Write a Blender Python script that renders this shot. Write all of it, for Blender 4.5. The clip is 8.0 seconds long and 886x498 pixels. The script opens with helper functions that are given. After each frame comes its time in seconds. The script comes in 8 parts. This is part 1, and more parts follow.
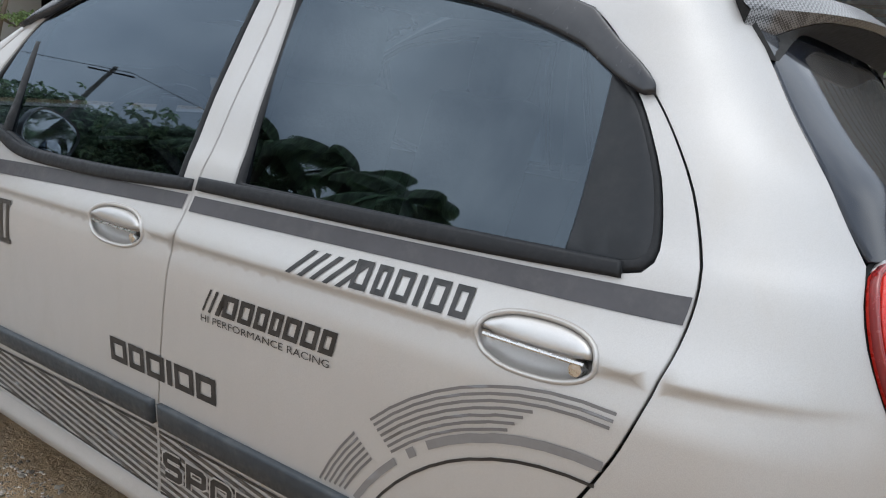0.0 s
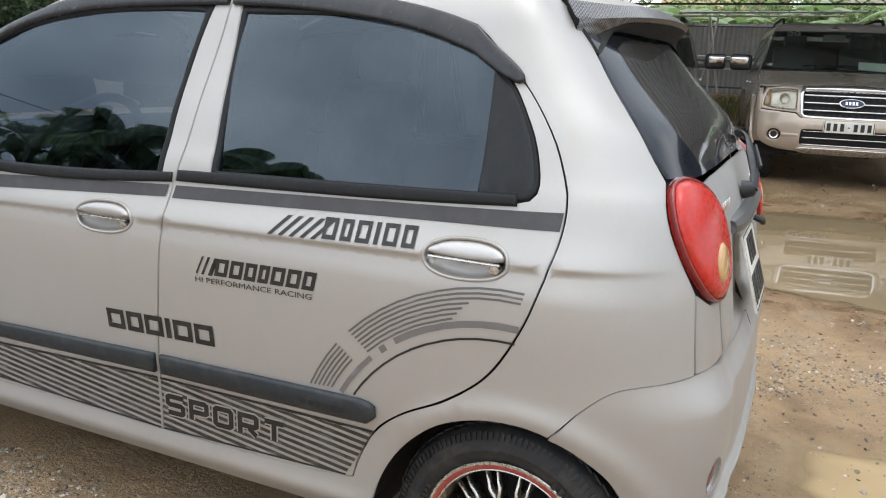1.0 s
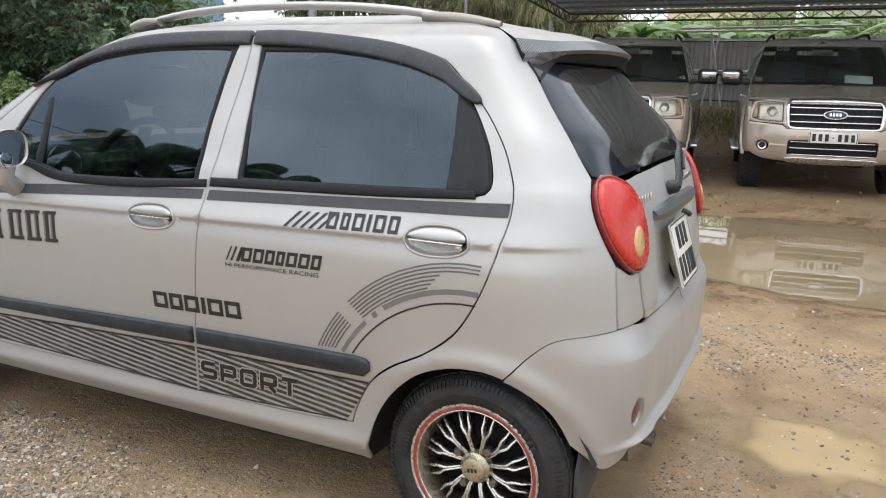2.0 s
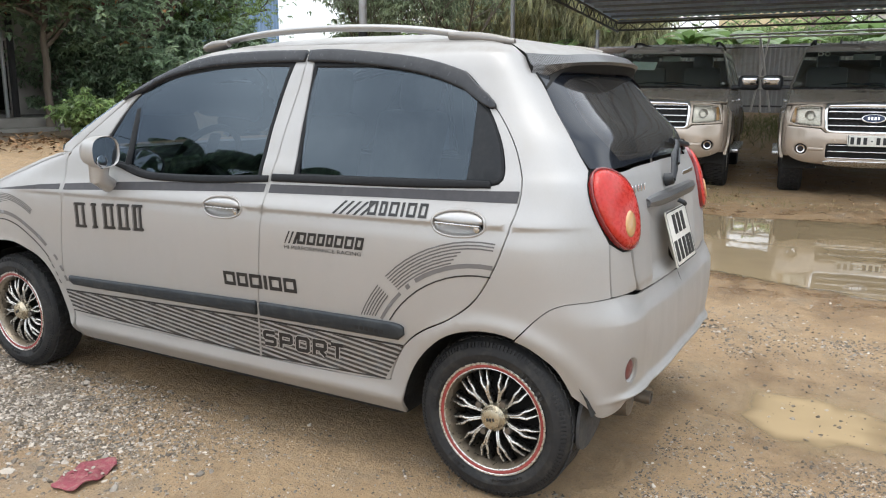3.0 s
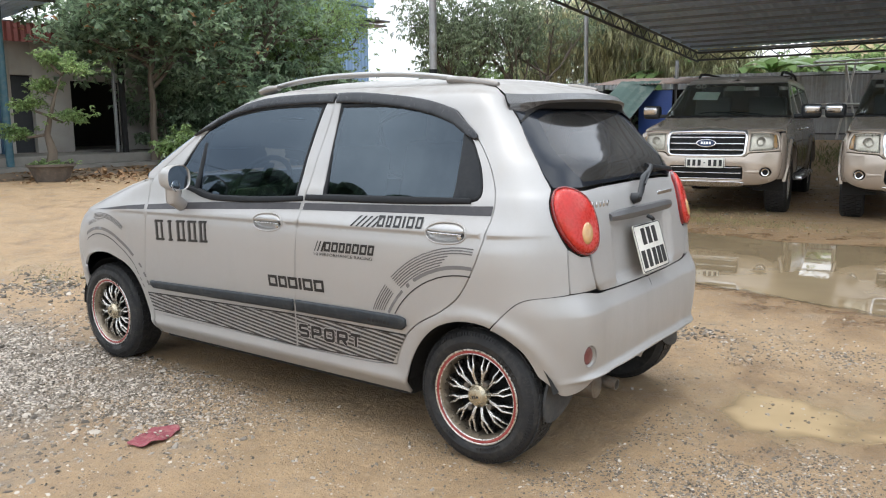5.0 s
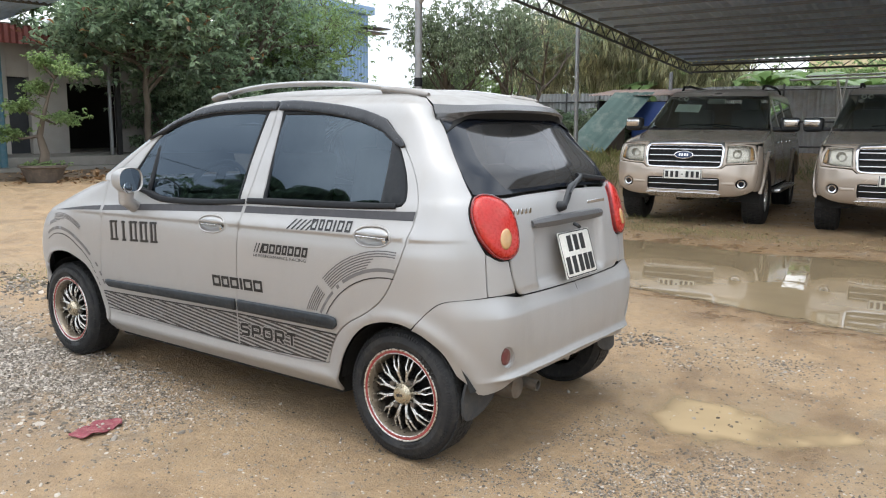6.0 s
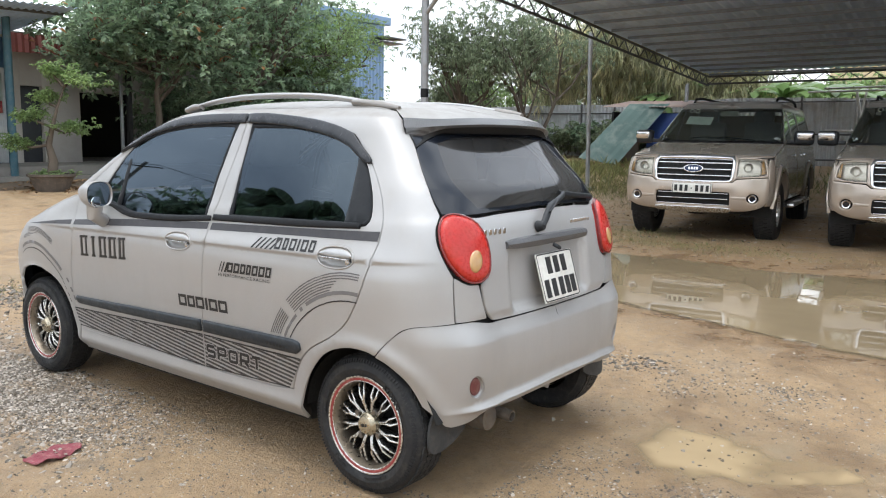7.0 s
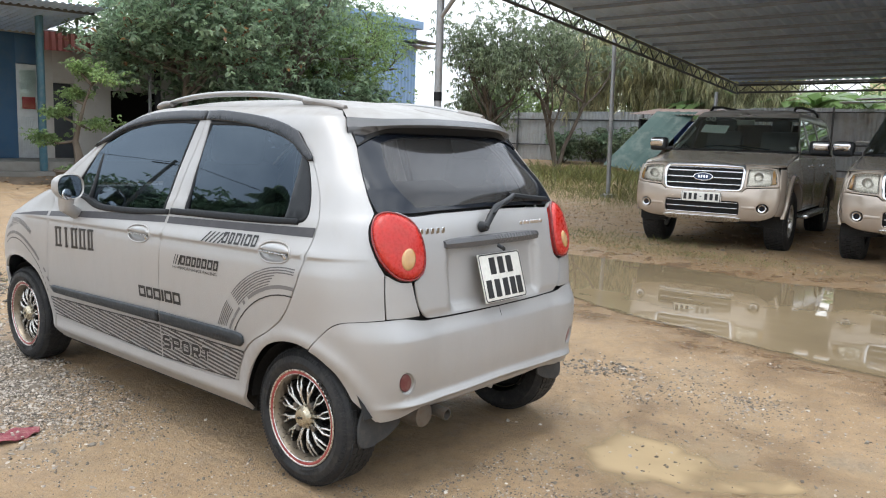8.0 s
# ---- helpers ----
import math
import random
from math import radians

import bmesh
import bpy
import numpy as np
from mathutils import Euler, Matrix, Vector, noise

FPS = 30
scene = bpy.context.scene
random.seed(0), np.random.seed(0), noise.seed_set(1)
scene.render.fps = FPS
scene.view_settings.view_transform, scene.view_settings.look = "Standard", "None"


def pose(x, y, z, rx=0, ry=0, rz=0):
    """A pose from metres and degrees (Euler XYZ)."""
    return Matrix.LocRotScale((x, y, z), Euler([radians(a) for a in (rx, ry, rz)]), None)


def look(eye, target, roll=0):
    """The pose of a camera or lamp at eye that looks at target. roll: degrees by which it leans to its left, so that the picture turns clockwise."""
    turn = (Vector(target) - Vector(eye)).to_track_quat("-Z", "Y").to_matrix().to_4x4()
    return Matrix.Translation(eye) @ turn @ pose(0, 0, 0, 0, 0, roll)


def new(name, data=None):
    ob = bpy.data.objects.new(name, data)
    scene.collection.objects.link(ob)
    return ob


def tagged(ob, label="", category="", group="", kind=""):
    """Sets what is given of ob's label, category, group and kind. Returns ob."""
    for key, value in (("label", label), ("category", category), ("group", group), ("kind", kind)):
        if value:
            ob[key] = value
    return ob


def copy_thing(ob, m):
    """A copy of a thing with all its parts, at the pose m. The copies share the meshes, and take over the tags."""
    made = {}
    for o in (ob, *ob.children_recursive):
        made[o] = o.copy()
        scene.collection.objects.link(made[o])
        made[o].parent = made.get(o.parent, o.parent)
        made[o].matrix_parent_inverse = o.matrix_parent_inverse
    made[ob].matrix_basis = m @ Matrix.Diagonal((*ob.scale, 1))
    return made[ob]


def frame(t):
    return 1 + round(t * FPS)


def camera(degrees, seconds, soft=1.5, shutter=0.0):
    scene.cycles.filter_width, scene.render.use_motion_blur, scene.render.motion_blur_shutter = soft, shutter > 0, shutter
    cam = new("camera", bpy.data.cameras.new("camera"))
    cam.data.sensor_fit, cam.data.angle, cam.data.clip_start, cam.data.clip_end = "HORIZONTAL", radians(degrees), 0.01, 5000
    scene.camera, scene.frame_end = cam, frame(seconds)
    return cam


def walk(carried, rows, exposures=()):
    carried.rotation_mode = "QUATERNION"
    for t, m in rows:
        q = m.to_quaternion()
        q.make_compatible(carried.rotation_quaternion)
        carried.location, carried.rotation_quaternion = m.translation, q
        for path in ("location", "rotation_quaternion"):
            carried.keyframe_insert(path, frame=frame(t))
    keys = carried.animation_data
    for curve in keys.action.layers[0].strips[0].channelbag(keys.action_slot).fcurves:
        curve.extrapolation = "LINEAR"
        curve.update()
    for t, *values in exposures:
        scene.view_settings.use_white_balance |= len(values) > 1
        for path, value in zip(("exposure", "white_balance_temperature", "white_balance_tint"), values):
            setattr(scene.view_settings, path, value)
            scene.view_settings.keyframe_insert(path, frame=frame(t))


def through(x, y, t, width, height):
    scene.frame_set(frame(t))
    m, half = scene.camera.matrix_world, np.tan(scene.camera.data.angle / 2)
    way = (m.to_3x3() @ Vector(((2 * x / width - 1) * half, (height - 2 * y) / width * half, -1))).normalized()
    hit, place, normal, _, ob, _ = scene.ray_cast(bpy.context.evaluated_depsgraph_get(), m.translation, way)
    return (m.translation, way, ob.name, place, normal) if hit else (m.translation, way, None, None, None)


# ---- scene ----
cam = camera(58.2, 8.0, 1.1)
PATH = [
    (0, (1.513, -1.61, 1.182), (0.387, -0.009, 0.771), 6.4),
    (0.5, (1.615, -1.845, 1.223), (0.684, -0.137, 0.757), 3.6),
    (1, (1.631, -2.089, 1.228), (0.821, -0.319, 0.77), 2.2),
    (1.2, (1.654, -2.170, 1.235), (0.863, -0.388, 0.786), 2.1),
    (2.3, (1.989, -2.554, 1.253), (1.113, -0.803, 0.844), 0.9),
    (2.5, (2.034, -2.629, 1.243), (1.139, -0.887, 0.836), 0.8),
    (3, (2.146, -2.755, 1.251), (1.183, -1.047, 0.856), 0.4),
    (3.5, (2.351, -2.828, 1.235), (1.318, -1.158, 0.857), -0.1),
    (4, (2.489, -2.888, 1.243), (1.389, -1.256, 0.89), -0.5),
    (4.2, (2.53, -2.909, 1.254), (1.407, -1.291, 0.909), -0.6),
    (5.3, (2.799, -3.037, 1.262), (1.633, -1.442, 0.952), -0.2),
    (5.5, (2.871, -3.01, 1.261), (1.706, -1.413, 0.954), 0.1),
    (6, (3.007, -2.95, 1.267), (1.839, -1.355, 0.967), 0.5),
    (6.5, (3.023, -2.828, 1.271), (1.84, -1.242, 0.983), 0.7),
    (7, (3.048, -2.706, 1.287), (1.841, -1.135, 1.011), 0.8),
    (7.5, (3.197, -2.612, 1.278), (1.96, -1.064, 1.009), 1.2),
    (8, (3.344, -2.517, 1.279), (2.069, -1.0, 1.012), 1.9),
]
walk(cam, [(t, look(eye, target, roll)) for t, eye, target, roll in PATH], [(0, .74, 6020, 8), (1.2, .81, 6230, 8), (3.5, .87, 6160, 8), (8, .87, 6060, 8)])

# ---- sky and light: a bright overcast day ----
world = bpy.data.worlds.new("world")
scene.world = world
world.use_nodes = True
wn, wl = world.node_tree.nodes, world.node_tree.links
sky = wn.new("ShaderNodeTexSky")
sky.sky_type, sky.sun_disc = "NISHITA", False
sky.sun_elevation, sky.sun_rotation = radians(78), radians(215)
sky.air_density, sky.dust_density, sky.ozone_density = 1.0, 6.0, 0.5
clouds = wn.new("ShaderNodeTexNoise")
clouds.inputs["Scale"].default_value, clouds.inputs["Detail"].default_value = 3.2, 6.0
cloud_tone = wn.new("ShaderNodeValToRGB")
cloud_tone.color_ramp.elements[0].position, cloud_tone.color_ramp.elements[0].color = .34, (4.6, 4.9, 5.4, 1)
cloud_tone.color_ramp.elements[1].position, cloud_tone.color_ramp.elements[1].color = .68, (11.5, 11.4, 11.2, 1)
veil = wn.new("ShaderNodeMix")
veil.data_type = "RGBA"
veil.inputs["Factor"].default_value = .86
wl.new(clouds.outputs["Fac"], cloud_tone.inputs[0])
wl.new(sky.outputs[0], veil.inputs["A"])
wl.new(cloud_tone.outputs[0], veil.inputs["B"])
# an overcast sky is three times as bright overhead as at the horizon
place = wn.new("ShaderNodeTexCoord")
split = wn.new("ShaderNodeSeparateXYZ")
height = wn.new("ShaderNodeMapRange")
height.inputs["From Min"].default_value, height.inputs["From Max"].default_value = 0., 1.
height.inputs["To Min"].default_value, height.inputs["To Max"].default_value = .80, 1.06
dome = wn.new("ShaderNodeMix")
dome.data_type, dome.blend_type = "RGBA", "MULTIPLY"
dome.inputs["Factor"].default_value = 1.
wl.new(place.outputs["Generated"], split.inputs[0])
wl.new(split.outputs["Z"], height.inputs["Value"])
wl.new(veil.outputs["Result"], dome.inputs["A"])
wl.new(height.outputs[0], dome.inputs["B"])
wl.new(dome.outputs["Result"], wn["Background"].inputs["Color"])
wn["Background"].inputs["Strength"].default_value = .15
sun_data = bpy.data.lights.new("sun", "SUN")
sun_data.energy, sun_data.angle, sun_data.color = .5, radians(28), (1.0, .96, .9)
sun = new("sun", sun_data)
sun.matrix_world = look((2.5, -2, 16), (0, 0, 0))

# ---- materials ----
def nodes_of(name):
    m = bpy.data.materials.new(name)
    m.use_nodes = True
    return m, m.node_tree.nodes, m.node_tree.links, m.node_tree.nodes["Principled BSDF"]


def noise_node(n, l, co, scale, detail=4., rough=.55, stretch=None):
    t = n.new("ShaderNodeTexNoise")
    t.inputs["Scale"].default_value, t.inputs["Detail"].default_value, t.inputs["Roughness"].default_value = scale, detail, rough
    if stretch:
        mp = n.new("ShaderNodeMapping")
        mp.inputs["Scale"].default_value = stretch
        l.new(co, mp.inputs["Vector"])
        co = mp.outputs["Vector"]
    l.new(co, t.inputs["Vector"])
    return t.outputs["Fac"]


def ramp(n, l, fac, a, b, lo=.35, hi=.65):
    r = n.new("ShaderNodeValToRGB")
    r.color_ramp.elements[0].position, r.color_ramp.elements[0].color = lo, (*a, 1)
    r.color_ramp.elements[1].position, r.color_ramp.elements[1].color = hi, (*b, 1)
    l.new(fac, r.inputs[0])
    return r.outputs[0]


def blend(n, l, fac, a, b, how="MIX"):
    x = n.new("ShaderNodeMix")
    x.data_type, x.blend_type = "RGBA", how
    for key, value in (("Factor", fac), ("A", a), ("B", b)):
        if isinstance(value, (int, float)):
            x.inputs[key].default_value = value
        elif isinstance(value, tuple):
            x.inputs[key].default_value = (*value, 1)
        else:
            l.new(value, x.inputs[key])
    return x.outputs["Result"]


def surface(name, base, other=None, rough=.5, metal=0., scale=8., fine=90., bump=.0, coat=0., dirt=None, dirt_amount=.35, random_tone=0., spec=.5, rough_var=.1, stretch=None):
    """A surface with broad and fine variation, some dirt and fine relief."""
    m, n, l, p = nodes_of(name)
    co = n.new("ShaderNodeTexCoord").outputs["Object"]
    other = other or tuple(c * .82 for c in base)
    broad, grain = noise_node(n, l, co, scale, stretch=stretch), noise_node(n, l, co, fine, 3.)
    col = ramp(n, l, broad, base, other)
    col = blend(n, l, .25, col, ramp(n, l, grain, tuple(c * .7 for c in base), tuple(min(1, c * 1.2) for c in base), .3, .7))
    if dirt:
        spots = noise_node(n, l, co, scale * 2.3, 7., .68)
        fac = ramp(n, l, spots, (0, 0, 0), (dirt_amount,) * 3, .48, .72)
        col = blend(n, l, fac, col, dirt)
    if random_tone:
        info = n.new("ShaderNodeNewGeometry").outputs["Random Per Island"]
        tone = ramp(n, l, info, (1 - random_tone,) * 3, (1 + random_tone,) * 3, 0, 1)
        col = blend(n, l, 1., col, tone, "MULTIPLY")
    l.new(col, p.inputs["Base Color"])
    r = ramp(n, l, grain, (max(0, rough - rough_var),) * 3, (min(1, rough + rough_var),) * 3, .3, .7)
    l.new(r, p.inputs["Roughness"])
    p.inputs["Metallic"].default_value = metal
    p.inputs["Specular IOR Level"].default_value = spec
    p.inputs["Coat Weight"].default_value = coat
    p.inputs["Coat Roughness"].default_value = .08
    if bump:
        b = n.new("ShaderNodeBump")
        b.inputs["Strength"].default_value, b.inputs["Distance"].default_value = min(1, bump), .01 * max(1, bump)
        l.new(grain, b.inputs["Height"])
        l.new(b.outputs["Normal"], p.inputs["Normal"])
    return m


def tinted_glass(name, tint, gloss=.02, ior=1.5, sheen=(.78, .89, 1), film=0.):
    """A thin tinted pane: see-through with a clear reflection."""
    m, n, l, p = nodes_of(name)
    out = n["Material Output"]
    n.remove(p)
    see, shine, mixer, fr = (n.new("ShaderNode" + k) for k in ("BsdfTransparent", "BsdfGlossy", "MixShader", "Fresnel"))
    see.inputs["Color"].default_value = (*tint, 1)
    shine.inputs["Roughness"].default_value = gloss
    shine.inputs["Color"].default_value = (*sheen, 1)
    fr.inputs["IOR"].default_value = ior
    l.new(fr.outputs[0], mixer.inputs[0])
    l.new(see.outputs[0], mixer.inputs[1])
    l.new(shine.outputs[0], mixer.inputs[2])
    l.new(mixer.outputs[0], out.inputs["Surface"])
    if film:
        # a pale diffuse veil lightens the pane in place of the lit cabin behind
        dull, over = n.new("ShaderNodeBsdfDiffuse"), n.new("ShaderNodeMixShader")
        co = n.new("ShaderNodeTexCoord").outputs["Object"]
        dull.inputs["Color"].default_value = (.33, .32, .31, 1)
        l.new(ramp(n, l, noise_node(n, l, co, 5., 6., .6), (film * .7,) * 3, (film * 1.3,) * 3, .35, .7), over.inputs[0])
        l.new(mixer.outputs[0], over.inputs[1])
        l.new(dull.outputs[0], over.inputs[2])
        l.new(over.outputs[0], out.inputs["Surface"])
    return m


def carbon_weave(name, cell=300.):
    """Woven black film with silver threads."""
    m, n, l, p = nodes_of(name)
    co = n.new("ShaderNodeTexCoord").outputs["Object"]
    c = n.new("ShaderNodeTexChecker")
    c.inputs["Scale"].default_value = cell
    c.inputs["Color1"].default_value, c.inputs["Color2"].default_value = (.006, .006, .007, 1), (.15, .15, .155, 1)
    slope = n.new("ShaderNodeMapping")
    slope.inputs["Rotation"].default_value = (.5, .0, .9)
    l.new(co, slope.inputs["Vector"])
    l.new(slope.outputs["Vector"], c.inputs["Vector"])
    l.new(c.outputs["Color"], p.inputs["Base Color"])
    p.inputs["Roughness"].default_value = .38
    p.inputs["Coat Weight"].default_value = .15
    return m


def paint(name, base, metal, rough, coat, dust, film=1.):
    """Metallic lacquer with flakes, faint orange peel and a film of dust."""
    m, n, l, p = nodes_of(name)
    co = n.new("ShaderNodeTexCoord").outputs["Object"]
    broad, flake = noise_node(n, l, co, 3., 5.), noise_node(n, l, co, 900., 1.)
    col = ramp(n, l, flake, tuple(c * .94 for c in base), tuple(min(1, c * 1.06) for c in base), .35, .65)
    haze = ramp(n, l, broad, (0.04,) * 3, (.26,) * 3, .35, .75)
    streak = noise_node(n, l, co, 9., 6., .7, (1.2, 1.2, .35))
    spots = ramp(n, l, streak, (0,) * 3, (.22 * film,) * 3, .52, .78)
    col = blend(n, l, haze, col, dust)
    col = blend(n, l, spots, col, dust)
    # dust film on level faces, darkened to hold down their glare under the sky
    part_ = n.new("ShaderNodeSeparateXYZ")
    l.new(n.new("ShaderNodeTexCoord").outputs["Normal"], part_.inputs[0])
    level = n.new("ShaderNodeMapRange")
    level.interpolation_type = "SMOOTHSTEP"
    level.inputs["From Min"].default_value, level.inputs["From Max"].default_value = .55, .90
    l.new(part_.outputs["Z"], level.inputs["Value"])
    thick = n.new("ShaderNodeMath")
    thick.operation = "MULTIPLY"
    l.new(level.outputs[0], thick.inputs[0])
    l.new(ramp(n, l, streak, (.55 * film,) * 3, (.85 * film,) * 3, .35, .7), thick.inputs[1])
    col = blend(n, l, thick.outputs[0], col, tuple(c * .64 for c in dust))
    l.new(col, p.inputs["Base Color"])
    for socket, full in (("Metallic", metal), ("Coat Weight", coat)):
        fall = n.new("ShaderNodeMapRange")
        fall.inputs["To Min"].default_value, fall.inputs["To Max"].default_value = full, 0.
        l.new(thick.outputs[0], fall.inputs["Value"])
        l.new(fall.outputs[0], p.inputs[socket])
    l.new(ramp(n, l, streak, (rough - .05,) * 3, (rough + .12 * film,) * 3, .35, .75), p.inputs["Roughness"])
    l.new(ramp(n, l, broad, (.05,) * 3, (.16,) * 3), p.inputs["Coat Roughness"])
    b = n.new("ShaderNodeBump")
    b.inputs["Strength"].default_value, b.inputs["Distance"].default_value = .05, .002
    l.new(noise_node(n, l, co, 60., 2.), b.inputs["Height"])
    l.new(b.outputs["Normal"], p.inputs["Normal"])
    return m


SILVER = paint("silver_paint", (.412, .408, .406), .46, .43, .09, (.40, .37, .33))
CHAMPAGNE = paint("champagne_paint", (.45, .385, .32), .42, .27, .7, (.44, .375, .31), .15)
DARKGREY = paint("dark_grey_paint", (.22, .205, .19), .5, .35, .5, (.38, .35, .31))
RUBBER = surface("black_rubber", (.011, .012, .014), rough=.5, scale=30, bump=.05, dirt=(.05, .05, .05), dirt_amount=.2, spec=.2)
TYRE = surface("tyre_rubber", (.015, .016, .018), (.024, .024, .025), rough=.6, scale=14, bump=.2, dirt=(.10, .09, .075), dirt_amount=.35, spec=.35)
PLASTIC = surface("black_plastic", (.018, .02, .023), rough=.42, scale=20, bump=.06, dirt=(.09, .088, .085), dirt_amount=.2, spec=.35)
STRIP = surface("blue_black_strip", (.017, .022, .028), (.025, .031, .037), rough=.42, scale=9, bump=.05, dirt=(.12, .12, .115), dirt_amount=.25, spec=.35)
FLAP = surface("mud_flap_rubber", (.045, .046, .047), (.06, .06, .06), rough=.6, scale=12, bump=.1, dirt=(.12, .105, .085), dirt_amount=.35, spec=.25)
QUARTER = surface("quarter_black", (.014, .016, .019), rough=.35, scale=9, rough_var=.05, dirt=(.05, .05, .05), dirt_amount=.2, spec=.25)
DULL_RED = surface("dusty_red_reflector", (.17, .05, .05), (.13, .035, .035), rough=.35, scale=20, dirt=(.3, .24, .2), dirt_amount=.4)
SMOKE = surface("smoke_deflector", (.020, .022, .027), rough=.24, scale=6, dirt=(.07, .07, .075), dirt_amount=.2, rough_var=.04, spec=.45)
TINT = tinted_glass("tinted_glass", (.12, .138, .165), .012, 1.78, (.70, .85, 1))
TINT_REAR = tinted_glass("rear_tinted_glass", (.17, .165, .16), .05, 1.5, (.95, .96, 1), .12)
CLEAR = tinted_glass("clear_glass", (.55, .60, .60))
SUV_GLASS = tinted_glass("suv_glass", (.88, .95, .90), .02, 1.8, (.88, .96, .92))
FRIT = surface("black_ceramic", (.010, .013, .020), rough=.09, scale=5, rough_var=.03)
MIRROR = surface("mirror_glass", (.75, .77, .80), rough=.03, metal=1., scale=4, rough_var=.02)
CHROME = surface("chrome", (.78, .78, .79), rough=.10, metal=1., scale=12, rough_var=.05, dirt=(.35, .32, .28), dirt_amount=.15)
DULLCHROME = surface("satin_chrome", (.62, .62, .62), rough=.26, metal=1., scale=15, dirt=(.3, .28, .25), dirt_amount=.2)
DECAL = surface("charcoal_decal", (.055, .054, .060), rough=.42, scale=10, dirt=(.14, .135, .13), dirt_amount=.2, spec=.35)
DECAL_BLACK = surface("black_decal", (.012, .012, .013), rough=.42, scale=14, dirt=(.12, .11, .1), dirt_amount=.2)
DECAL_GREY = surface("grey_decal", (.16, .155, .155), rough=.42, scale=12)
DECAL_LINE = surface("grey_line_decal", (.115, .11, .11), rough=.42, scale=12)
DECAL_CLEAR = paint("sticker_film", (.49, .49, .49), .6, .44, .2, (.43, .40, .36))
HATCH = surface("hatch_decal", (.036, .033, .032), rough=.4, scale=12, dirt=(.25, .22, .18), dirt_amount=.3)
CARBON = carbon_weave("carbon_film")
RED_LENS = surface("red_lens", (.50, .020, .012), (.40, .014, .009), rough=.28, scale=10, coat=.12, rough_var=.04, dirt=(.35, .08, .05), dirt_amount=.3)
DARK_RED = surface("dark_red_lens", (.20, .012, .012), rough=.2, scale=12, coat=.5)
AMBER_LENS = surface("reverse_lens", (.52, .33, .14), (.45, .25, .10), rough=.16, scale=30, coat=.7)
PLATE = surface("white_plate", (.74, .73, .68), rough=.4, scale=10, dirt=(.45, .40, .32), dirt_amount=.35)
INK = surface("black_ink", (.016, .016, .017), rough=.5, scale=30)
BRONZE = surface("bronze_rim", (.30, .25, .19), (.36, .30, .23), rough=.34, metal=.75, scale=10, dirt=(.25, .2, .14), dirt_amount=.4)
CAPGOLD = surface("gold_cap", (.52, .46, .34), rough=.3, metal=.8, scale=18, dirt=(.25, .2, .14), dirt_amount=.3)
ALLOY = surface("bright_alloy", (.66, .65, .62), rough=.28, metal=.85, scale=20, dirt=(.3, .25, .18), dirt_amount=.3)
RIMBLACK = surface("black_rim", (.014, .014, .014), rough=.3, scale=18, dirt=(.1, .085, .06), dirt_amount=.3)
RED_RING = surface("red_rim_tape", (.28, .045, .042), rough=.35, scale=14, dirt=(.35, .22, .16), dirt_amount=.3)
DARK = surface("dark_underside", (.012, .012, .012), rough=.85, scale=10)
SATIN = paint("satin_handle", (.46, .46, .465), .75, .36, .2, (.43, .40, .36))
STEEL = surface("exhaust_steel", (.20, .185, .165), rough=.45, metal=.8, scale=25, dirt=(.16, .10, .06), dirt_amount=.6)
SEAT = surface("grey_seat_cloth", (.21, .21, .205), rough=.9, scale=12, bump=.2)
LAMP_LENS = tinted_glass("lamp_lens", (.90, .88, .82), .05, 1.5, (.97, .95, .90))
REFLECTOR = surface("lamp_reflector", (.62, .61, .58), rough=.25, metal=.5, scale=30)

# ---- shape helpers ----
from mathutils.geometry import delaunay_2d_cdt


def empty(name, m, label, category, group=""):
    ob = new(name)
    ob.empty_display_size = .2
    ob.matrix_world = m
    return tagged(ob, label, category, group)


def mesh_object(name, verts, faces, material, parent=None, label="", smooth=False, normals=None):
    me = bpy.data.meshes.new(name)
    me.from_pydata([tuple(map(float, p)) for p in verts], [], [tuple(int(i) for i in f) for f in faces])
    me.materials.append(material)
    if smooth:
        me.polygons.foreach_set("use_smooth", [True] * len(me.polygons))
    me.update()
    if normals is not None:
        me.normals_split_custom_set_from_vertices([tuple(map(float, q)) for q in normals])
    ob = new(name, me)
    if parent:
        ob.parent = parent
    return tagged(ob, label)


def part(name, bm, material, parent=None, label="", smooth=True, limit=40):
    """One mesh object out of a bmesh, under a thing or a part."""
    bmesh.ops.recalc_face_normals(bm, faces=bm.faces)
    for fc in bm.faces:
        fc.smooth = smooth
    for e in bm.edges:
        if len(e.link_faces) == 2 and e.calc_face_angle(0) > radians(limit):
            e.smooth = False
    me = bpy.data.meshes.new(name)
    bm.to_mesh(me)
    bm.free()
    me.materials.append(material)
    ob = new(name, me)
    if parent:
        ob.parent = parent
    return tagged(ob, label)


def block(bm, size, m=None, bevel=0., segments=2):
    """A box of that size about the origin of m, with rounded edges."""
    made = bmesh.ops.create_cube(bm, size=1, matrix=(m or Matrix()) @ Matrix.Diagonal((*size, 1)))["verts"]
    if bevel:
        edges = list({e for v in made for e in v.link_edges})
        bmesh.ops.bevel(bm, geom=edges, offset=bevel, segments=segments, affect="EDGES", profile=.6)
    return bm


def boxed(name, size, m, material, parent=None, bevel=.005, label="", segments=2):
    return part(name, block(bmesh.new(), size, m, bevel, segments), material, parent, label)


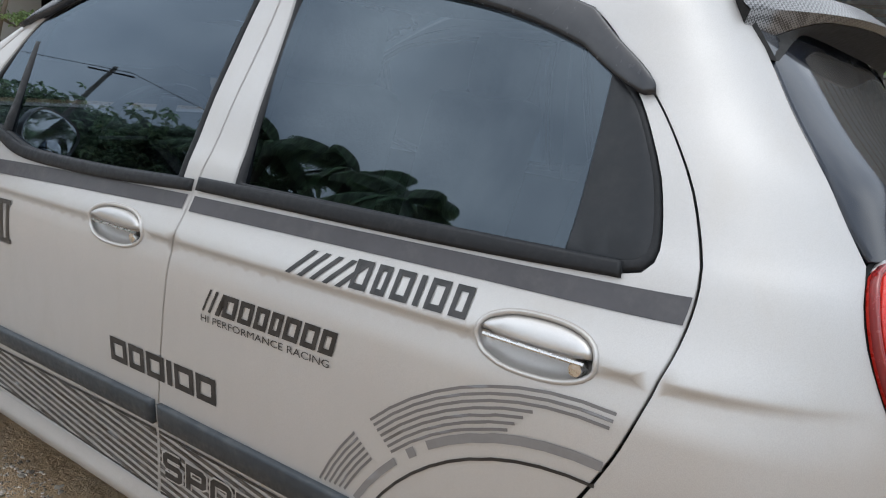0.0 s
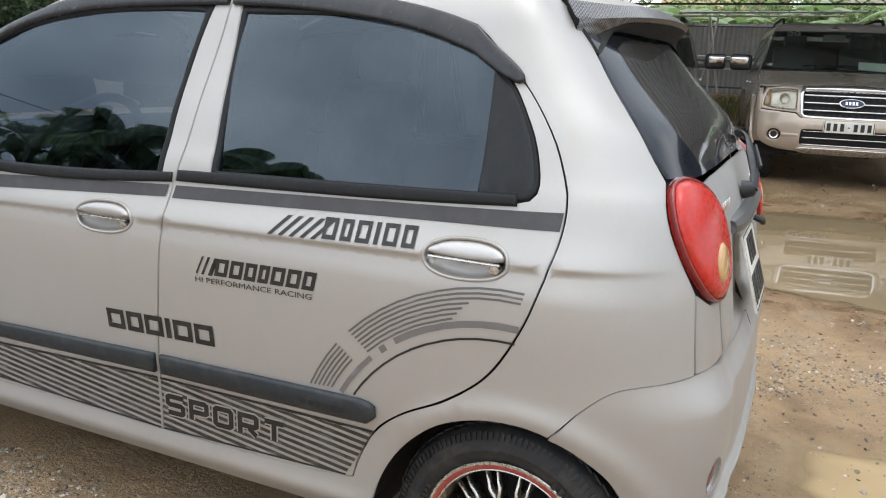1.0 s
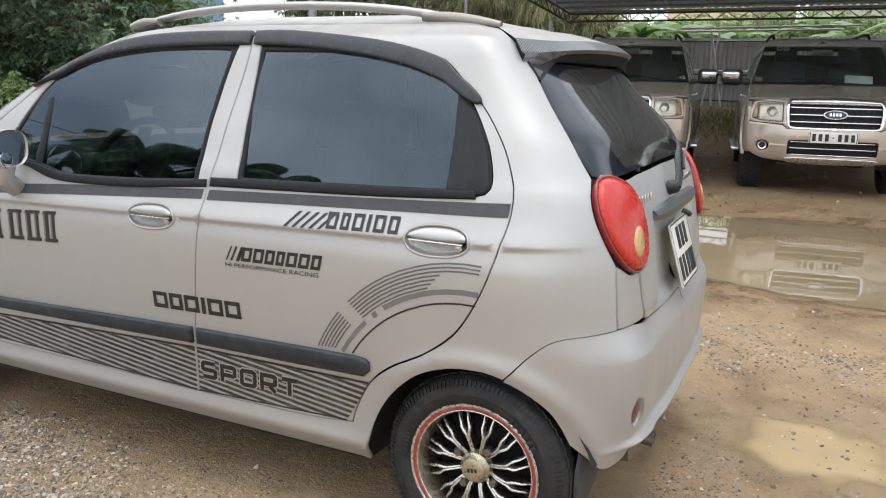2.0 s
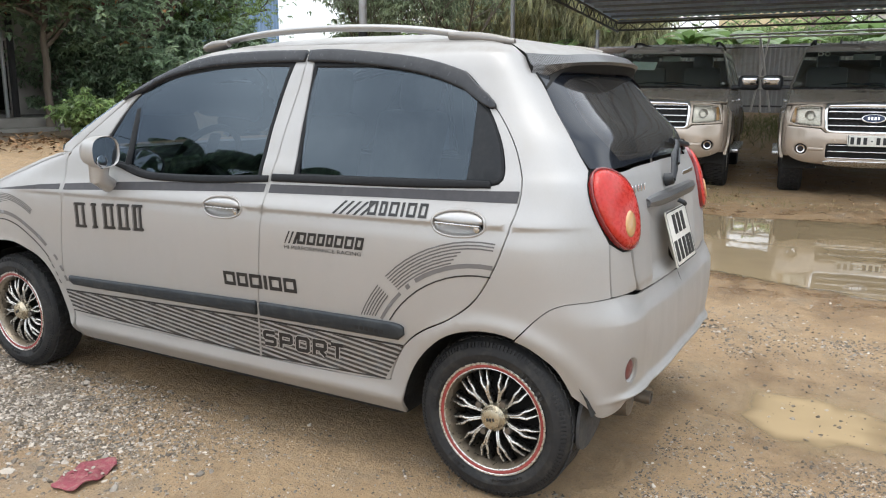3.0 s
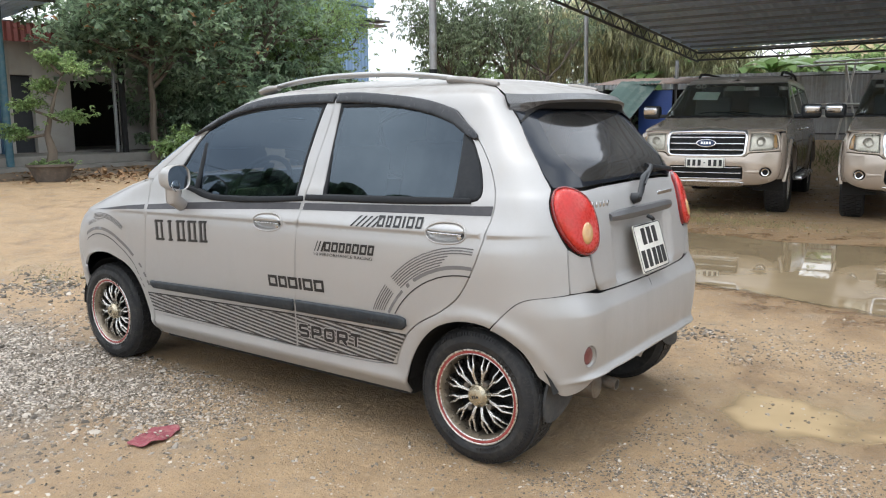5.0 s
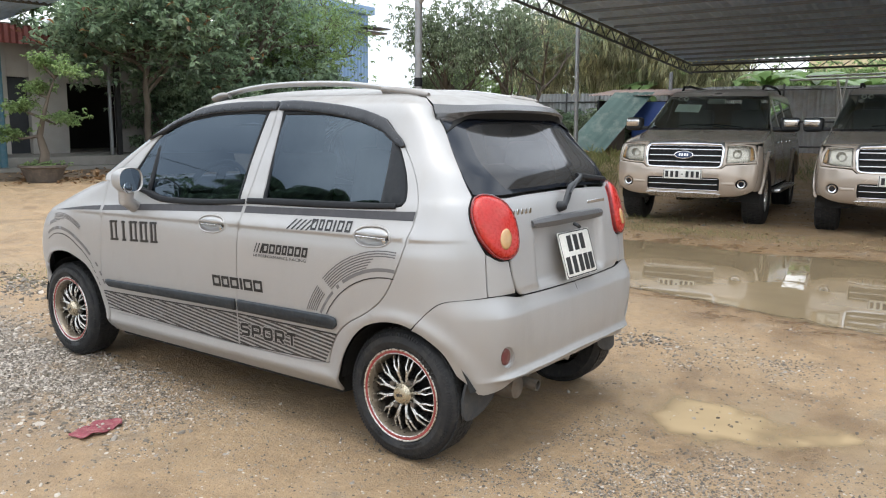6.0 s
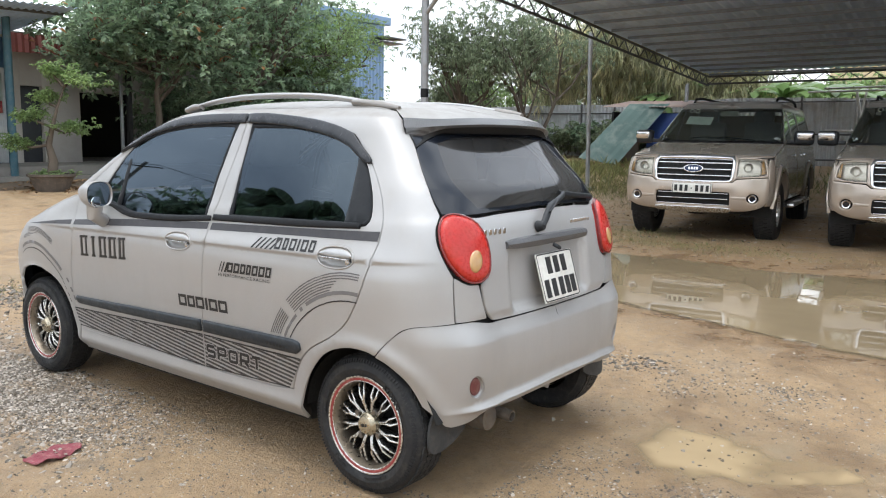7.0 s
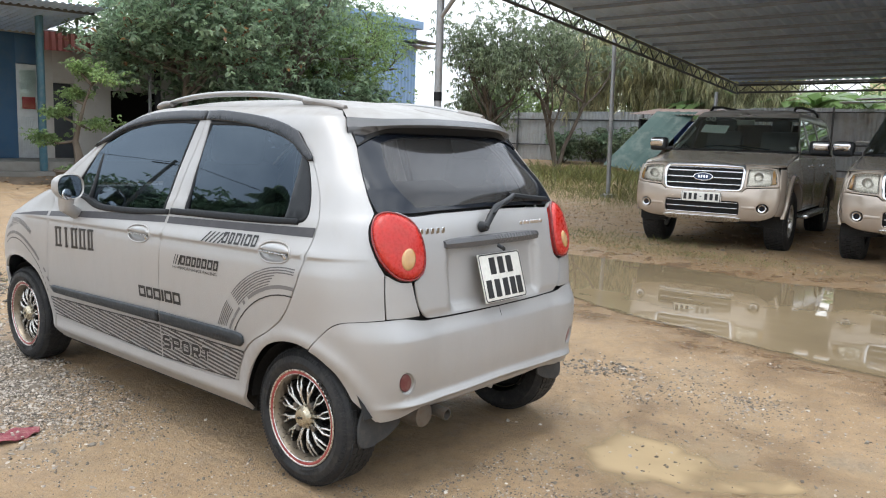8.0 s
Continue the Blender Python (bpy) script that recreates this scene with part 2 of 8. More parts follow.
def lathe(bm, profile, segments=48, m=None):
    """Turns the outline (radius, height) about z."""
    m = m or Matrix()
    rings = []
    for r, h in profile:
        rings.append([bm.verts.new(m @ Vector((r * math.cos(a), r * math.sin(a), h))) for a in (2 * math.pi * i / segments for i in range(segments))])
    for a, b in zip(rings, rings[1:]):
        for i in range(segments):
            bm.faces.new((a[i], a[(i + 1) % segments], b[(i + 1) % segments], b[i]))
    return rings


def tube(bm, points, radii, segments=8, cap=True, squash=1.):
    """A round bar along the points."""
    pts = [Vector(p) for p in points]
    radii = radii if hasattr(radii, "__len__") else [radii] * len(pts)
    rings, side = [], None
    for i, p in enumerate(pts):
        d = (pts[min(i + 1, len(pts) - 1)] - pts[max(i - 1, 0)]).normalized()
        side = (side - d * side.dot(d)) if side else d.orthogonal()
        side.normalize()
        up = d.cross(side)
        rings.append([bm.verts.new(p + float(radii[i]) * (side * math.cos(a) + squash * up * math.sin(a))) for a in (2 * math.pi * k / segments for k in range(segments))])
    for a, b in zip(rings, rings[1:]):
        for k in range(segments):
            bm.faces.new((a[k], a[(k + 1) % segments], b[(k + 1) % segments], b[k]))
    if cap and segments > 2:
        bm.faces.new(rings[0][::-1])
        bm.faces.new(rings[-1])
    return bm


def smooth_loop(points, step=.02):
    """A closed outline: rounded through its points, sharp at those that end in 1."""
    n, out = len(points), []
    for i in range(n):
        p0, p1, p2, p3 = (points[(i + k) % n] for k in (-1, 0, 1, 2))
        a, b = np.array(p1[:2], float), np.array(p2[:2], float)
        ta = (b - a) if len(p1) > 2 else (b - np.array(p0[:2])) / 2
        tb = (b - a) if len(p2) > 2 else (np.array(p3[:2]) - a) / 2
        dist = np.hypot(*(b - a))
        for lim in (ta, tb):
            ln = np.hypot(*lim)
            if ln > 1.3 * dist:
                lim *= 1.3 * dist / ln
        k = max(1, int(round(dist / step)))
        for t in np.arange(k) / k:
            out.append((2 * t ** 3 - 3 * t ** 2 + 1) * a + (t ** 3 - 2 * t ** 2 + t) * ta + (3 * t ** 2 - 2 * t ** 3) * b + (t ** 3 - t ** 2) * tb)
    return np.array(out)


def shrink(loop, d):
    """The outline moved inwards by d (outwards if negative)."""
    nxt, prv = np.roll(loop, -1, 0), np.roll(loop, 1, 0)
    area = (loop[:, 0] * nxt[:, 1] - nxt[:, 0] * loop[:, 1]).sum()
    e1, e2 = loop - prv, nxt - loop
    e1, e2 = (e / np.maximum(np.hypot(*e.T), 1e-9)[:, None] for e in (e1, e2))
    n1, n2 = np.stack([-e1[:, 1], e1[:, 0]], 1), np.stack([-e2[:, 1], e2[:, 0]], 1)
    m = n1 + n2
    m /= np.maximum((m * m).sum(1) / 2, .35)[:, None]
    return loop + m * d * np.sign(area)


def inside(loop, p):
    x, y = p[:, 0][:, None], p[:, 1][:, None]
    a, b = loop, np.roll(loop, -1, 0)
    cross = (a[:, 1] > y) != (b[:, 1] > y)
    at = a[:, 0] + (y - a[:, 1]) * (b[:, 0] - a[:, 0]) / np.where(b[:, 1] == a[:, 1], 1e-12, b[:, 1] - a[:, 1])
    return (cross & (x < at)).sum(1) % 2 == 1


def reach(loop, p):
    """Distance of the points from the outline."""
    best = np.full(len(p), 9.)
    for a, b in zip(loop, np.roll(loop, -1, 0)):
        d = b - a
        t = np.clip(((p - a) @ d) / max(d @ d, 1e-12), 0, 1)
        best = np.minimum(best, np.hypot(*(p - a - t[:, None] * d).T))
    return best

# ---- a car's skin: half outlines, height by height ----
def smooth_curve(xs, ys):
    """A monotone cubic through the pairs, as a function of an array."""
    xs, ys = np.array(xs, float), np.array(ys, float)
    h, d = np.diff(xs), np.diff(ys) / np.diff(xs)
    m = np.zeros_like(ys)
    m[0], m[-1] = d[0], d[-1]
    for i in range(1, len(xs) - 1):
        if d[i - 1] * d[i] > 0:
            a, b = 2 * h[i] + h[i - 1], h[i] + 2 * h[i - 1]
            m[i] = (a + b) / (a / d[i - 1] + b / d[i])

    def f(q):
        q = np.clip(np.asarray(q, float), xs[0], xs[-1])
        i = np.clip(np.searchsorted(xs, q) - 1, 0, len(xs) - 2)
        t = (q - xs[i]) / h[i]
        return ((2 * t ** 3 - 3 * t ** 2 + 1) * ys[i] + (t ** 3 - 2 * t ** 2 + t) * h[i] * m[i]
                + (3 * t ** 2 - 2 * t ** 3) * ys[i + 1] + (t ** 3 - t ** 2) * h[i] * m[i + 1])
    return f


def step_up(q):
    q = np.clip(q, 0, 1)
    return q * q * (3 - 2 * q)


def corner_table(a, b, n):
    th = np.linspace(0, np.pi / 2, 2001)
    x, y = a * np.sin(th) ** (2 / n), b * np.cos(th) ** (2 / n)
    s = np.concatenate([[0], np.cumsum(np.hypot(np.diff(x), np.diff(y)))])
    return s / s[-1], th


class Skin:
    """A body's left half: point(u, v), with u the metres along the outline (x on the flank) and v the height."""

    def __init__(self, v, z, w, front, rear, back, span, nb, nf, nose, relief=None):
        self.z, self.w, self.f, self.r = (smooth_curve(v, c) for c in (z, w, front, rear))
        self.back, self.span, self.nb, self.nf, self.nose, self.relief = back, span, nb, nf, nose, relief
        self.tb, self.tf = corner_table(.57, .745, nb), corner_table(1.3, .745, nf)
        self.top = v[-1]
        self.lines = ()

    def point(self, u, v):
        u, v = np.broadcast_arrays(np.asarray(u, float), np.asarray(v, float))
        z, w, xf, xr = self.z(v), self.w(v), self.f(v), self.r(v)
        back = np.minimum(self.back, xr - .16 * np.clip((self.top + .03 - v) / .55, 0, 1))
        front = np.minimum(self.nose(v, xf), back)
        tb, tf = np.clip((u - back) / self.span, 0, 1), np.clip((front - u) / (.8 * (front - xf) + .95 * w + .01), 0, 1)
        ab, af = np.interp(tb, *self.tb), np.interp(tf, *self.tf)
        x = np.clip(u, front, back) + (xr - back) * np.sin(ab) ** (2 / self.nb) - (front - xf) * np.sin(af) ** (2 / self.nf)
        y = w * np.abs(np.cos(ab)) ** (2 / self.nb) * np.abs(np.cos(af)) ** (2 / self.nf)
        y = np.where((tb >= 1) | (tf >= 1), 0, y)
        if self.relief:
            x, y, z = self.relief(u, v, x, y, z)
        return np.stack([x, -y, z], -1)

    def normal(self, u, v):
        e = .004
        n = np.cross(self.point(u + e, v) - self.point(u - e, v), self.point(u, v + e) - self.point(u, v - e))
        return n / np.maximum(np.linalg.norm(n, axis=-1), 1e-9)[..., None]


SMOOTH_SHEETS = ("body_side", "front_door", "rear_door", "front_fender", "bonnet", "roof", "rear_bumper", "tailgate", "corner_panel", "front_window", "rear_window", "rear_glass", "rear_glass_border", "windscreen")


def panel(skin, name, points, material, parent, holes=(), gap=.0025, lip=.005, depth=.014, lift=0., grid=(.045, .02), sides="left", label="", edge=True, loop_step=.02, round_lip=.0022, sheet=None):
    """A sheet of the skin within an outline, its edges turned in; sides: left, right, each (two objects) or both (one mesh)."""
    true_normals = name in SMOOTH_SHEETS
    outer = smooth_loop(points, loop_step)
    cut = [smooth_loop(h, loop_step) if not isinstance(h, np.ndarray) else h for h in holes]
    rings = [(shrink(outer, gap), 1)] + [(shrink(h, -gap), 1) for h in cut]
    limits = [r for r, _ in rings]
    if edge:
        rings += [(shrink(outer, gap + lip), 0)] + [(shrink(h, -gap - lip), 0) for h in cut]
    lo, hi = outer.min(0), outer.max(0)
    gx, gy = np.arange(lo[0] + grid[0] / 2, hi[0], grid[0]), np.arange(lo[1] + grid[1] / 2, hi[1], grid[1])
    fill = np.stack(np.meshgrid(gx, gy), -1).reshape(-1, 2)
    if len(fill) and true_normals and skin.lines:
        along = np.arange(lo[0] + .01, hi[0], .02)
        for line in skin.lines:
            near = np.abs(fill[:, 1] - line(fill[:, 0])) < .018
            fill = fill[~near]
            fill = np.concatenate([fill] + [np.stack([along, line(along) + off], 1) for off in (-.018, -.011, -.007, -.0035, 0., .004, .009, .016)])
    if len(fill):
        keep = inside(limits[0], fill) & (reach(limits[0], fill) > gap + lip + .004)
        for h in limits[1:]:
            keep &= ~inside(h, fill) & (reach(h, fill) > gap + lip + .004)
        fill = fill[keep]
    verts, edges, drop = [], [], []
    for r, is_edge in rings:
        s = len(verts)
        verts += [Vector(q) for q in r]
        edges += [(s + i, s + (i + 1) % len(r)) for i in range(len(r))]
        drop += [is_edge] * len(r)
    verts += [Vector(q) for q in fill]
    drop += [0] * len(fill)
    vo, _, fo, orig, _, _ = delaunay_2d_cdt(verts, edges, [], 0, 1e-6)
    uv = np.array([tuple(q) for q in vo])
    tri = np.array([t for t in fo if len(t) == 3])
    mid = uv[tri].mean(1)
    keep = inside(limits[0], mid)
    for h in limits[1:]:
        keep &= ~inside(h, mid)
    tri = tri[keep]
    low = np.array([any(k < len(drop) and drop[k] for k in o) for o in orig], float)
    p, n = skin.point(uv[:, 0], uv[:, 1]), skin.normal(uv[:, 0], uv[:, 1])
    if sheet:
        p, n = sheet(uv[:, 0], uv[:, 1])
    p = p + n * lift
    low = low * (np.abs(p[:, 1]) > .02)
    q = p - n * (round_lip * low)[:, None] if edge else p
    pts, faces, nrm = [q], [tuple(t) for t in tri], [n]
    if edge and depth:
        count = {}
        for t in tri:
            for a, b in ((t[0], t[1]), (t[1], t[2]), (t[2], t[0])):
                count[(a, b)] = count.get((a, b), 0) + 1
        rim = [(a, b) for (a, b) in count if (b, a) not in count and not (abs(p[a][1]) < .002 and abs(p[b][1]) < .002)]
        used = sorted({i for e in rim for i in e})
        ids = {i: len(p) + k for k, i in enumerate(used)}
        pts.append(p[used] - n[used] * depth)
        nrm.append(n[used] * 0.)
        faces += [(b, a, ids[a], ids[b]) for a, b in rim]
    pts, nrm = np.concatenate(pts), np.concatenate(nrm) * (1. if true_normals else 0.)
    flip, turned = pts * np.array([1, -1, 1]), nrm * np.array([1, -1, 1])
    back = [f[::-1] for f in faces]
    made = []
    if sides in ("left", "each"):
        made.append(mesh_object(name, pts, faces, material, parent, label, True, nrm if true_normals else None))
    if sides in ("right", "each"):
        made.append(mesh_object(name, flip, back, material, parent, label, True, turned if true_normals else None))
    if sides == "both":
        bm = bmesh.new()
        layer = bm.verts.layers.float_vector.new("true_normal")
        for pp, ff, nn in ((pts, faces, nrm), (flip, back, turned)):
            vs = [bm.verts.new(tuple(a)) for a in pp]
            for v_, q_ in zip(vs, nn):
                v_[layer] = tuple(q_)
            for f in ff:
                if sum(abs(pp[i][1]) < 1e-5 for i in f) == len(f) or len({tuple(np.round(pp[i], 5)) for i in f}) < 3:
                    continue
                try:
                    bm.faces.new([vs[i] for i in f])
                except ValueError:
                    pass
        bmesh.ops.remove_doubles(bm, verts=[v for v in bm.verts if abs(v.co.y) < 1e-4], dist=2e-4)
        bmesh.ops.delete(bm, geom=[v for v in bm.verts if not v.link_faces], context="VERTS")
        for fc in bm.faces:
            fc.smooth = True
        me = bpy.data.meshes.new(name)
        for v_ in bm.verts:
            if abs(v_.co.y) < 1e-4:
                flat_n = Vector((v_[layer][0], 0., v_[layer][2]))
                v_[layer] = flat_n.normalized() if flat_n.length > .5 else Vector((0, 0, 0))
        bm.to_mesh(me)
        bm.free()
        me.materials.append(material)
        if true_normals:
            me.normals_split_custom_set_from_vertices([tuple(q.vector) for q in me.attributes["true_normal"].data])
        me.attributes.remove(me.attributes["true_normal"])
        ob = new(name, me)
        ob.parent = parent
        made.append(tagged(ob, label))
    return made[0] if len(made) == 1 else made


def rounded_box(w, h, r, n=4):
    out = []
    for cx, cy, a0 in ((w / 2 - r, h / 2 - r, 0), (-w / 2 + r, h / 2 - r, 90), (-w / 2 + r, -h / 2 + r, 180), (w / 2 - r, -h / 2 + r, 270)):
        out += [(cx + r * math.cos(radians(a0 + 90 * k / n)), cy + r * math.sin(radians(a0 + 90 * k / n))) for k in range(n + 1)]
    return out


def oval(cu, cv, ru, rv, n=28, tilt=0., power=2.):
    c, s = math.cos(radians(tilt)), math.sin(radians(tilt))
    out = []
    for k in range(n):
        a = 2 * math.pi * k / n
        x, y = (ru * math.copysign(abs(math.cos(a)) ** (2 / power), math.cos(a)), rv * math.copysign(abs(math.sin(a)) ** (2 / power), math.sin(a)))
        out.append((cu + c * x - s * y, cv + s * x + c * y))
    return out


def lettering(skin, name, text, u, v, height, width, material, parent, slant=0., turn=0., lift=.0016, bold=0.):
    """Words in the built-in font laid on the skin; u, v: lower left corner."""
    cu = bpy.data.curves.new(name, "FONT")
    cu.body, cu.size, cu.offset, cu.resolution_u = text, 1., bold, 3
    tmp = new(name, cu)
    me = tmp.evaluated_get(bpy.context.evaluated_depsgraph_get()).to_mesh()
    co = np.array([tuple(q.co) for q in me.vertices])[:, :2]
    faces = [tuple(f.vertices) for f in me.polygons]
    bpy.data.objects.remove(tmp)
    co -= co.min(0)
    co = co / co.max(0) * np.array([width, height])
    co[:, 0] += slant * co[:, 1]
    c, s = math.cos(radians(turn)), math.sin(radians(turn))
    uu, vv = u + c * co[:, 0] - s * co[:, 1], v + s * co[:, 0] + c * co[:, 1]
    p = skin.point(uu, vv) + skin.normal(uu, vv) * lift
    return mesh_object(name, p, faces, material, parent)

# ---- the small silver hatchback ----
CAR_V = [.16, .20, .28, .36, .44, .52, .60, .66, .76, .80, .85, .90, .95, .99, 1.02, 1.10, 1.20, 1.27, 1.33, 1.363, 1.40, 1.46, 1.56, 1.72, 1.92]
CAR_Z = CAR_V[:20] + [1.385, 1.403, 1.425, 1.442, 1.45]
CAR_W = [.60, .66, .705, .715, .725, .738, .746, .750, .754, .753, .743, .728, .712, .699, .685, .655, .615, .59, .57, .55, .51, .45, .36, .20, .0]
CAR_F = [-1.60, -1.70, -1.80, -1.83, -1.84, -1.84, -1.83, -1.81, -1.74, -1.66, -1.50, -1.33, -1.14, -.97, -.93, -.81, -.645, -.50, -.36, -.27, -.20, -.08, .04, .2, .45]
CAR_R = [1.47, 1.54, 1.58, 1.605, 1.61, 1.605, 1.595, 1.575, 1.56, 1.555, 1.55, 1.542, 1.53, 1.512, 1.49, 1.42, 1.315, 1.25, 1.192, 1.16, 1.12, 1.05, .95, .75, .45]
WHEEL_X, WHEEL_R, FRONT_X, REAR_X = 1.17, .256, -1.207, 1.153


def car_relief(u, v, x, y, z):
    d = v - .848 - .018 * u
    line = np.where(d > 0, np.exp(-(d / .035) ** 2), np.exp(-(d / .008) ** 2)) * np.clip((1.5 - u) / .25, 0, 1) * np.clip((u + 1.2) / .4, 0, 1)
    side = np.clip((1.75 - u) / .2, 0, 1)
    flare = sum(np.exp(-((np.hypot(x - c, v - .255) - .315) / .03) ** 2) for c in (-WHEEL_X, WHEEL_X)) * side * (v < .75)
    sill = np.exp(-((v - .262) / .03) ** 2) * np.clip((.95 - np.abs(u)) / .15, 0, 1)
    lip_v = .352 + .03 * np.clip(u - 1.5, 0, .6)
    low = v - lip_v
    lip = np.where(low > 0, np.exp(-(low / .014) ** 2), np.exp(-(low / .008) ** 2)) * np.clip((u - 1.44) / .15, 0, 1)
    tuck = step_up((-low - .004) / .03) * np.clip((u - 1.50) / .15, 0, 1)
    shelf = np.clip((u - 1.36) / .2, 0, 1) * (np.clip((.662 - v) / .07, 0, 1) * .021 - .010 * np.clip((.585 - v) / .2, 0, 1))
    dish = step_up((.315 - y) / .035) * step_up((.905 - v) / .02) * step_up((v - .652) / .04) * (u > 1.5)
    turn = np.clip((u - 1.5) / .2, 0, 1)
    y = np.where(y > 0, y + .0085 * line + .010 * flare + .012 * sill + (.012 * lip - .012 * tuck + .8 * shelf) * np.clip(y / .3, 0, 1), y)
    x = x + (.020 * lip - .024 * tuck + shelf) * turn - .030 * dish
    low_part = step_up((.69 - v) / .08)
    flat_ = .066 * low_part * step_up((.66 - y) / .30) + .042 * (1 - low_part) * step_up((.70 - y) / .40) * step_up((1.12 - v) / .12)
    x = x - flat_ * (u > 1.2)
    y = np.where(y > 0, y - .014 * step_up((u - 1.25) / .35) * step_up((1.15 - v) / .15) * np.clip(y / .4, 0, 1), y)
    return x, y, z


def car_nose(v, xf):
    return np.maximum(xf + .05, np.minimum(xf + .17 + .65 * np.clip((1.02 - v) / .25, 0, 1), -.5 + np.clip((v - 1.) * 3, 0, 1)))


CAR = Skin(CAR_V, CAR_Z, CAR_W, CAR_F, CAR_R, 1.0, 1.15, 3.8, 2.7, car_nose, car_relief)
CAR.lines = (lambda u: .848 + .018 * u, lambda u: .352 + .03 * np.clip(u - 1.5, 0, .6))
car = empty("hatchback", pose(0, 0, 0), "small silver hatchback with racing stickers parked on wet mud", "car")

DOOR_FRONT = [(-.745, .991), (-.735, .862), (-.751, .720), (-.778, .586), (-.800, .431), (-.785, .345)]
FDOOR = [(-.745, .991, 1), (-.605, 1.101), (-.455, 1.212), (-.30, 1.300), (-.075, 1.352), (.143, 1.368), (.377, 1.369, 1),
         (.371, 1.298), (.347, 1.138), (.333, 1.011), (.322, .939), (.308, .805), (.290, .645), (.270, .484), (.251, .307, 1),
         (-.088, .312), (-.70, .316), (-.775, .330), (-.800, .431), (-.778, .586), (-.751, .720), (-.735, .862)]
RDOOR_TOP = [(.589, 1.356), (.778, 1.340), (.927, 1.314), (1.073, 1.273), (1.205, 1.195), (1.255, 1.108), (1.265, 1.026), (1.262, .981),
             (1.247, .912), (1.226, .850), (1.190, .757), (1.122, .648), (1.031, .573), (.934, .518), (.865, .459), (.822, .385)]
RDOOR = [(.377, 1.369, 1)] + RDOOR_TOP + [(.800, .326, 1), (.654, .313), (.251, .307, 1), (.270, .484), (.290, .645), (.308, .805), (.322, .939), (.333, 1.011), (.347, 1.138), (.371, 1.298)]
FWIN = [(-.585, .980, 1), (-.440, 1.195), (-.300, 1.280), (-.062, 1.328), (.163, 1.340), (.328, 1.338, 1), (.303, 1.245), (.286, 1.106), (.280, .944, 1),
        (.036, .930), (-.218, .924), (-.30, .930), (-.390, .949)]
RWIN = [(.408, 1.336, 1), (.725, 1.332), (.904, 1.308), (1.030, 1.268), (1.158, 1.200), (1.202, 1.120), (1.210, 1.051), (1.200, .998), (1.161, .979), (.823, .967), (.420, .957, 1), (.410, 1.15)]
ARCH = [(.840, .235), (.872, .334), (.930, .432), (1.015, .510), (1.103, .545), (1.185, .550), (1.233, .538, 1)]
GATE_EDGE = [(1.490, 1.084), (1.496, 1.158), (1.514, 1.265)]
LAMP = [(1.500, 1.018), (1.548, 1.030), (1.607, 1.019), (1.661, .991), (1.698, .932), (1.713, .865), (1.702, .815), (1.656, .793), (1.600, .797),
        (1.550, .827), (1.503, .879), (1.476, .939), (1.477, .984)]

# sheet metal, both sides
handle_holes = {"F": np.array(oval(.132, .843, .086, .035, 30, 2, 2.4)), "R": np.array(oval(1.064, .866, .088, .036, 30, 2, 2.4))}
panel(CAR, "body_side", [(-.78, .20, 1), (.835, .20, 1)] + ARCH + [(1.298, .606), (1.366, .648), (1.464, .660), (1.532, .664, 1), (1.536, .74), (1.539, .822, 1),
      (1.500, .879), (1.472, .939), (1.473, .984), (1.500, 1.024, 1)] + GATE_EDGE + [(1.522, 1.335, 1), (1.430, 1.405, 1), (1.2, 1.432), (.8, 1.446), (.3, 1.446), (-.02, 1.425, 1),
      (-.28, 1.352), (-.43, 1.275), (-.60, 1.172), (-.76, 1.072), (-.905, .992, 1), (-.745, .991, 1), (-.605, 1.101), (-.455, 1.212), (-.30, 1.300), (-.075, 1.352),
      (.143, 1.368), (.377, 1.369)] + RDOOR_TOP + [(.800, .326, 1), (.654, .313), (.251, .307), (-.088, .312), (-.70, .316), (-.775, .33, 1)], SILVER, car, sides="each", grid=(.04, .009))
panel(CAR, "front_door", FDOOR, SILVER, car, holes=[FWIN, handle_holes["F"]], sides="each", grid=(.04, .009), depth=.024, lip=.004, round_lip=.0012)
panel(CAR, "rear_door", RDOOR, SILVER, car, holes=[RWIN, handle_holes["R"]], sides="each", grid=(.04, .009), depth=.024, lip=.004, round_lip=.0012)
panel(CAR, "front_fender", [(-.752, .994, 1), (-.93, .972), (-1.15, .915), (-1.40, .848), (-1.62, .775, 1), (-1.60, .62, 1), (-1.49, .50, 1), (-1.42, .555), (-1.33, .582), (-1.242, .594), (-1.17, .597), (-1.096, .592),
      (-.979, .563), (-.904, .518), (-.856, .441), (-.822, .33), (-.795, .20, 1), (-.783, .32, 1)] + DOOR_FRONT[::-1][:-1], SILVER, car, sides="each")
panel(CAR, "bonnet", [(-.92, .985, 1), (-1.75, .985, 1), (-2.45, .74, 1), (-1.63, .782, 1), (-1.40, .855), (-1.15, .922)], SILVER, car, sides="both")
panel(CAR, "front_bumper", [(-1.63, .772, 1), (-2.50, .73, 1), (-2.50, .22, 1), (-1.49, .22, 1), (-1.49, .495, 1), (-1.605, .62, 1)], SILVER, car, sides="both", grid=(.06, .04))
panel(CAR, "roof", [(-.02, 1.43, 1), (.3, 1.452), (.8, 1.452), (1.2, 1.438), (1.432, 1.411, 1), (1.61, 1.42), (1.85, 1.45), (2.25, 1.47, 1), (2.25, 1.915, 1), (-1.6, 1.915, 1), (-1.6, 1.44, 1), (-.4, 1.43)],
      SILVER, car, sides="both", grid=(.06, .035), depth=.01)
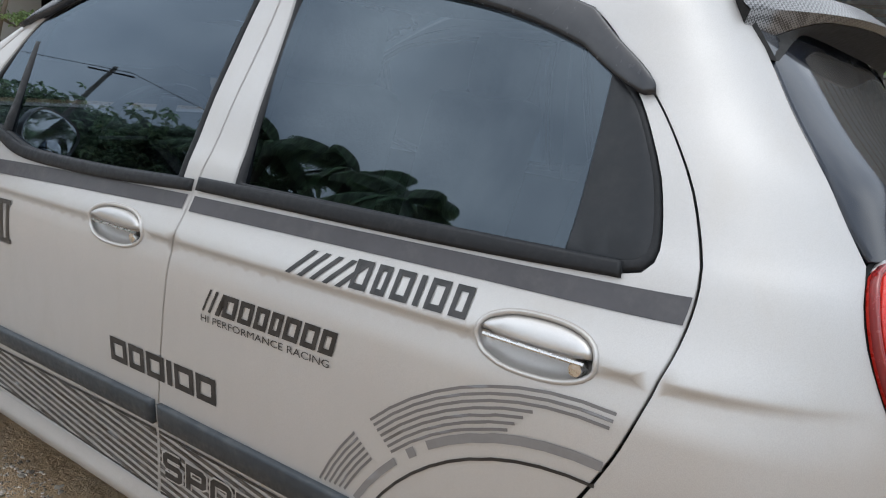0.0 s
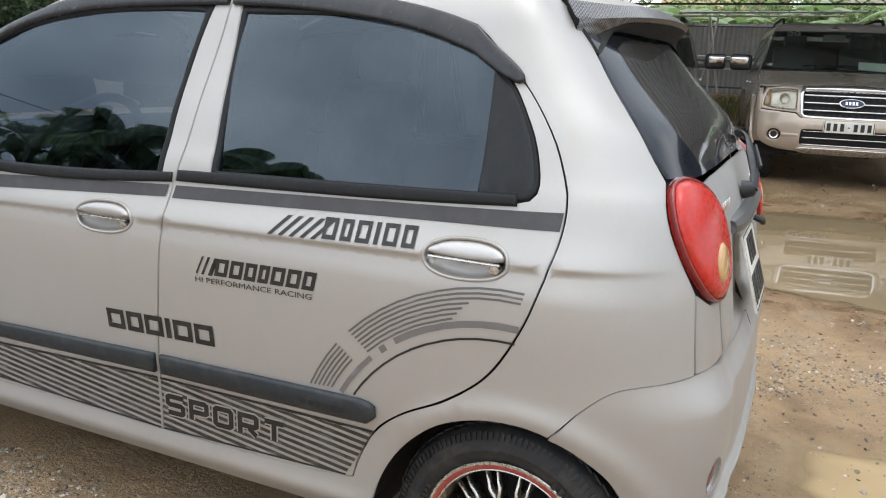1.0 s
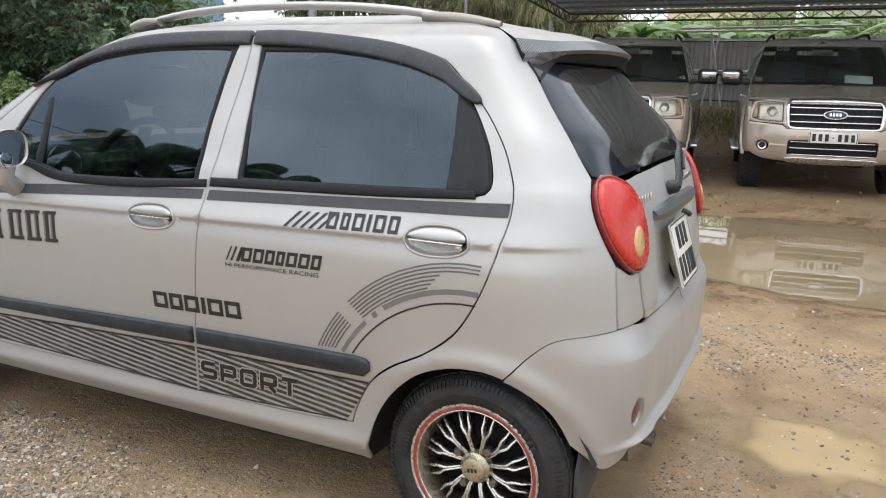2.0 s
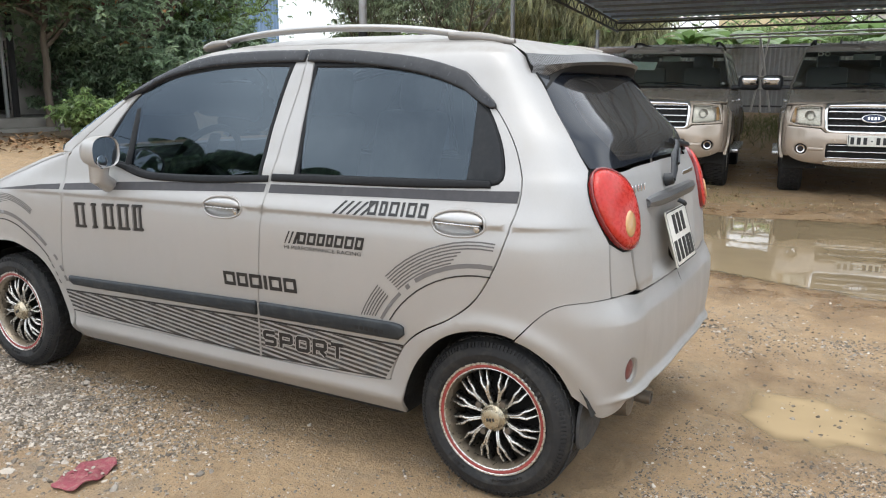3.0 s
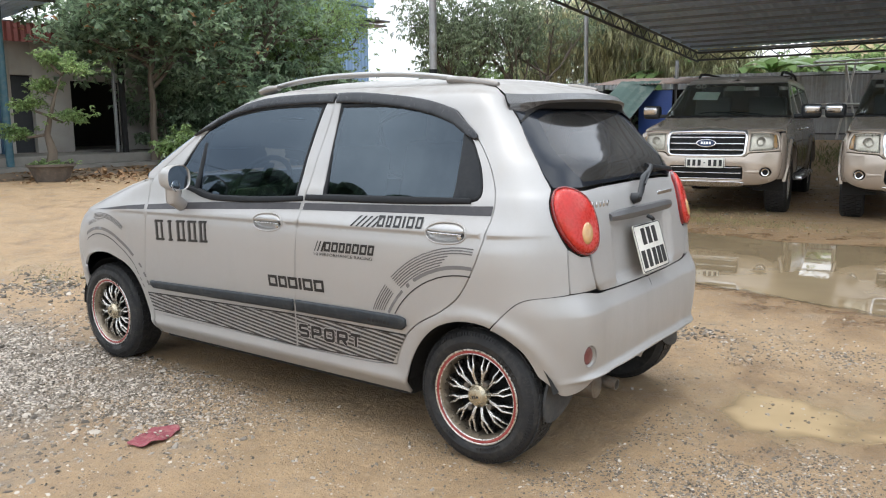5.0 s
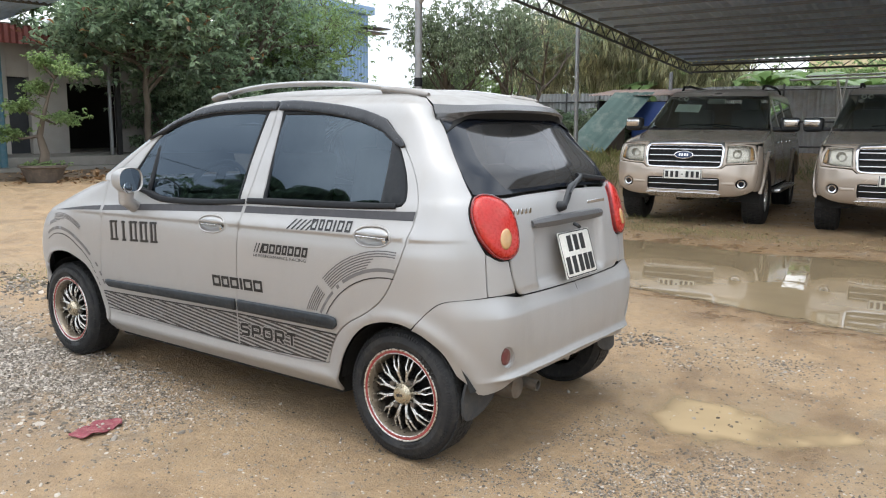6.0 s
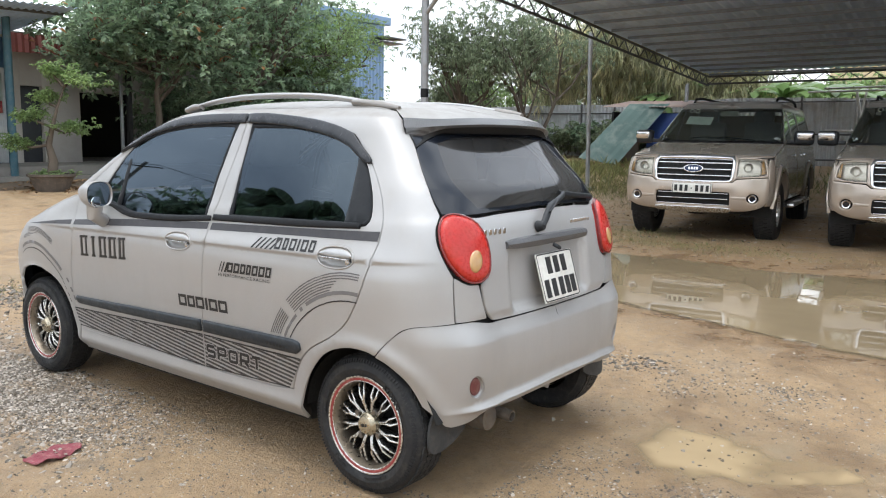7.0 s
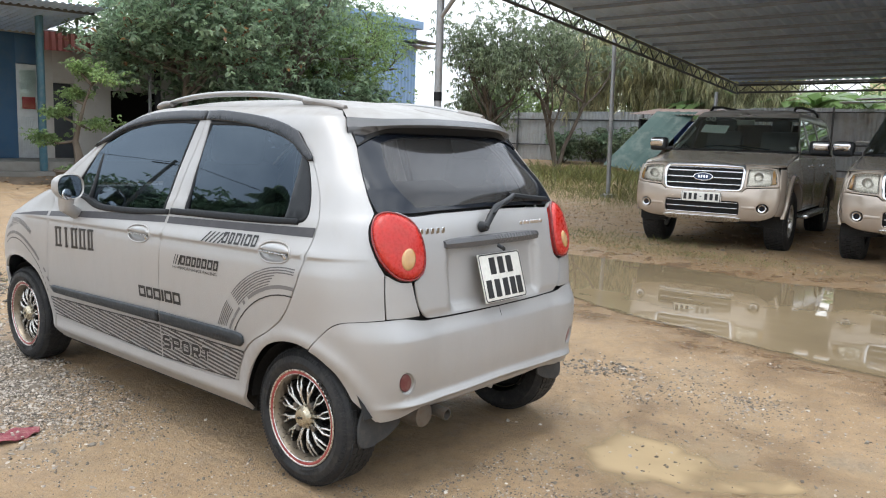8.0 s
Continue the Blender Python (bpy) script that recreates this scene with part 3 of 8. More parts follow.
panel(CAR, "windscreen", [(-.03, 1.42, 1), (-.285, 1.347), (-.435, 1.268), (-.605, 1.165), (-.765, 1.065), (-.90, .995, 1), (-1.9, .995, 1), (-1.7, 1.42, 1)], CLEAR, car, sides="both", edge=False, grid=(.06, .04), lift=-.004)
REFLECTOR_HOLE = np.array(oval(1.593, .439, .036, .042, 26))
panel(CAR, "rear_bumper", [(1.235, .535, 1), (1.298, .604), (1.366, .646), (1.464, .659), (1.60, .662), (1.68, .650), (1.74, .643), (2.25, .640, 1), (2.25, .324, 1), (1.867, .322), (1.675, .316), (1.597, .310), (1.561, .306), (1.50, .302), (1.477, .307), (1.431, .342), (1.386, .377, 1),
      (1.36, .429), (1.33, .474), (1.272, .520)], SILVER, car, sides="both", grid=(.025, .009), gap=-.001, holes=[REFLECTOR_HOLE])
panel(CAR, "bumper_valance", [(1.50, .326, 1), (1.60, .334), (1.867, .340), (2.25, .342, 1), (2.25, .300, 1), (1.867, .298), (1.675, .295), (1.597, .291), (1.525, .293, 1)],
      SILVER, car, sides="both", grid=(.03, .012), gap=0., lift=-.016, depth=.012)
panel(CAR, "corner_panel", [(1.541, .822, 1), (1.600, .793), (1.654, .789, 1), (1.668, .72), (1.684, .664, 1), (1.535, .666, 1)], SILVER, car, sides="each", grid=(.03, .02), gap=.002)
panel(CAR, "tailgate", [(1.520, 1.022, 1), (1.56, 1.032), (1.610, 1.023), (1.665, .995), (1.704, .934), (1.719, .865), (1.708, .810), (1.669, .788, 1), (1.680, .705), (1.708, .66), (1.755, .648), (2.25, .643, 1), (2.25, 1.024, 1), (1.85, 1.020), (1.67, 1.014)],
      SILVER, car, sides="both", grid=(.022, .013), gap=.003)

# lamps in the rear corners
for k in (0, 1):
    side = ("left", "right")[k]
    lamp = panel(CAR, "tail_lamp", LAMP, RED_LENS, car, gap=.003, lip=.006, lift=.006, grid=(.016, .014), sides=side, label="round red tail lamp")
    panel(CAR, "lamp_rim", [(*q, ) for q in LAMP], DARK_RED, lamp, holes=[shrink(smooth_loop(LAMP), .009)], gap=.0015, lift=.010, depth=.012, grid=(.02, .02), sides=side, label="dark red outer rim of the lamp")
    panel(CAR, "lamp_dome", [tuple(q) for q in shrink(smooth_loop(LAMP, .03), .008)], RED_LENS, lamp, gap=.001, lift=.016, depth=.012, round_lip=.006, lip=.012, grid=(.016, .014), sides=side)
    panel(CAR, "reverse_light", oval(1.622, .868, .032, .038, 22), AMBER_LENS, lamp, gap=.001, lift=.021, depth=.008, lip=.008, round_lip=.004, grid=(.02, .02), sides=side, label="round yellowish reversing lens")
    panel(CAR, "lamp_bowl", [tuple(q) for q in shrink(smooth_loop(LAMP, .03), -.006)], DARK, lamp, edge=False, lift=-.012, sides=side)

# glass, seals and deflectors
def door_glass(u, v):
    """The doors' panes: one gentle curve from sill to roof."""
    def at(u, v):
        d = v - 1
        q = CAR.point(u, v) - CAR.point(np.full_like(v, .3), v)
        return np.stack([CAR.point(u, v)[:, 0], -(.684 - .32 * d - .133 * d * d) + q[:, 1] + .004 * np.clip((u - .9) / .3, 0, 1), v], -1)
    e = .004
    n = np.cross(at(u + e, v) - at(u - e, v), at(u, v + e) - at(u, v - e))
    return at(u, v), n / np.linalg.norm(n, axis=-1)[:, None]


for win, name, material in ((FWIN, "front_window", TINT), (RWIN, "rear_window", TINT)):
    frame_loop = smooth_loop(win)
    panel(CAR, name, [tuple(q) for q in shrink(frame_loop, .010)], material, car, edge=False, lift=0, grid=(.06, .03), sides="each", label="dark tinted side window", sheet=door_glass)
    panel(CAR, "window_seal", win, RUBBER, car, holes=[shrink(frame_loop, .017)], gap=.0008, lip=.004, depth=.02, lift=-.001, grid=(.05, .03), sides="each")
panel(CAR, "window_divider", [(-.415, 1.214, 1), (-.383, 1.240, 1), (-.378, .950, 1), (-.405, .960, 1)], RUBBER, car, gap=.0005, lift=-.001, sides="each", grid=(.05, .04))
panel(CAR, "quarter_panel", [(1.092, 1.225, 1), (1.158, 1.190), (1.196, 1.120), (1.203, 1.051), (1.194, 1.002), (1.161, .987, 1), (1.066, .983, 1), (1.078, 1.10)], QUARTER, car, gap=.001, lift=-.001, sides="each", grid=(.04, .03))
for pts in ([(-.575, .974, 1), (-.40, .962), (-.31, .944), (-.218, .938), (.036, .944), (.316, .960, 1), (.318, .938, 1), (.036, .918), (-.22, .912), (-.32, .920), (-.42, .945)],
            [(.332, .966, 1), (.823, .981), (1.158, .991, 1), (1.160, .970, 1), (.823, .954), (.332, .941, 1)]):
    panel(CAR, "belt_moulding", pts, RUBBER, car, gap=.0005, lift=.008, depth=.012, sides="each", grid=(.05, .03))
panel(CAR, "wind_deflector", [(-.500, 1.196, 1), (-.44, 1.248), (-.30, 1.306), (-.075, 1.356), (.143, 1.372), (.371, 1.373, 1), (.371, 1.334, 1), (.166, 1.330), (-.058, 1.318), (-.257, 1.283), (-.387, 1.232)],
      SMOKE, car, gap=.0005, lip=.004, lift=.015, depth=.018, round_lip=.002, sides="each", grid=(.06, .05), label="smoked plastic wind deflector", sheet=door_glass)
panel(CAR, "wind_deflector", [(.384, 1.373, 1), (.491, 1.374), (.654, 1.362), (.807, 1.345), (.921, 1.322), (1.02, 1.291), (1.106, 1.258), (1.175, 1.229), (1.208, 1.206), (1.206, 1.193), (1.180, 1.190), (1.129, 1.203), (1.065, 1.224),
      (.999, 1.246), (.95, 1.263), (.890, 1.281), (.80, 1.300), (.67, 1.317), (.514, 1.330), (.384, 1.334, 1)],
      SMOKE, car, gap=.0005, lip=.004, lift=.015, depth=.018, round_lip=.002, sides="each", grid=(.06, .05), label="smoked plastic wind deflector", sheet=door_glass)
REAR_GLASS = [(1.512, 1.030, 1), (1.4935, 1.084), (1.4990, 1.158), (1.5165, 1.265), (1.5255, 1.33, 1), (1.8, 1.35), (2.25, 1.36, 1), (2.25, 1.032, 1), (1.85, 1.028), (1.67, 1.024)]
PANE = [(1.704, 1.042, 1), (1.643, 1.096), (1.620, 1.148), (1.634, 1.205), (1.655, 1.268, 1), (1.8, 1.288), (2.3, 1.298, 1), (2.3, 1.052, 1), (1.95, 1.044)]
panel(CAR, "rear_glass_border", REAR_GLASS, FRIT, car, holes=[PANE], gap=.001, lip=.003, depth=.01, sides="both", grid=(.04, .02), lift=-.001)
panel(CAR, "rear_glass", [tuple(q) for q in shrink(smooth_loop(PANE), -.008)], TINT_REAR, car, edge=False, lift=-.003, sides="both", grid=(.04, .03), label="tinted tailgate window")

# inner body, floor and wheel housings
# near-black inner skin, added so that the panel gaps read as shade
panel(CAR, "inner_shell", [(-2.5, .93, 1), (-.80, .93, 1), (1.6, .93, 1), (2.3, .93, 1), (2.3, .60, 1), (-2.5, .60, 1)], DARK, car, edge=False, lift=-.035, sides="both", grid=(.12, .08))
panel(CAR, "headliner", [(0, 1.44, 1), (1.35, 1.43, 1), (2.25, 1.47, 1), (2.25, 1.91, 1), (-1.6, 1.91, 1), (-1.6, 1.46, 1)], SEAT, car, edge=False, lift=-.025, sides="both", grid=(.12, .08))
boxed("floor_pan", (1.62, 1.26, .30), pose(0, 0, .32), DARK, car, .03)
boxed("rear_floor", (.55, 1.1, .10), pose(1.22, 0, .55), DARK, car, .03)
boxed("engine_bay", (.9, 1.0, .50), pose(-1.32, 0, .44), DARK, car, .03)
boxed("spare_wheel_well", (.22, .8, .16), pose(1.32, 0, .44), DARK, car, .04)
for cx in (FRONT_X, REAR_X):
    for s in (-1, 1):
        bm = bmesh.new()
        a = [radians(k) for k in range(15, 178, 9)]
        r1 = [[bm.verts.new((cx + .322 * math.cos(q), s * yy, .245 + .30 * math.sin(q))) for q in a] for yy in ((.67, .45) if cx > 0 else (.655, .45))]
        for i in range(len(a) - 1):
            bm.faces.new((r1[0][i], r1[0][i + 1], r1[1][i + 1], r1[1][i]))
        bm.faces.new(r1[1])
        part("wheel_housing", bm, DARK, car)

# rub strips, stickers
# a small worn mark pressed into the rear strip
for k in range(6):
    u0 = .690 + .019 * k
    panel(CAR, "strip_mark", [(u0, .494, 1), (u0 + .013, .494, 1), (u0 + .015, .506, 1), (u0 + .002, .506, 1)], PLASTIC, car, gap=0, edge=False, lift=.0145, sides="left", grid=(.2, .2))
panel(CAR, "rub_strip", [(-.752, .490, 1), (.266, .524, 1), (.262, .472, 1), (-.735, .453), (-.760, .468)], STRIP, car, gap=.001, lip=.006, lift=.013, depth=.016, round_lip=.004, sides="each", grid=(.05, .02), label="dark blue-black door rub strip")
panel(CAR, "rub_strip", [(.282, .524, 1), (.835, .533), (.872, .522), (.872, .495), (.852, .478), (.278, .472, 1)], STRIP, car, gap=.001, lip=.006, lift=.013, depth=.016, round_lip=.004, sides="each", grid=(.05, .02), label="dark blue-black door rub strip")


def sticker(name, points, material, lift=.0012, holes=(), sides="left", parent=None, label="", grid=(.05, .02)):
    return panel(CAR, name, points, material, parent or car, holes=holes, gap=0., edge=False, lift=lift, sides=sides, grid=grid, label=label)


def quad(u0, u1, v0, v1, slant=0.):
    return [(u0, v0, 1), (u1, v0, 1), (u1 + slant, v1, 1), (u0 + slant, v1, 1)]


sticker("belt_stripe", [(-1.36, .813, 1), (-1.1, .838), (-.75, .868, 1), (-.748, .846, 1), (-1.1, .827)], DECAL, sides="each")
sticker("belt_stripe", [(-.722, .870, 1), (-.30, .902), (.312, .932, 1), (.308, .905, 1), (-.26, .874), (-.725, .846, 1)], DECAL, sides="each", label="dark grey stripe along the belt line")
sticker("belt_stripe", [(.332, .932, 1), (.826, .950), (1.256, .967, 1), (1.248, .934, 1), (.830, .922), (.328, .904, 1)], DECAL, sides="each", label="dark grey stripe along the belt line")
# hatched field under the rub strips: slanted bars cut to the doors
def cut_to(poly, field):
    """The part of a convex outline that lies in a convex field (both anticlockwise)."""
    for (ax, ay), (bx, by) in zip(field, field[1:] + field[:1]):
        out = []
        for (px, py), (qx, qy) in zip(poly, poly[1:] + poly[:1]):
            dp, dq = (bx - ax) * (py - ay) - (by - ay) * (px - ax), (bx - ax) * (qy - ay) - (by - ay) * (qx - ax)
            if dp >= 0:
                out.append((px, py))
            if dp * dq < 0:
                t = dp / (dp - dq)
                out.append((px + t * (qx - px), py + t * (qy - py)))
        poly = out
        if len(poly) < 3:
            return []
    return poly


for field in ([(-.775, .338), (.246, .316), (.258, .450), (-.800, .416)], [(.256, .316), (.785, .332), (.862, .452), (.266, .450)]):
    for i in range(28):
        v0 = .250 + .0172 * i
        bar = cut_to([(-.9, v0 + .117), (.95, v0 - .1235), (.95, v0 - .1140), (-.9, v0 + .1265)], field)
        if len(bar) > 2 and max(q[0] for q in bar) - min(q[0] for q in bar) > .03:
            sticker("hatch_bar", [(*q, 1) for q in bar], HATCH, grid=(.07, .05))
    sticker("hatch_line", [(*q, 1) for q in ((field[3][0], field[3][1] + .001), (field[2][0], field[2][1] + .001), (field[2][0], field[2][1] + .008), (field[3][0], field[3][1] + .008))], DECAL_BLACK)
    sticker("hatch_line", [(*q, 1) for q in ((field[0][0], field[0][1] - .005), (field[1][0], field[1][1] - .005), field[1], field[0])], DECAL_BLACK)


def ribbon(name, path, closed, thick, place, material, lift):
    """A flat band of even width along a bent line, laid on the skin."""
    p = np.array(path, float)
    n = len(p)
    left, right = [], []
    for i in range(n):
        a = p[i] - p[i - 1] if (closed or i) else p[1] - p[0]
        b = p[(i + 1) % n] - p[i] if (closed or i < n - 1) else p[-1] - p[-2]
        a, b = a / np.hypot(*a), b / np.hypot(*b)
        m = np.array([-a[1] - b[1], a[0] + b[0]])
        m /= max((m @ m) / 2, .4)
        left.append(p[i] + m * thick / 2)
        right.append(p[i] - m * thick / 2)
    uv = np.array([place(q) for q in left + right])
    faces = [(i, n + i, n + (i + 1) % n, (i + 1) % n) for i in range(n if closed else n - 1)]
    pts = CAR.point(uv[:, 0], uv[:, 1]) + CAR.normal(uv[:, 0], uv[:, 1]) * lift
    return mesh_object(name, pts, faces, material, car)


def placed(u, v, slant, turn):
    c, s_ = math.cos(radians(turn)), math.sin(radians(turn))
    return lambda q: (u + c * (q[0] + slant * q[1]) - s_ * q[1], v + s_ * (q[0] + slant * q[1]) + c * q[1])


# squared wide capitals by their middle lines: (closed, points) in a unit box
CAPITALS = {"S": [(0, [(1, 1), (.12, 1), (0, .92), (0, .58), (.12, .5), (.88, .5), (1, .42), (1, .08), (.88, 0), (0, 0)])],
            "P": [(0, [(0, -.1), (0, 1), (.88, 1), (1, .92), (1, .48), (.88, .4), (.14, .4)])],
            "O": [(1, [(.12, 0), (.88, 0), (1, .1), (1, .9), (.88, 1), (.12, 1), (0, .9), (0, .1)])],
            "R": [(0, [(0, -.1), (0, 1), (.88, 1), (1, .92), (1, .48), (.88, .4), (.14, .4)]), (0, [(.55, .29), (1.0, -.1)])],
            "T": [(0, [(-.06, 1), (1.06, 1)]), (0, [(.5, .89), (.5, -.1)])]}
for i, key in enumerate("SPORT"):
    place = placed(.279 + .0735 * i, .366 + .0008 * i, .10, .5)
    for closed, line in CAPITALS[key]:
        path = [(.047 * a, .045 * b) for a, b in line]
        ribbon("sport_backing", path, closed, .0215, place, DECAL_CLEAR, .0026 + .00005 * i)
        ribbon("sport_letter", path, closed, .0140, place, DECAL_BLACK, .0033 + .00005 * i)
lettering(CAR, "slogan_lettering", "HI PERFORMANCE RACING", .412, .727, .0125, .312, DECAL_BLACK, car, .0, 1.2, .002, .0)


def sign_frames(name, widths, u, v, w, h, gap, slant, turn, thick, material, lift=.0016):
    """A brand mark as a row of plain hollow frames and bars in its colour."""
    place = placed(u, v, slant, turn)
    x, each = 0., (w - gap * (len(widths) - 1)) / sum(widths)
    for k in widths:
        wk = each * k
        if k < .5:
            ribbon(name, [(x + wk / 2, 0), (x + wk / 2, h)], 0, min(wk, 1.2 * thick), place, material, lift)
        else:
            e = thick / 2
            ribbon(name, [(x + e, e), (x + wk - e, e), (x + wk - e, h - e), (x + e, h - e)], 1, thick, place, material, lift)
        x += wk + gap


for i in range(5):
    q = .607 + .027 * i
    sticker("mark_slash", quad(q, q + .011, .860 + .0006 * i, .902 + .0006 * i, .042), DECAL_BLACK, grid=(.09, .09))
sign_frames("mark_frame", (1, .8, 1, .3, 1, .9), .742, .866, .212, .042, .010, .03, 1.6, .0085, DECAL_BLACK)
for i, w in enumerate((.005, .007, .012)):
    q = .413 + .016 * i + (.003 if i == 2 else 0)
    sticker("mark_slash", quad(q, q + w, .746, .788, .02), DECAL_BLACK, grid=(.09, .09))
sign_frames("mark_frame", (1, 1, .9, .8, 1, 1, .9), .466, .748, .262, .040, .006, .25, 1.2, .0095, DECAL_BLACK)
sign_frames("mark_frame", (1, .9, 1, .3, 1, 1), .124, .566, .330, .050, .008, -.02, 1.6, .0125, DECAL_BLACK)
for i, k in enumerate((.070, .034, .070, .070, .060)):
    at = -.664 + .084 * i + (.018 if k < .04 else 0)
    for shift, material, lift in ((.0, DECAL_GREY, .0012), (.008, DECAL_BLACK, .0018)):
        place = placed(at + shift, .700 + .004 * i + .4 * shift, .02, 2.5)
        for y0 in (.005, .093):
            ribbon("letter_bar", [(0, y0), (k - .004, y0)], 0, .010, place, material, lift)
        for x0 in ((.012, k - .018) if k > .04 else (k / 2 - .002,)):
            ribbon("letter_post", [(x0, .0101), (x0, .0879)], 0, .017 if x0 < .02 else .013, place, material, lift)


def arc_sticker(cx, cz, r0, r1, a0, a1, material, sides="each", name="arc_sticker", squash=1.):
    n = max(3, int((a1 - a0) / 5))
    ang = [radians(a0 + (a1 - a0) * k / n) for k in range(n + 1)]
    pts = [(cx + r1 * math.cos(a), cz + squash * r1 * math.sin(a), 1) for a in ang] + [(cx + r0 * math.cos(a), cz + squash * r0 * math.sin(a), 1) for a in ang[::-1]]
    sticker(name, pts, material, sides=sides)


# fan of arcs over the rear wheel
fan = dict(squash=1.05)
for i in range(7):
    r = .4945 - .0091 * i
    arc_sticker(1.15, .30, r - .0021, r + .0021, (85.2, 85.4, 85.7, 98.6, 100.4, 102.1, 103.6)[i], 133 - .17 * i, DECAL_LINE, **fan)
    if i < 6:
        arc_sticker(1.15, .30, r - .0021, r + .0021, 137.9 - .1 * i, 152.4 - .7 * i, DECAL_LINE, **fan)
arc_sticker(1.15, .30, .4215, .4345, 85.6, 122.6, DECAL_GREY, **fan)
arc_sticker(1.15, .30, .4195, .4335, 126, 128.2, DECAL_GREY, **fan)
arc_sticker(1.15, .30, .4205, .4315, 132, 148, DECAL_GREY, **fan)
arc_sticker(1.15, .30, .3980, .4025, 86.4, 145.6, DECAL_BLACK, **fan)
# and over the front wheel
fan = dict(squash=.8)
for i in range(4):
    arc_sticker(-1.20, .365, .545 - .0085 * i, .549 - .0085 * i, 61, 104, DECAL_LINE, **fan)
for i in range(3):
    arc_sticker(-1.20, .365, .508 - .0095 * i, .512 - .0095 * i, 86 + 6 * i, 113, DECAL_LINE, **fan)
arc_sticker(-1.20, .37, .430, .450, 41.6, 119, DECAL_GREY, **fan)
for q in (15, 22, 30):
    arc_sticker(-1.20, .37, .420 + .0006 * q, .436 + .0006 * q, q, q + 4, DECAL_GREY, **fan)
arc_sticker(-1.20, .37, .400, .4055, 35, 121, DECAL_BLACK, **fan)
for q in (14, 20, 26, 31):
    arc_sticker(-1.20, .37, .376 + .0006 * q, .3815 + .0006 * q, q, q + 3.4, DECAL_BLACK, **fan)

# door handles
for key, cu, cv, hu in (("F", .132, .843, .086), ("R", 1.064, .866, .088)):
    loop = handle_holes[key]
    for side, s in (("left", 1), ("right", -1)):
        cup = panel(CAR, "handle_cup", [tuple(q) for q in loop], SILVER, car, gap=-.001, lip=.016, lift=-.020, depth=-.018, round_lip=-.010, sides=side, grid=(.03, .02))
        panel(CAR, "handle_rim", [tuple(q) for q in shrink(loop, -.006)], SILVER, cup, holes=[shrink(loop, .002)], gap=.0005, lip=.003, lift=.004, depth=.006, sides=side, grid=(.05, .05))
        upper = [tuple(q) for q in loop if q[1] > cv + .004]
        upper = sorted(upper, key=lambda q: q[0])
        flapper = [(cu - .93 * hu, cv + .003, 1), *upper, (cu + .93 * hu, cv + .003, 1), (cu + .4 * hu, cv - .001), (cu - .4 * hu, cv - .001)]
        pull = panel(CAR, "handle_pull", flapper, SATIN, cup, gap=.002, lip=.006, lift=.003, depth=.012, round_lip=.004, sides=side, grid=(.02, .012), label="silver pull flap of the handle")
        bm = bmesh.new()
        pts = []
        for t in np.linspace(-1, 1, 9):
            p, n = CAR.point(cu + .86 * hu * t, cv - .001), CAR.normal(cu + .86 * hu * t, cv - .001)
            pts.append(Vector(p + n * .004))
        tube(bm, [(q.x, q.y * s, q.z) for q in pts], .0028, 8)
        part("pull_edge", bm, DULLCHROME, pull, "bright edge of the pull")
        bm = bmesh.new()
        p, n = CAR.point(cu + .72 * hu, cv - .012), CAR.normal(cu + .72 * hu, cv - .012)
        q = Vector(p - n * .006)
        lathe(bm, [(.0, .012), (.009, .011), (.011, .006), (.011, -.01)], 16, Matrix.Translation((q.x, q.y * s, q.z)) @ pose(0, 0, 0, 90 * s))
        part("key_lock", bm, DULLCHROME, cup)

# wing mirrors
for s in (-1, 1):
    shell = bmesh.new()
    rings = []
    outline = oval(0, 0, .067, .058, 28, 0, 2.6)
    for sc, dx in ((1., .0), (1.03, -.015), (.98, -.045), (.80, -.075), (.5, -.092), (.15, -.098)):
        rings.append([shell.verts.new((dx, a * sc, b * sc)) for a, b in outline])
    for a, b in zip(rings, rings[1:]):
        for i in range(28):
            shell.faces.new((a[i], a[(i + 1) % 28], b[(i + 1) % 28], b[i]))
    shell.faces.new(rings[-1])
    inner = [shell.verts.new((-.006, a * .93, b * .93)) for a, b in outline]
    for i in range(28):
        shell.faces.new((rings[0][i], rings[0][(i + 1) % 28], inner[(i + 1) % 28], inner[i]))
    m = pose(-.400, s * .788, 1.012, 0, 0, -8 * s)
    for v in shell.verts:
        v.co = m @ v.co
    mirror = part("wing_mirror", shell, SILVER, car, "silver door mirror")
    g = bmesh.new()
    ring = [g.verts.new(m @ Vector((-.008 + .004 * (1 - (a / .067) ** 2), a * .93, b * .93))) for a, b in outline]
    g.faces.new(ring)
    part("mirror_glass", g, MIRROR, mirror, "", False)
    spot = bmesh.new()
    lathe(spot, [(0, .004), (.02, .003), (.026, 0)], 20, m @ pose(-.004, s * .02, -.035, 0, 90))
    part("blind_spot_mirror", spot, MIRROR, mirror)
    foot = bmesh.new()
    tube(foot, [m @ Vector((-.04, 0, -.05)), m @ Vector((-.045, -.0 * s, -.10)), m @ Vector((-.05, -.06 * s, -.135)), m @ Vector((-.055, -.13 * s, -.14))], [.038, .036, .034, .03], 14, True, .8)
    part("mirror_foot", foot, SILVER, mirror)

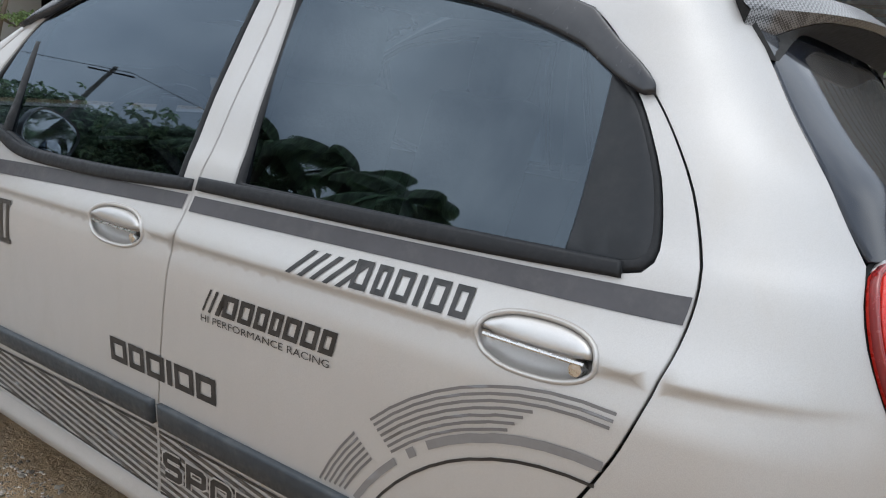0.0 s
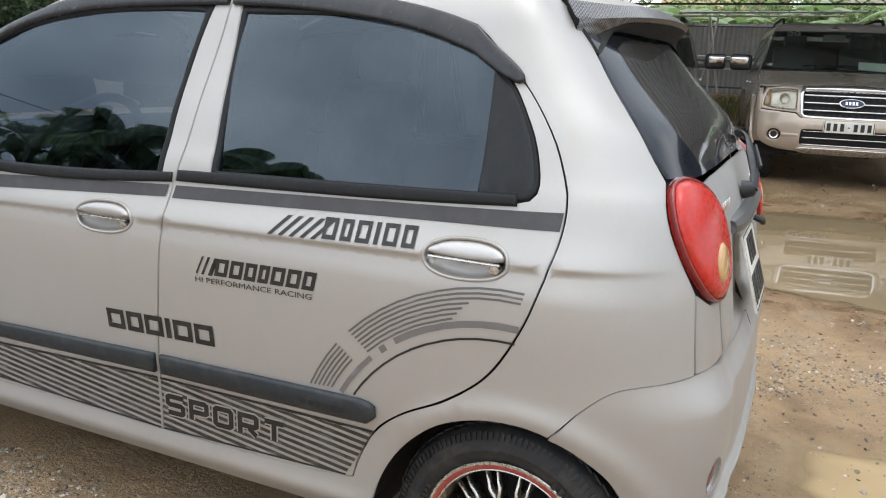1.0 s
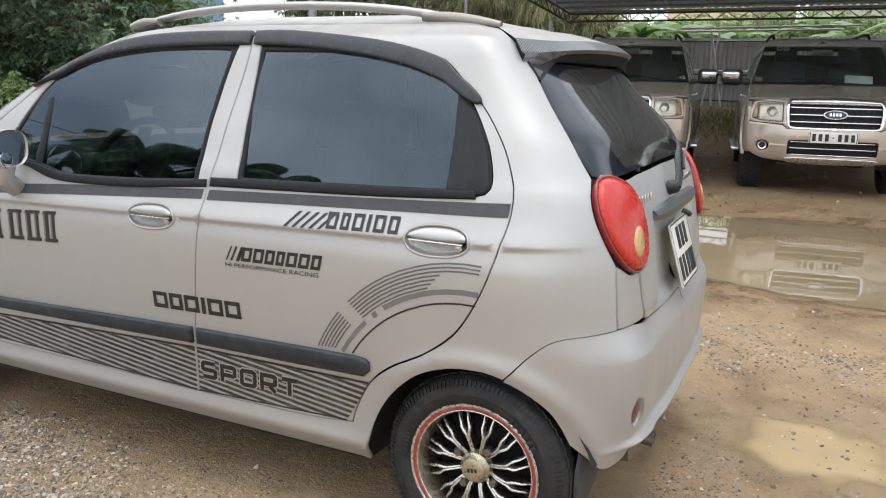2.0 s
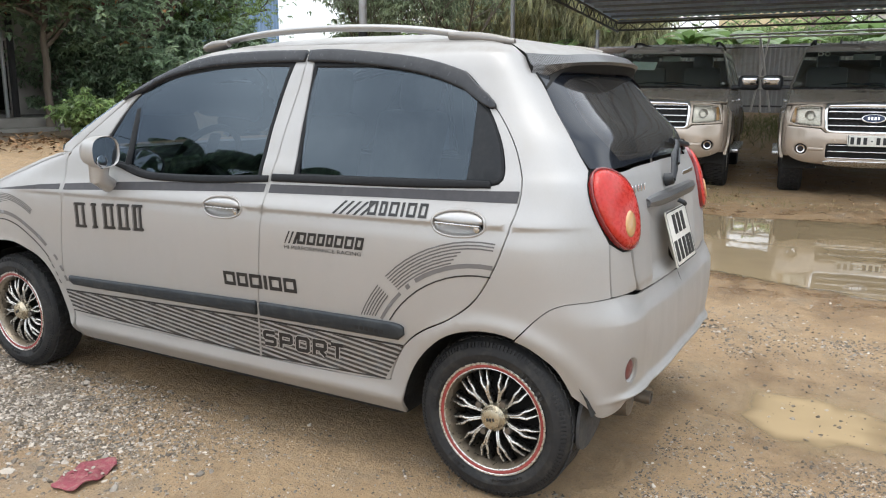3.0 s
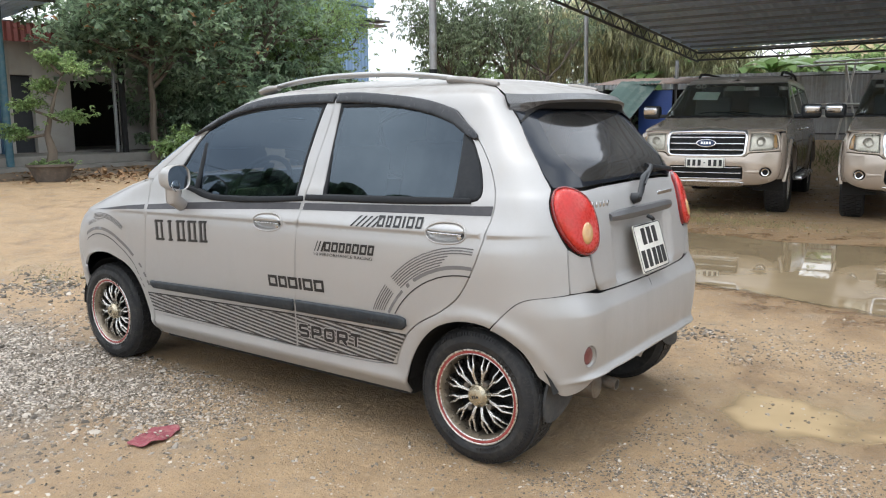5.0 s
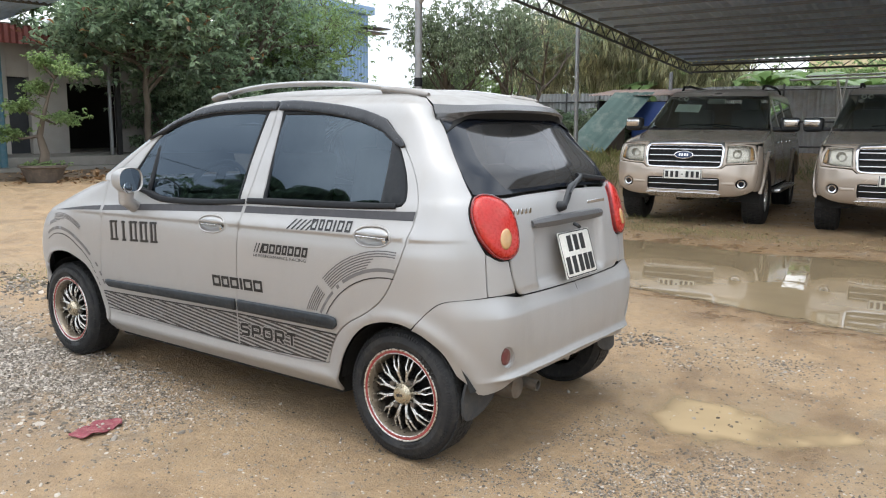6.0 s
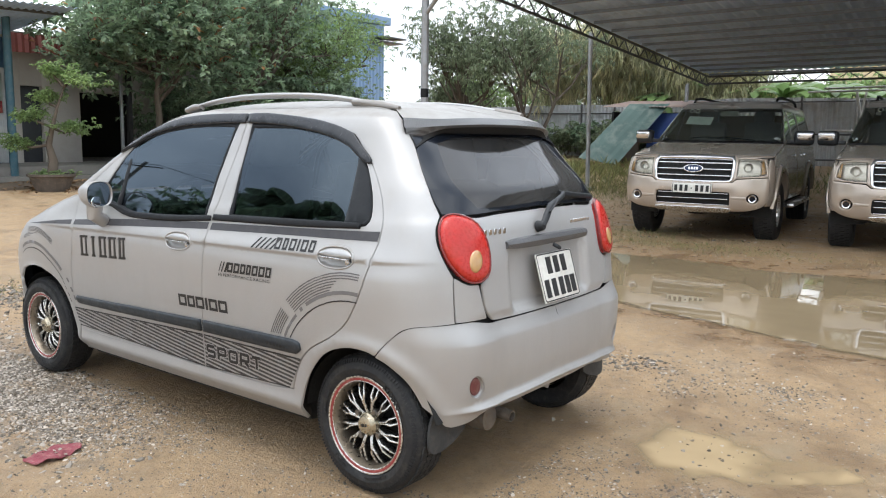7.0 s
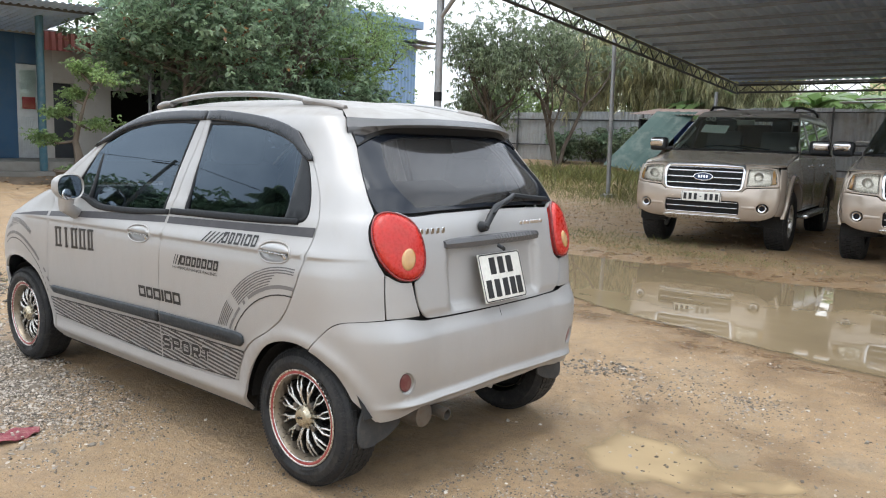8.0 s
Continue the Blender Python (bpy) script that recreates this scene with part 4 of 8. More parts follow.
# roof rails
for s in (-1, 1):
    rail = bmesh.new()
    ts = np.linspace(0, 1, 21)
    pts = [(-.245 + 1.30 * t, s * (.445 - .022 * abs(2 * t - 1)), 1.396 + .060 * (1 - abs(2 * t - 1) ** 2.4) - .004 * t) for t in ts]
    tube(rail, pts, [.005 + .0055 * (1 - abs(2 * t - 1) ** 6) for t in ts], 12, True, 1.25)
    rail = part("roof_rail", rail, SATIN, car, "bright silver roof rail")
    for x0, x1, z0, z1 in ((-.235, -.10, 1.398, 1.412), (1.085, .86, 1.392, 1.418)):
        foot = bmesh.new()
        ts = np.linspace(0, 1, 7)
        tube(foot, [(x0 + (x1 - x0) * t, s * (.428 + .012 * t), z0 + (z1 - z0) * t) for t in ts], [.006 + .013 * math.sin(math.pi * min(1, .12 + .75 * t)) for t in ts], 12, True, 1.2)
        part("rail_foot", foot, DARKGREY, rail, "dark grey rail end cap")

# roof spoiler with woven film on its lip
n = 41
sp = bmesh.new()
rows = []
line_u = np.linspace(1.50, 2.15, 300)


def glass_line(y, v):
    """Where the spoiler meets the tailgate's glass."""
    line_p = CAR.point(line_u, np.full_like(line_u, v)) + .004 * CAR.normal(line_u, np.full_like(line_u, v))
    q = line_p[int(np.argmin(np.abs(np.abs(line_p[:, 1]) - abs(y))))]
    return Vector((q[0], y, q[2]))


for k in range(n):
    t = -1 + 2 * k / (n - 1)
    uu = 2.15 - .735 * abs(t)
    vv = float(np.interp(uu, [1.415, 1.61, 1.85, 2.15], [1.414, 1.430, 1.462, 1.484]))
    r0 = CAR.point(uu, vv) + CAR.normal(min(uu, 2.12), vv) * .005
    sg = -1 if t < 0 else 1
    bow = 1 - abs(t) ** 2.6
    wing = max(0., (abs(t) - .66) / .34) ** 1.6
    y = .503 * t
    root = Vector((r0[0], sg * abs(r0[1]) if uu < 2.149 else 0., r0[2]))
    tip = Vector((1.178 + .112 * bow, y, 1.320 + .024 * bow))
    crest = root.lerp(tip, .62) + Vector((.004, 0, .012))
    brow = root.lerp(tip, .84 - .20 * wing) + Vector((.005, 0, .011))
    ridge = tip + Vector((-.006, 0, .004))
    edge_p = tip + Vector((.003, 0, -.003))
    low = tip + Vector((-.006 - .004 * wing, 0, -.013 - .046 * wing))
    roof_in = glass_line(y * .985, 1.302 - .050 * wing)
    rows.append([root, crest, brow, ridge, edge_p, low, roof_in])
grid_v = [[sp.verts.new(p) for p in r[:3]] for r in rows]
for a, b in zip(grid_v, grid_v[1:]):
    for i in range(2):
        sp.faces.new((a[i], b[i], b[i + 1], a[i + 1]))
spoiler = part("spoiler", sp, SILVER, car, "silver roof spoiler with a woven black lip", True, 60)
# the underside's near-black carries the shade beneath the lip
for nm, i0, i1, material in (("spoiler_lip", 2, 5, CARBON), ("spoiler_underside", 5, 6, DARK)):
    bm = bmesh.new()
    gv = [[bm.verts.new(r[i] + Vector((.0012, 0, .0012 if nm == "spoiler_lip" else 0))) for i in range(i0, i1 + 1)] for r in rows]
    for a, b in zip(gv, gv[1:]):
        for i in range(i1 - i0):
            bm.faces.new((a[i], b[i], b[i + 1], a[i + 1]))
    if nm == "spoiler_underside":
        for r in (rows[0], rows[-1]):
            bm.faces.new([bm.verts.new(p) for p in r])
    part(nm, bm, material, spoiler, "", True, 60)

# tailgate fittings
def gate_point(y, v, lift=0.):
    """The point of the tailgate at that y and height."""
    us = np.linspace(1.45, 2.15, 160)
    p = CAR.point(us, np.full_like(us, v))
    i = int(np.argmin(np.abs(-p[:, 1] - abs(y))))
    q = p[i] + CAR.normal(us[i], v) * lift
    return Vector((q[0], math.copysign(abs(q[1]), y) if y else 0., q[2]))


trim = bmesh.new()
ts = np.linspace(-.31, .285, 25)
prof = [(-.02, .006), (-.015, .028), (.006, .032), (.021, .022), (.024, .004)]
rings = []
for y in ts:
    k = 1 - .35 * (abs(y) / .31) ** 6
    base = gate_point(y * .99, .925) + Vector((-.004, 0, 0))
    rings.append([trim.verts.new((base.x + dx * k, y, .905 + dz * k)) for dz, dx in prof])
for a, b in zip(rings, rings[1:]):
    for i in range(len(prof) - 1):
        trim.faces.new((a[i], b[i], b[i + 1], a[i + 1]))
for r in (rings[0], rings[-1]):
    trim.faces.new(r)
trim = part("plate_trim", trim, CARBON, car, "woven black film on the tailgate trim")
plate_m = Matrix.Translation((1.531, .010, .762)) @ Matrix.Rotation(radians(90), 4, "Z") @ Matrix.Rotation(radians(73), 4, "X")
bm = bmesh.new()
block(bm, (.272, .190, .006), plate_m, .0028)
plate = part("number_plate", bm, PLATE, car, "square white number plate with black bars")
bm = bmesh.new()
o, i_ = rounded_box(.268, .186, .012), rounded_box(.259, .177, .01)
vo, vi = [[bm.verts.new(plate_m @ Vector((a, b, .0035))) for a, b in ring] for ring in (o, i_)]
for k in range(len(vo)):
    bm.faces.new((vo[k], vo[(k + 1) % len(vo)], vi[(k + 1) % len(vo)], vi[k]))
part("plate_border", bm, INK, plate, "", False)
for row_y, xs, w, h in ((.045, (-.055, .0, .055), .036, .066), (-.043, (-.098, -.046, .008, .055, .098), .034, .070)):
    for x in xs:
        bm = bmesh.new()
        block(bm, (w if abs(x - .03) > .01 else .02, h, .002), plate_m @ pose(x, row_y, .004), .0006, 1)
        part("plate_bar", bm, INK, plate)
bm = bmesh.new()
tube(bm, [(1.520, -.013, .885), (1.538, -.011, .878), (1.541, .0, .871)], .008, 8)
part("plate_lamp", bm, PLASTIC, trim)
for y0, wd, hh in ((-.43, .14, .022), (.175, .18, .015)):
    bars = 5 if y0 < 0 else 7
    for k in range(bars):
        y = y0 + wd * (k + .5) / bars
        c = gate_point(y, .958, .002)
        bm = bmesh.new()
        block(bm, (.004, wd / bars * .72, hh), Matrix.Translation(c) @ pose(0, 0, 0, 0, 0, 10 if y < 0 else -10), .0015, 1)
        part("badge_bar", bm, CHROME, car)
# wiper: a broad two-part arm and a blade that lies on the glass
wip = bmesh.new()
pv = gate_point(-.085, .957, .004)
lathe(wip, [(.0, .030), (.014, .030), (.019, .024), (.022, .0)], 18, Matrix.Translation(pv) @ pose(0, 0, 0, 0, 78))
wiper = part("rear_wiper", wip, PLASTIC, car, "black rear wiper")
bm = bmesh.new()
arm = [(-.088, .953, .030), (-.060, .978, .040), (.0, 1.010, .044), (.075, 1.035, .042), (.135, 1.055, .036), (.165, 1.066, .026)]
tube(bm, [gate_point(*q) for q in arm], [.012, .0145, .0135, .0115, .010, .008], 8, True, .6)
part("wiper_arm", bm, PLASTIC, wiper, "", True, 60)
bm = bmesh.new()
tube(bm, [gate_point(-.050, .985, .056), gate_point(.055, 1.032, .056)], [.006, .005], 6, True, .7)
part("arm_spring_cover", bm, PLASTIC, wiper)
bm = bmesh.new()
tube(bm, [gate_point(y, 1.068 - .03 * (y - .15) / .3, .014) for y in np.linspace(.15, .44, 9)], .0085, 6, True, 1.5)
part("wiper_blade", bm, RUBBER, wiper)

# bumper fittings, flaps and exhaust
for side in ("left", "right"):
    cup = panel(CAR, "reflector_cup", [tuple(q) for q in REFLECTOR_HOLE], SILVER, car, gap=-.001, lip=.009, lift=-.016, depth=-.016, round_lip=-.004, sides=side, grid=(.03, .03))
    panel(CAR, "reflector", oval(1.590, .439, .028, .034, 20), DULL_RED, cup, gap=0, lip=.006, lift=-.008, depth=.006, sides=side, grid=(.02, .02), label="round dusty red bumper reflector")
for s in (-1, 1):
    flap = bmesh.new()
    edge_yz = smooth_loop([(.622, .360, 1), (.640, .322), (.655, .27), (.650, .212), (.61, .201), (.55, .210), (.50, .226), (.455, .25, 1), (.45, .34, 1), (.56, .385, 1)], .02)
    bow_x = lambda y, z: 1.428 + .05 * max(0, .30 - z) - .10 * max(0, y - .60)
    a = [flap.verts.new((bow_x(y, z), s * y, z)) for y, z in edge_yz]
    b = [flap.verts.new((bow_x(y, z) - .010, s * y, z)) for y, z in edge_yz]
    flap.faces.new(a)
    flap.faces.new(b[::-1])
    for i in range(len(a)):
        flap.faces.new((a[i], b[i], b[(i + 1) % len(a)], a[(i + 1) % len(a)]))
    bmesh.ops.triangulate(flap, faces=flap.faces[:])
    bmesh.ops.recalc_face_normals(flap, faces=flap.faces[:])
    part("mud_flap", flap, FLAP, car, "dark grey rubber mud flap", False)
bm = bmesh.new()
tube(bm, [(1.25, -.40, .285), (1.46, -.40, .285), (1.50, -.40, .285)], [.045, .05, .044], 20)
part("muffler", bm, STEEL, car)
bm = bmesh.new()
lathe(bm, [(.012, 0), (.022, 0), (.022, .085), (.018, .085), (.018, .02)], 18, pose(1.46, -.32, .285, 0, 94))
part("tail_pipe", bm, STEEL, car)

# cabin
for y in (-.34, .34):
    seat = boxed("front_seat", (.46, .46, .16), pose(-.05, y, .58), SEAT, car, .05, "grey cloth front seat", 3)
    boxed("seat_back", (.14, .44, .56), pose(.20, y, .88, 0, 12), SEAT, seat, .05, "", 3)
    boxed("headrest", (.09, .25, .17), pose(.285, y, 1.235, 0, 8), SEAT, seat, .04, "", 3)
bench = boxed("rear_bench", (.44, 1.12, .14), pose(.72, 0, .62), SEAT, car, .05, "grey rear bench", 3)
boxed("bench_back", (.12, 1.12, .46), pose(1.0, 0, .88, 0, 14), SEAT, bench, .05, "", 3)
for y in (-.33, .33):
    boxed("bench_headrest", (.08, .24, .14), pose(1.075, y, 1.14, 0, 10), SEAT, bench, .035, "", 3)
boxed("dashboard", (.42, 1.22, .24), pose(-.66, 0, .86), PLASTIC, car, .07, "", 3)
m = pose(-.36, -.34, .93, 0, -62)
ring = [m @ Vector((.18 * math.cos(a), .18 * math.sin(a), 0)) for a in np.linspace(0, 2 * math.pi, 33)]
bm = bmesh.new()
tube(bm, ring, .014, 8, False)
wheel = part("steering_wheel", bm, PLASTIC, car)
bm = bmesh.new()
block(bm, (.30, .05, .02), m, .008)
block(bm, (.05, .16, .02), m @ pose(0, -.08, 0), .008)
tube(bm, [m @ Vector((0, 0, 0)), m @ Vector((0, 0, -.3))], .03, 8)
part("wheel_spoke", bm, PLASTIC, wheel)


# ---- wheels ----
def alloy_wheel(parent, m, radius=WHEEL_R, rim=.179, width=.165):
    """A road wheel about z, its face towards +z."""
    w, r = width / 2, radius
    bm = bmesh.new()
    prof = [(rim - .012, -w * .9), (rim + .01, -w), (rim + .05, -w * 1.06), (r - .022, -w * .98), (r - .006, -w * .86), (r, -w * .6), (r, w * .6), (r - .006, w * .86),
            (r - .016, w * .96), (r - .030, w * 1.05), (r - .048, w * 1.10), (rim + .030, w * 1.10), (rim + .024, w * 1.085), (rim + .012, w * 1.03), (rim - .002, w * .92), (rim - .012, w * .85)]
    lathe(bm, prof, 72, m)
    tyre = part("tyre", bm, TYRE, parent, "worn black tyre with dried mud", True, 50)
    bm = bmesh.new()
    for k in range(60):
        a = 360 * k / 60
        for h, tilt in ((-w * .55, 18), (-w * .18, -14), (w * .18, 14), (w * .55, -18)):
            block(bm, (.004, .0235, .026), m @ pose(0, 0, 0, 0, 0, a + (3 if abs(h) > w * .3 else 0)) @ pose(r + .001, 0, h, tilt))
        for h in (0, 3):
            block(bm, (.016, .006, .003), m @ pose(0, 0, 0, 0, 0, a + h) @ pose(r - .018, 0, w * 1.006, 0, 28))
    tagged(part("tread", bm, TYRE, tyre, "", False), kind="stuff")
    bm = bmesh.new()
    for a0, n_, sz in ((20, 6, .016), (140, 8, .011), (215, 4, .013), (262, 9, .009)):
        for k in range(n_):
            block(bm, (sz, .009, .003), m @ pose(0, 0, 0, 0, 0, a0 + k * (5.2 if sz > .012 else 3.6)) @ pose(r - .062, 0, w * 1.103))
    tagged(part("sidewall_mark", bm, TYRE, tyre, "", False), kind="stuff")
    bm = bmesh.new()
    lathe(bm, [(rim - .004, w * .94), (rim - .010, w * .97), (rim - .018, w * .93), (rim - .024, w * .78), (rim - .028, w * .35), (rim - .029, -w * .1), (rim - .029, -w * .8)], 64, m)
    barrel = part("rim", bm, BRONZE, parent, "bronze alloy rim with a red ring")
    bm = bmesh.new()
    lathe(bm, [(rim + .003, w * 1.0), (rim + .001, w * 1.03), (rim - .003, w * 1.025), (rim - .006, w * .985)], 64, m)
    part("rim_flange", bm, ALLOY, barrel)
    bm = bmesh.new()
    lathe(bm, [(rim - .004, w * .999), (rim - .006, w * 1.010), (rim - .012, w * .998), (rim - .015, w * .975)], 64, m)
    part("red_ring", bm, RED_RING, barrel, "red ring round the rim")
    bm = bmesh.new()
    lathe(bm, [(rim - .0145, w * .982), (rim - .0165, w * .990), (rim - .0185, w * .965)], 64, m)
    part("rim_bead", bm, ALLOY, barrel)
    bm = bmesh.new()
    lathe(bm, [(0, -w * .1), (.10, -w * .1), (.145, -w * .25), (.148, -w * .6)], 40, m)
    part("brake_drum", bm, DARK, parent)
    for k in range(12):
        a = m @ pose(0, 0, 0, 0, 0, 30 * k + 4)
        bm = bmesh.new()
        face = [(.030, -.006), (.070, -.007), (.098, -.010), (.112, -.0155), (.150, -.018), (.150, -.007), (.122, -.006), (.106, .0), (.122, .006), (.150, .007), (.150, .018), (.112, .0155), (.098, .010), (.070, .007), (.030, .006)]
        zz = lambda q: w * .50 + .022 * (1 - ((q - .09) / .065) ** 2)
        bend = lambda q: 1.3 * (q - .035) * (q - .115)
        top = [bm.verts.new(a @ Vector((x, y + bend(x), zz(x) - .002))) for x, y in face]
        low = [bm.verts.new(a @ Vector((x, y + bend(x), zz(x) - .03))) for x, y in face]
        bm.faces.new(top)
        for i in range(len(top)):
            bm.faces.new((top[i], low[i], low[(i + 1) % len(top)], top[(i + 1) % len(top)]))
        spoke = part("spoke", bm, RIMBLACK, barrel, "", True, 30)
        bm = bmesh.new()
        for sgn in (-1, 1):
            path = [(.034, .0028), (.060, .0028), (.084, .0030), (.094, .0040), (.104, .0090), (.112, .0115), (.128, .0110), (.148, .0135)]
            tube(bm, [a @ Vector((x, sgn * y + bend(x), zz(x) + .001)) for x, y in path], [.0030, .0032, .0036, .0042, .0044, .0042, .0036, .0022], 6, True, .8)
        part("spoke_edge", bm, ALLOY, spoke, "machined bright spoke edges", True, 60)
    for k in range(4):
        bm = bmesh.new()
        lathe(bm, [(0, .018), (.010, .018), (.0125, .012), (.0125, -.006)], 6, m @ pose(0, 0, 0, 0, 0, 45 + 90 * k) @ pose(.060, 0, w * .62))
        part("wheel_nut", bm, STEEL, barrel, "", False)
    bm = bmesh.new()
    lathe(bm, [(0, .030), (.023, .030), (.031, .027), (.036, .018), (.042, .012), (.044, -.012)], 36, m @ pose(0, 0, w * .66))
    cap = part("centre_cap", bm, CAPGOLD, barrel, "worn gold centre cap")
    bm = bmesh.new()
    for k in range(3):
        block(bm, (.006, .010, .002), m @ pose(-.010 + .010 * k, 0, w * .66 + .0305))
    part("cap_bar", bm, INK, cap, "", False)


for cx in (FRONT_X, REAR_X):
    for s in (-1, 1):
        hub = new("road_wheel")
        hub.parent = car
        hub.empty_display_size = .1
        turn = 37 if cx < 0 else 12
        alloy_wheel(hub, Matrix.Translation((cx, s * .608, WHEEL_R + .002)) @ Matrix.Rotation(radians(90 * -s), 4, "X") @ pose(0, 0, 0, 0, 0, turn))

# ---- ground: one sheet with mud, gravel and hollows ----
PUDDLE = [(-2.2, 4.6), (-1.2, 3.9), (-.3, 3.25), (.25, 2.92), (.9, 2.68), (1.6, 2.50), (2.3, 2.40), (3.2, 2.25), (4.6, 2.3), (6.2, 2.9), (6.6, 4.2), (5.6, 5.45), (4.0, 5.65), (2.8, 5.55), (1.8, 5.60), (.9, 5.42), (.0, 5.55), (-.8, 5.48), (-1.7, 5.40), (-2.3, 5.1)]
SLURRY = [(1.68, .40), (1.66, .60), (1.72, .76), (1.88, .79), (2.04, .78), (2.26, .77), (2.46, .76), (2.60, .68), (2.60, .52), (2.52, .36), (2.30, .18), (2.12, .22), (1.95, .23), (1.82, .26)]
WATER_Z, SLURRY_Z = .045, -.007
SLURRY_MID = (2.2, .54)


def ground_base(x, y):
    back = np.interp(y, [.9, 2.25, 6.0, 7.5, 12.5, 16., 22., 30.], [0., .078, .080, .088, .15, .40, .75, .80])
    left = np.interp(-x, [3., 11., 13., 40.], [0., .20, .26, .30]) * np.interp(y, [-6, 0, 12, 16], [.3, 1, 1, .3])
    return back + left


def signed(loop, x, y):
    p = np.stack([np.ravel(x), np.ravel(y)], 1)
    box_lo, box_hi = loop.min(0) - .7, loop.max(0) + .7
    near = ((p > box_lo) & (p < box_hi)).all(1)
    d = np.full(len(p), -.7)
    d[near] = reach(loop, p[near]) * np.where(inside(loop, p[near]), 1, -1)
    return d.reshape(np.shape(x))


puddle_loop, slurry_loop = smooth_loop(PUDDLE, .1), smooth_loop(SLURRY, .05)


def noisy(x, y):
    return np.array([noise.fractal((a * 4.3, b * 4.3, 1.), .8, 2., 4) for a, b in zip(np.ravel(x), np.ravel(y))]).reshape(np.shape(x)) * (np.hypot(x - 2.2, y - .5) < 1.6)


def ground_height(x, y):
    x, y = np.broadcast_arrays(np.asarray(x, float), np.asarray(y, float))
    h = ground_base(x, y)
    flat = np.array([(noise.fractal((a * .9, b * .9, 3.), 1., 2., 3), noise.noise((a * 5.5, b * 5.5, 8.)), noise.noise((a * 19., b * 19., 5.))) for a, b in zip(np.ravel(x), np.ravel(y))]).reshape(*np.shape(x), 3)
    far = np.clip((np.hypot(x, y) - 3.8) / 4, 0, 1)
    wheel = np.minimum(np.minimum(np.hypot(x - 1.17, y + .62), np.hypot(x + 1.17, y + .62)), np.minimum(np.hypot(x - 1.17, y - .62), np.hypot(x + 1.17, y - .62)))
    calm = np.clip((wheel - .12) / .3, 0, 1)
    rough = (.018 * flat[..., 0] + .007 * flat[..., 1] + .0035 * flat[..., 2]) * (1 - .8 * far) * (.25 + .75 * calm)
    d = signed(puddle_loop, x, y) + .10 * flat[..., 1]
    shore = np.clip(.5 + d / .8, 0, 1)
    h = h + rough
    h = np.where(shore > 0, h * (1 - shore) + (WATER_Z - .035 + .25 * rough) * shore + .010 * (1 - shore) * shore, h)
    d2 = signed(slurry_loop, x, y) + .05 * flat[..., 1] + .02 * flat[..., 2]
    dip = np.clip(.5 + (d2 + .09 * noisy(x, y)) / .26, 0, 1)
    return h * (1 - dip) + (SLURRY_Z - .010 + .6 * rough) * dip


def spread(lo, hi, step, far, growth=1.16):
    mid = np.arange(lo, hi, step)
    out, s = [], step
    while not out or out[-1] < far:
        s *= growth
        out.append((out[-1] if out else 0) + s)
    out = np.array(out)
    return np.concatenate([(lo - out)[::-1], mid, hi - step + out])


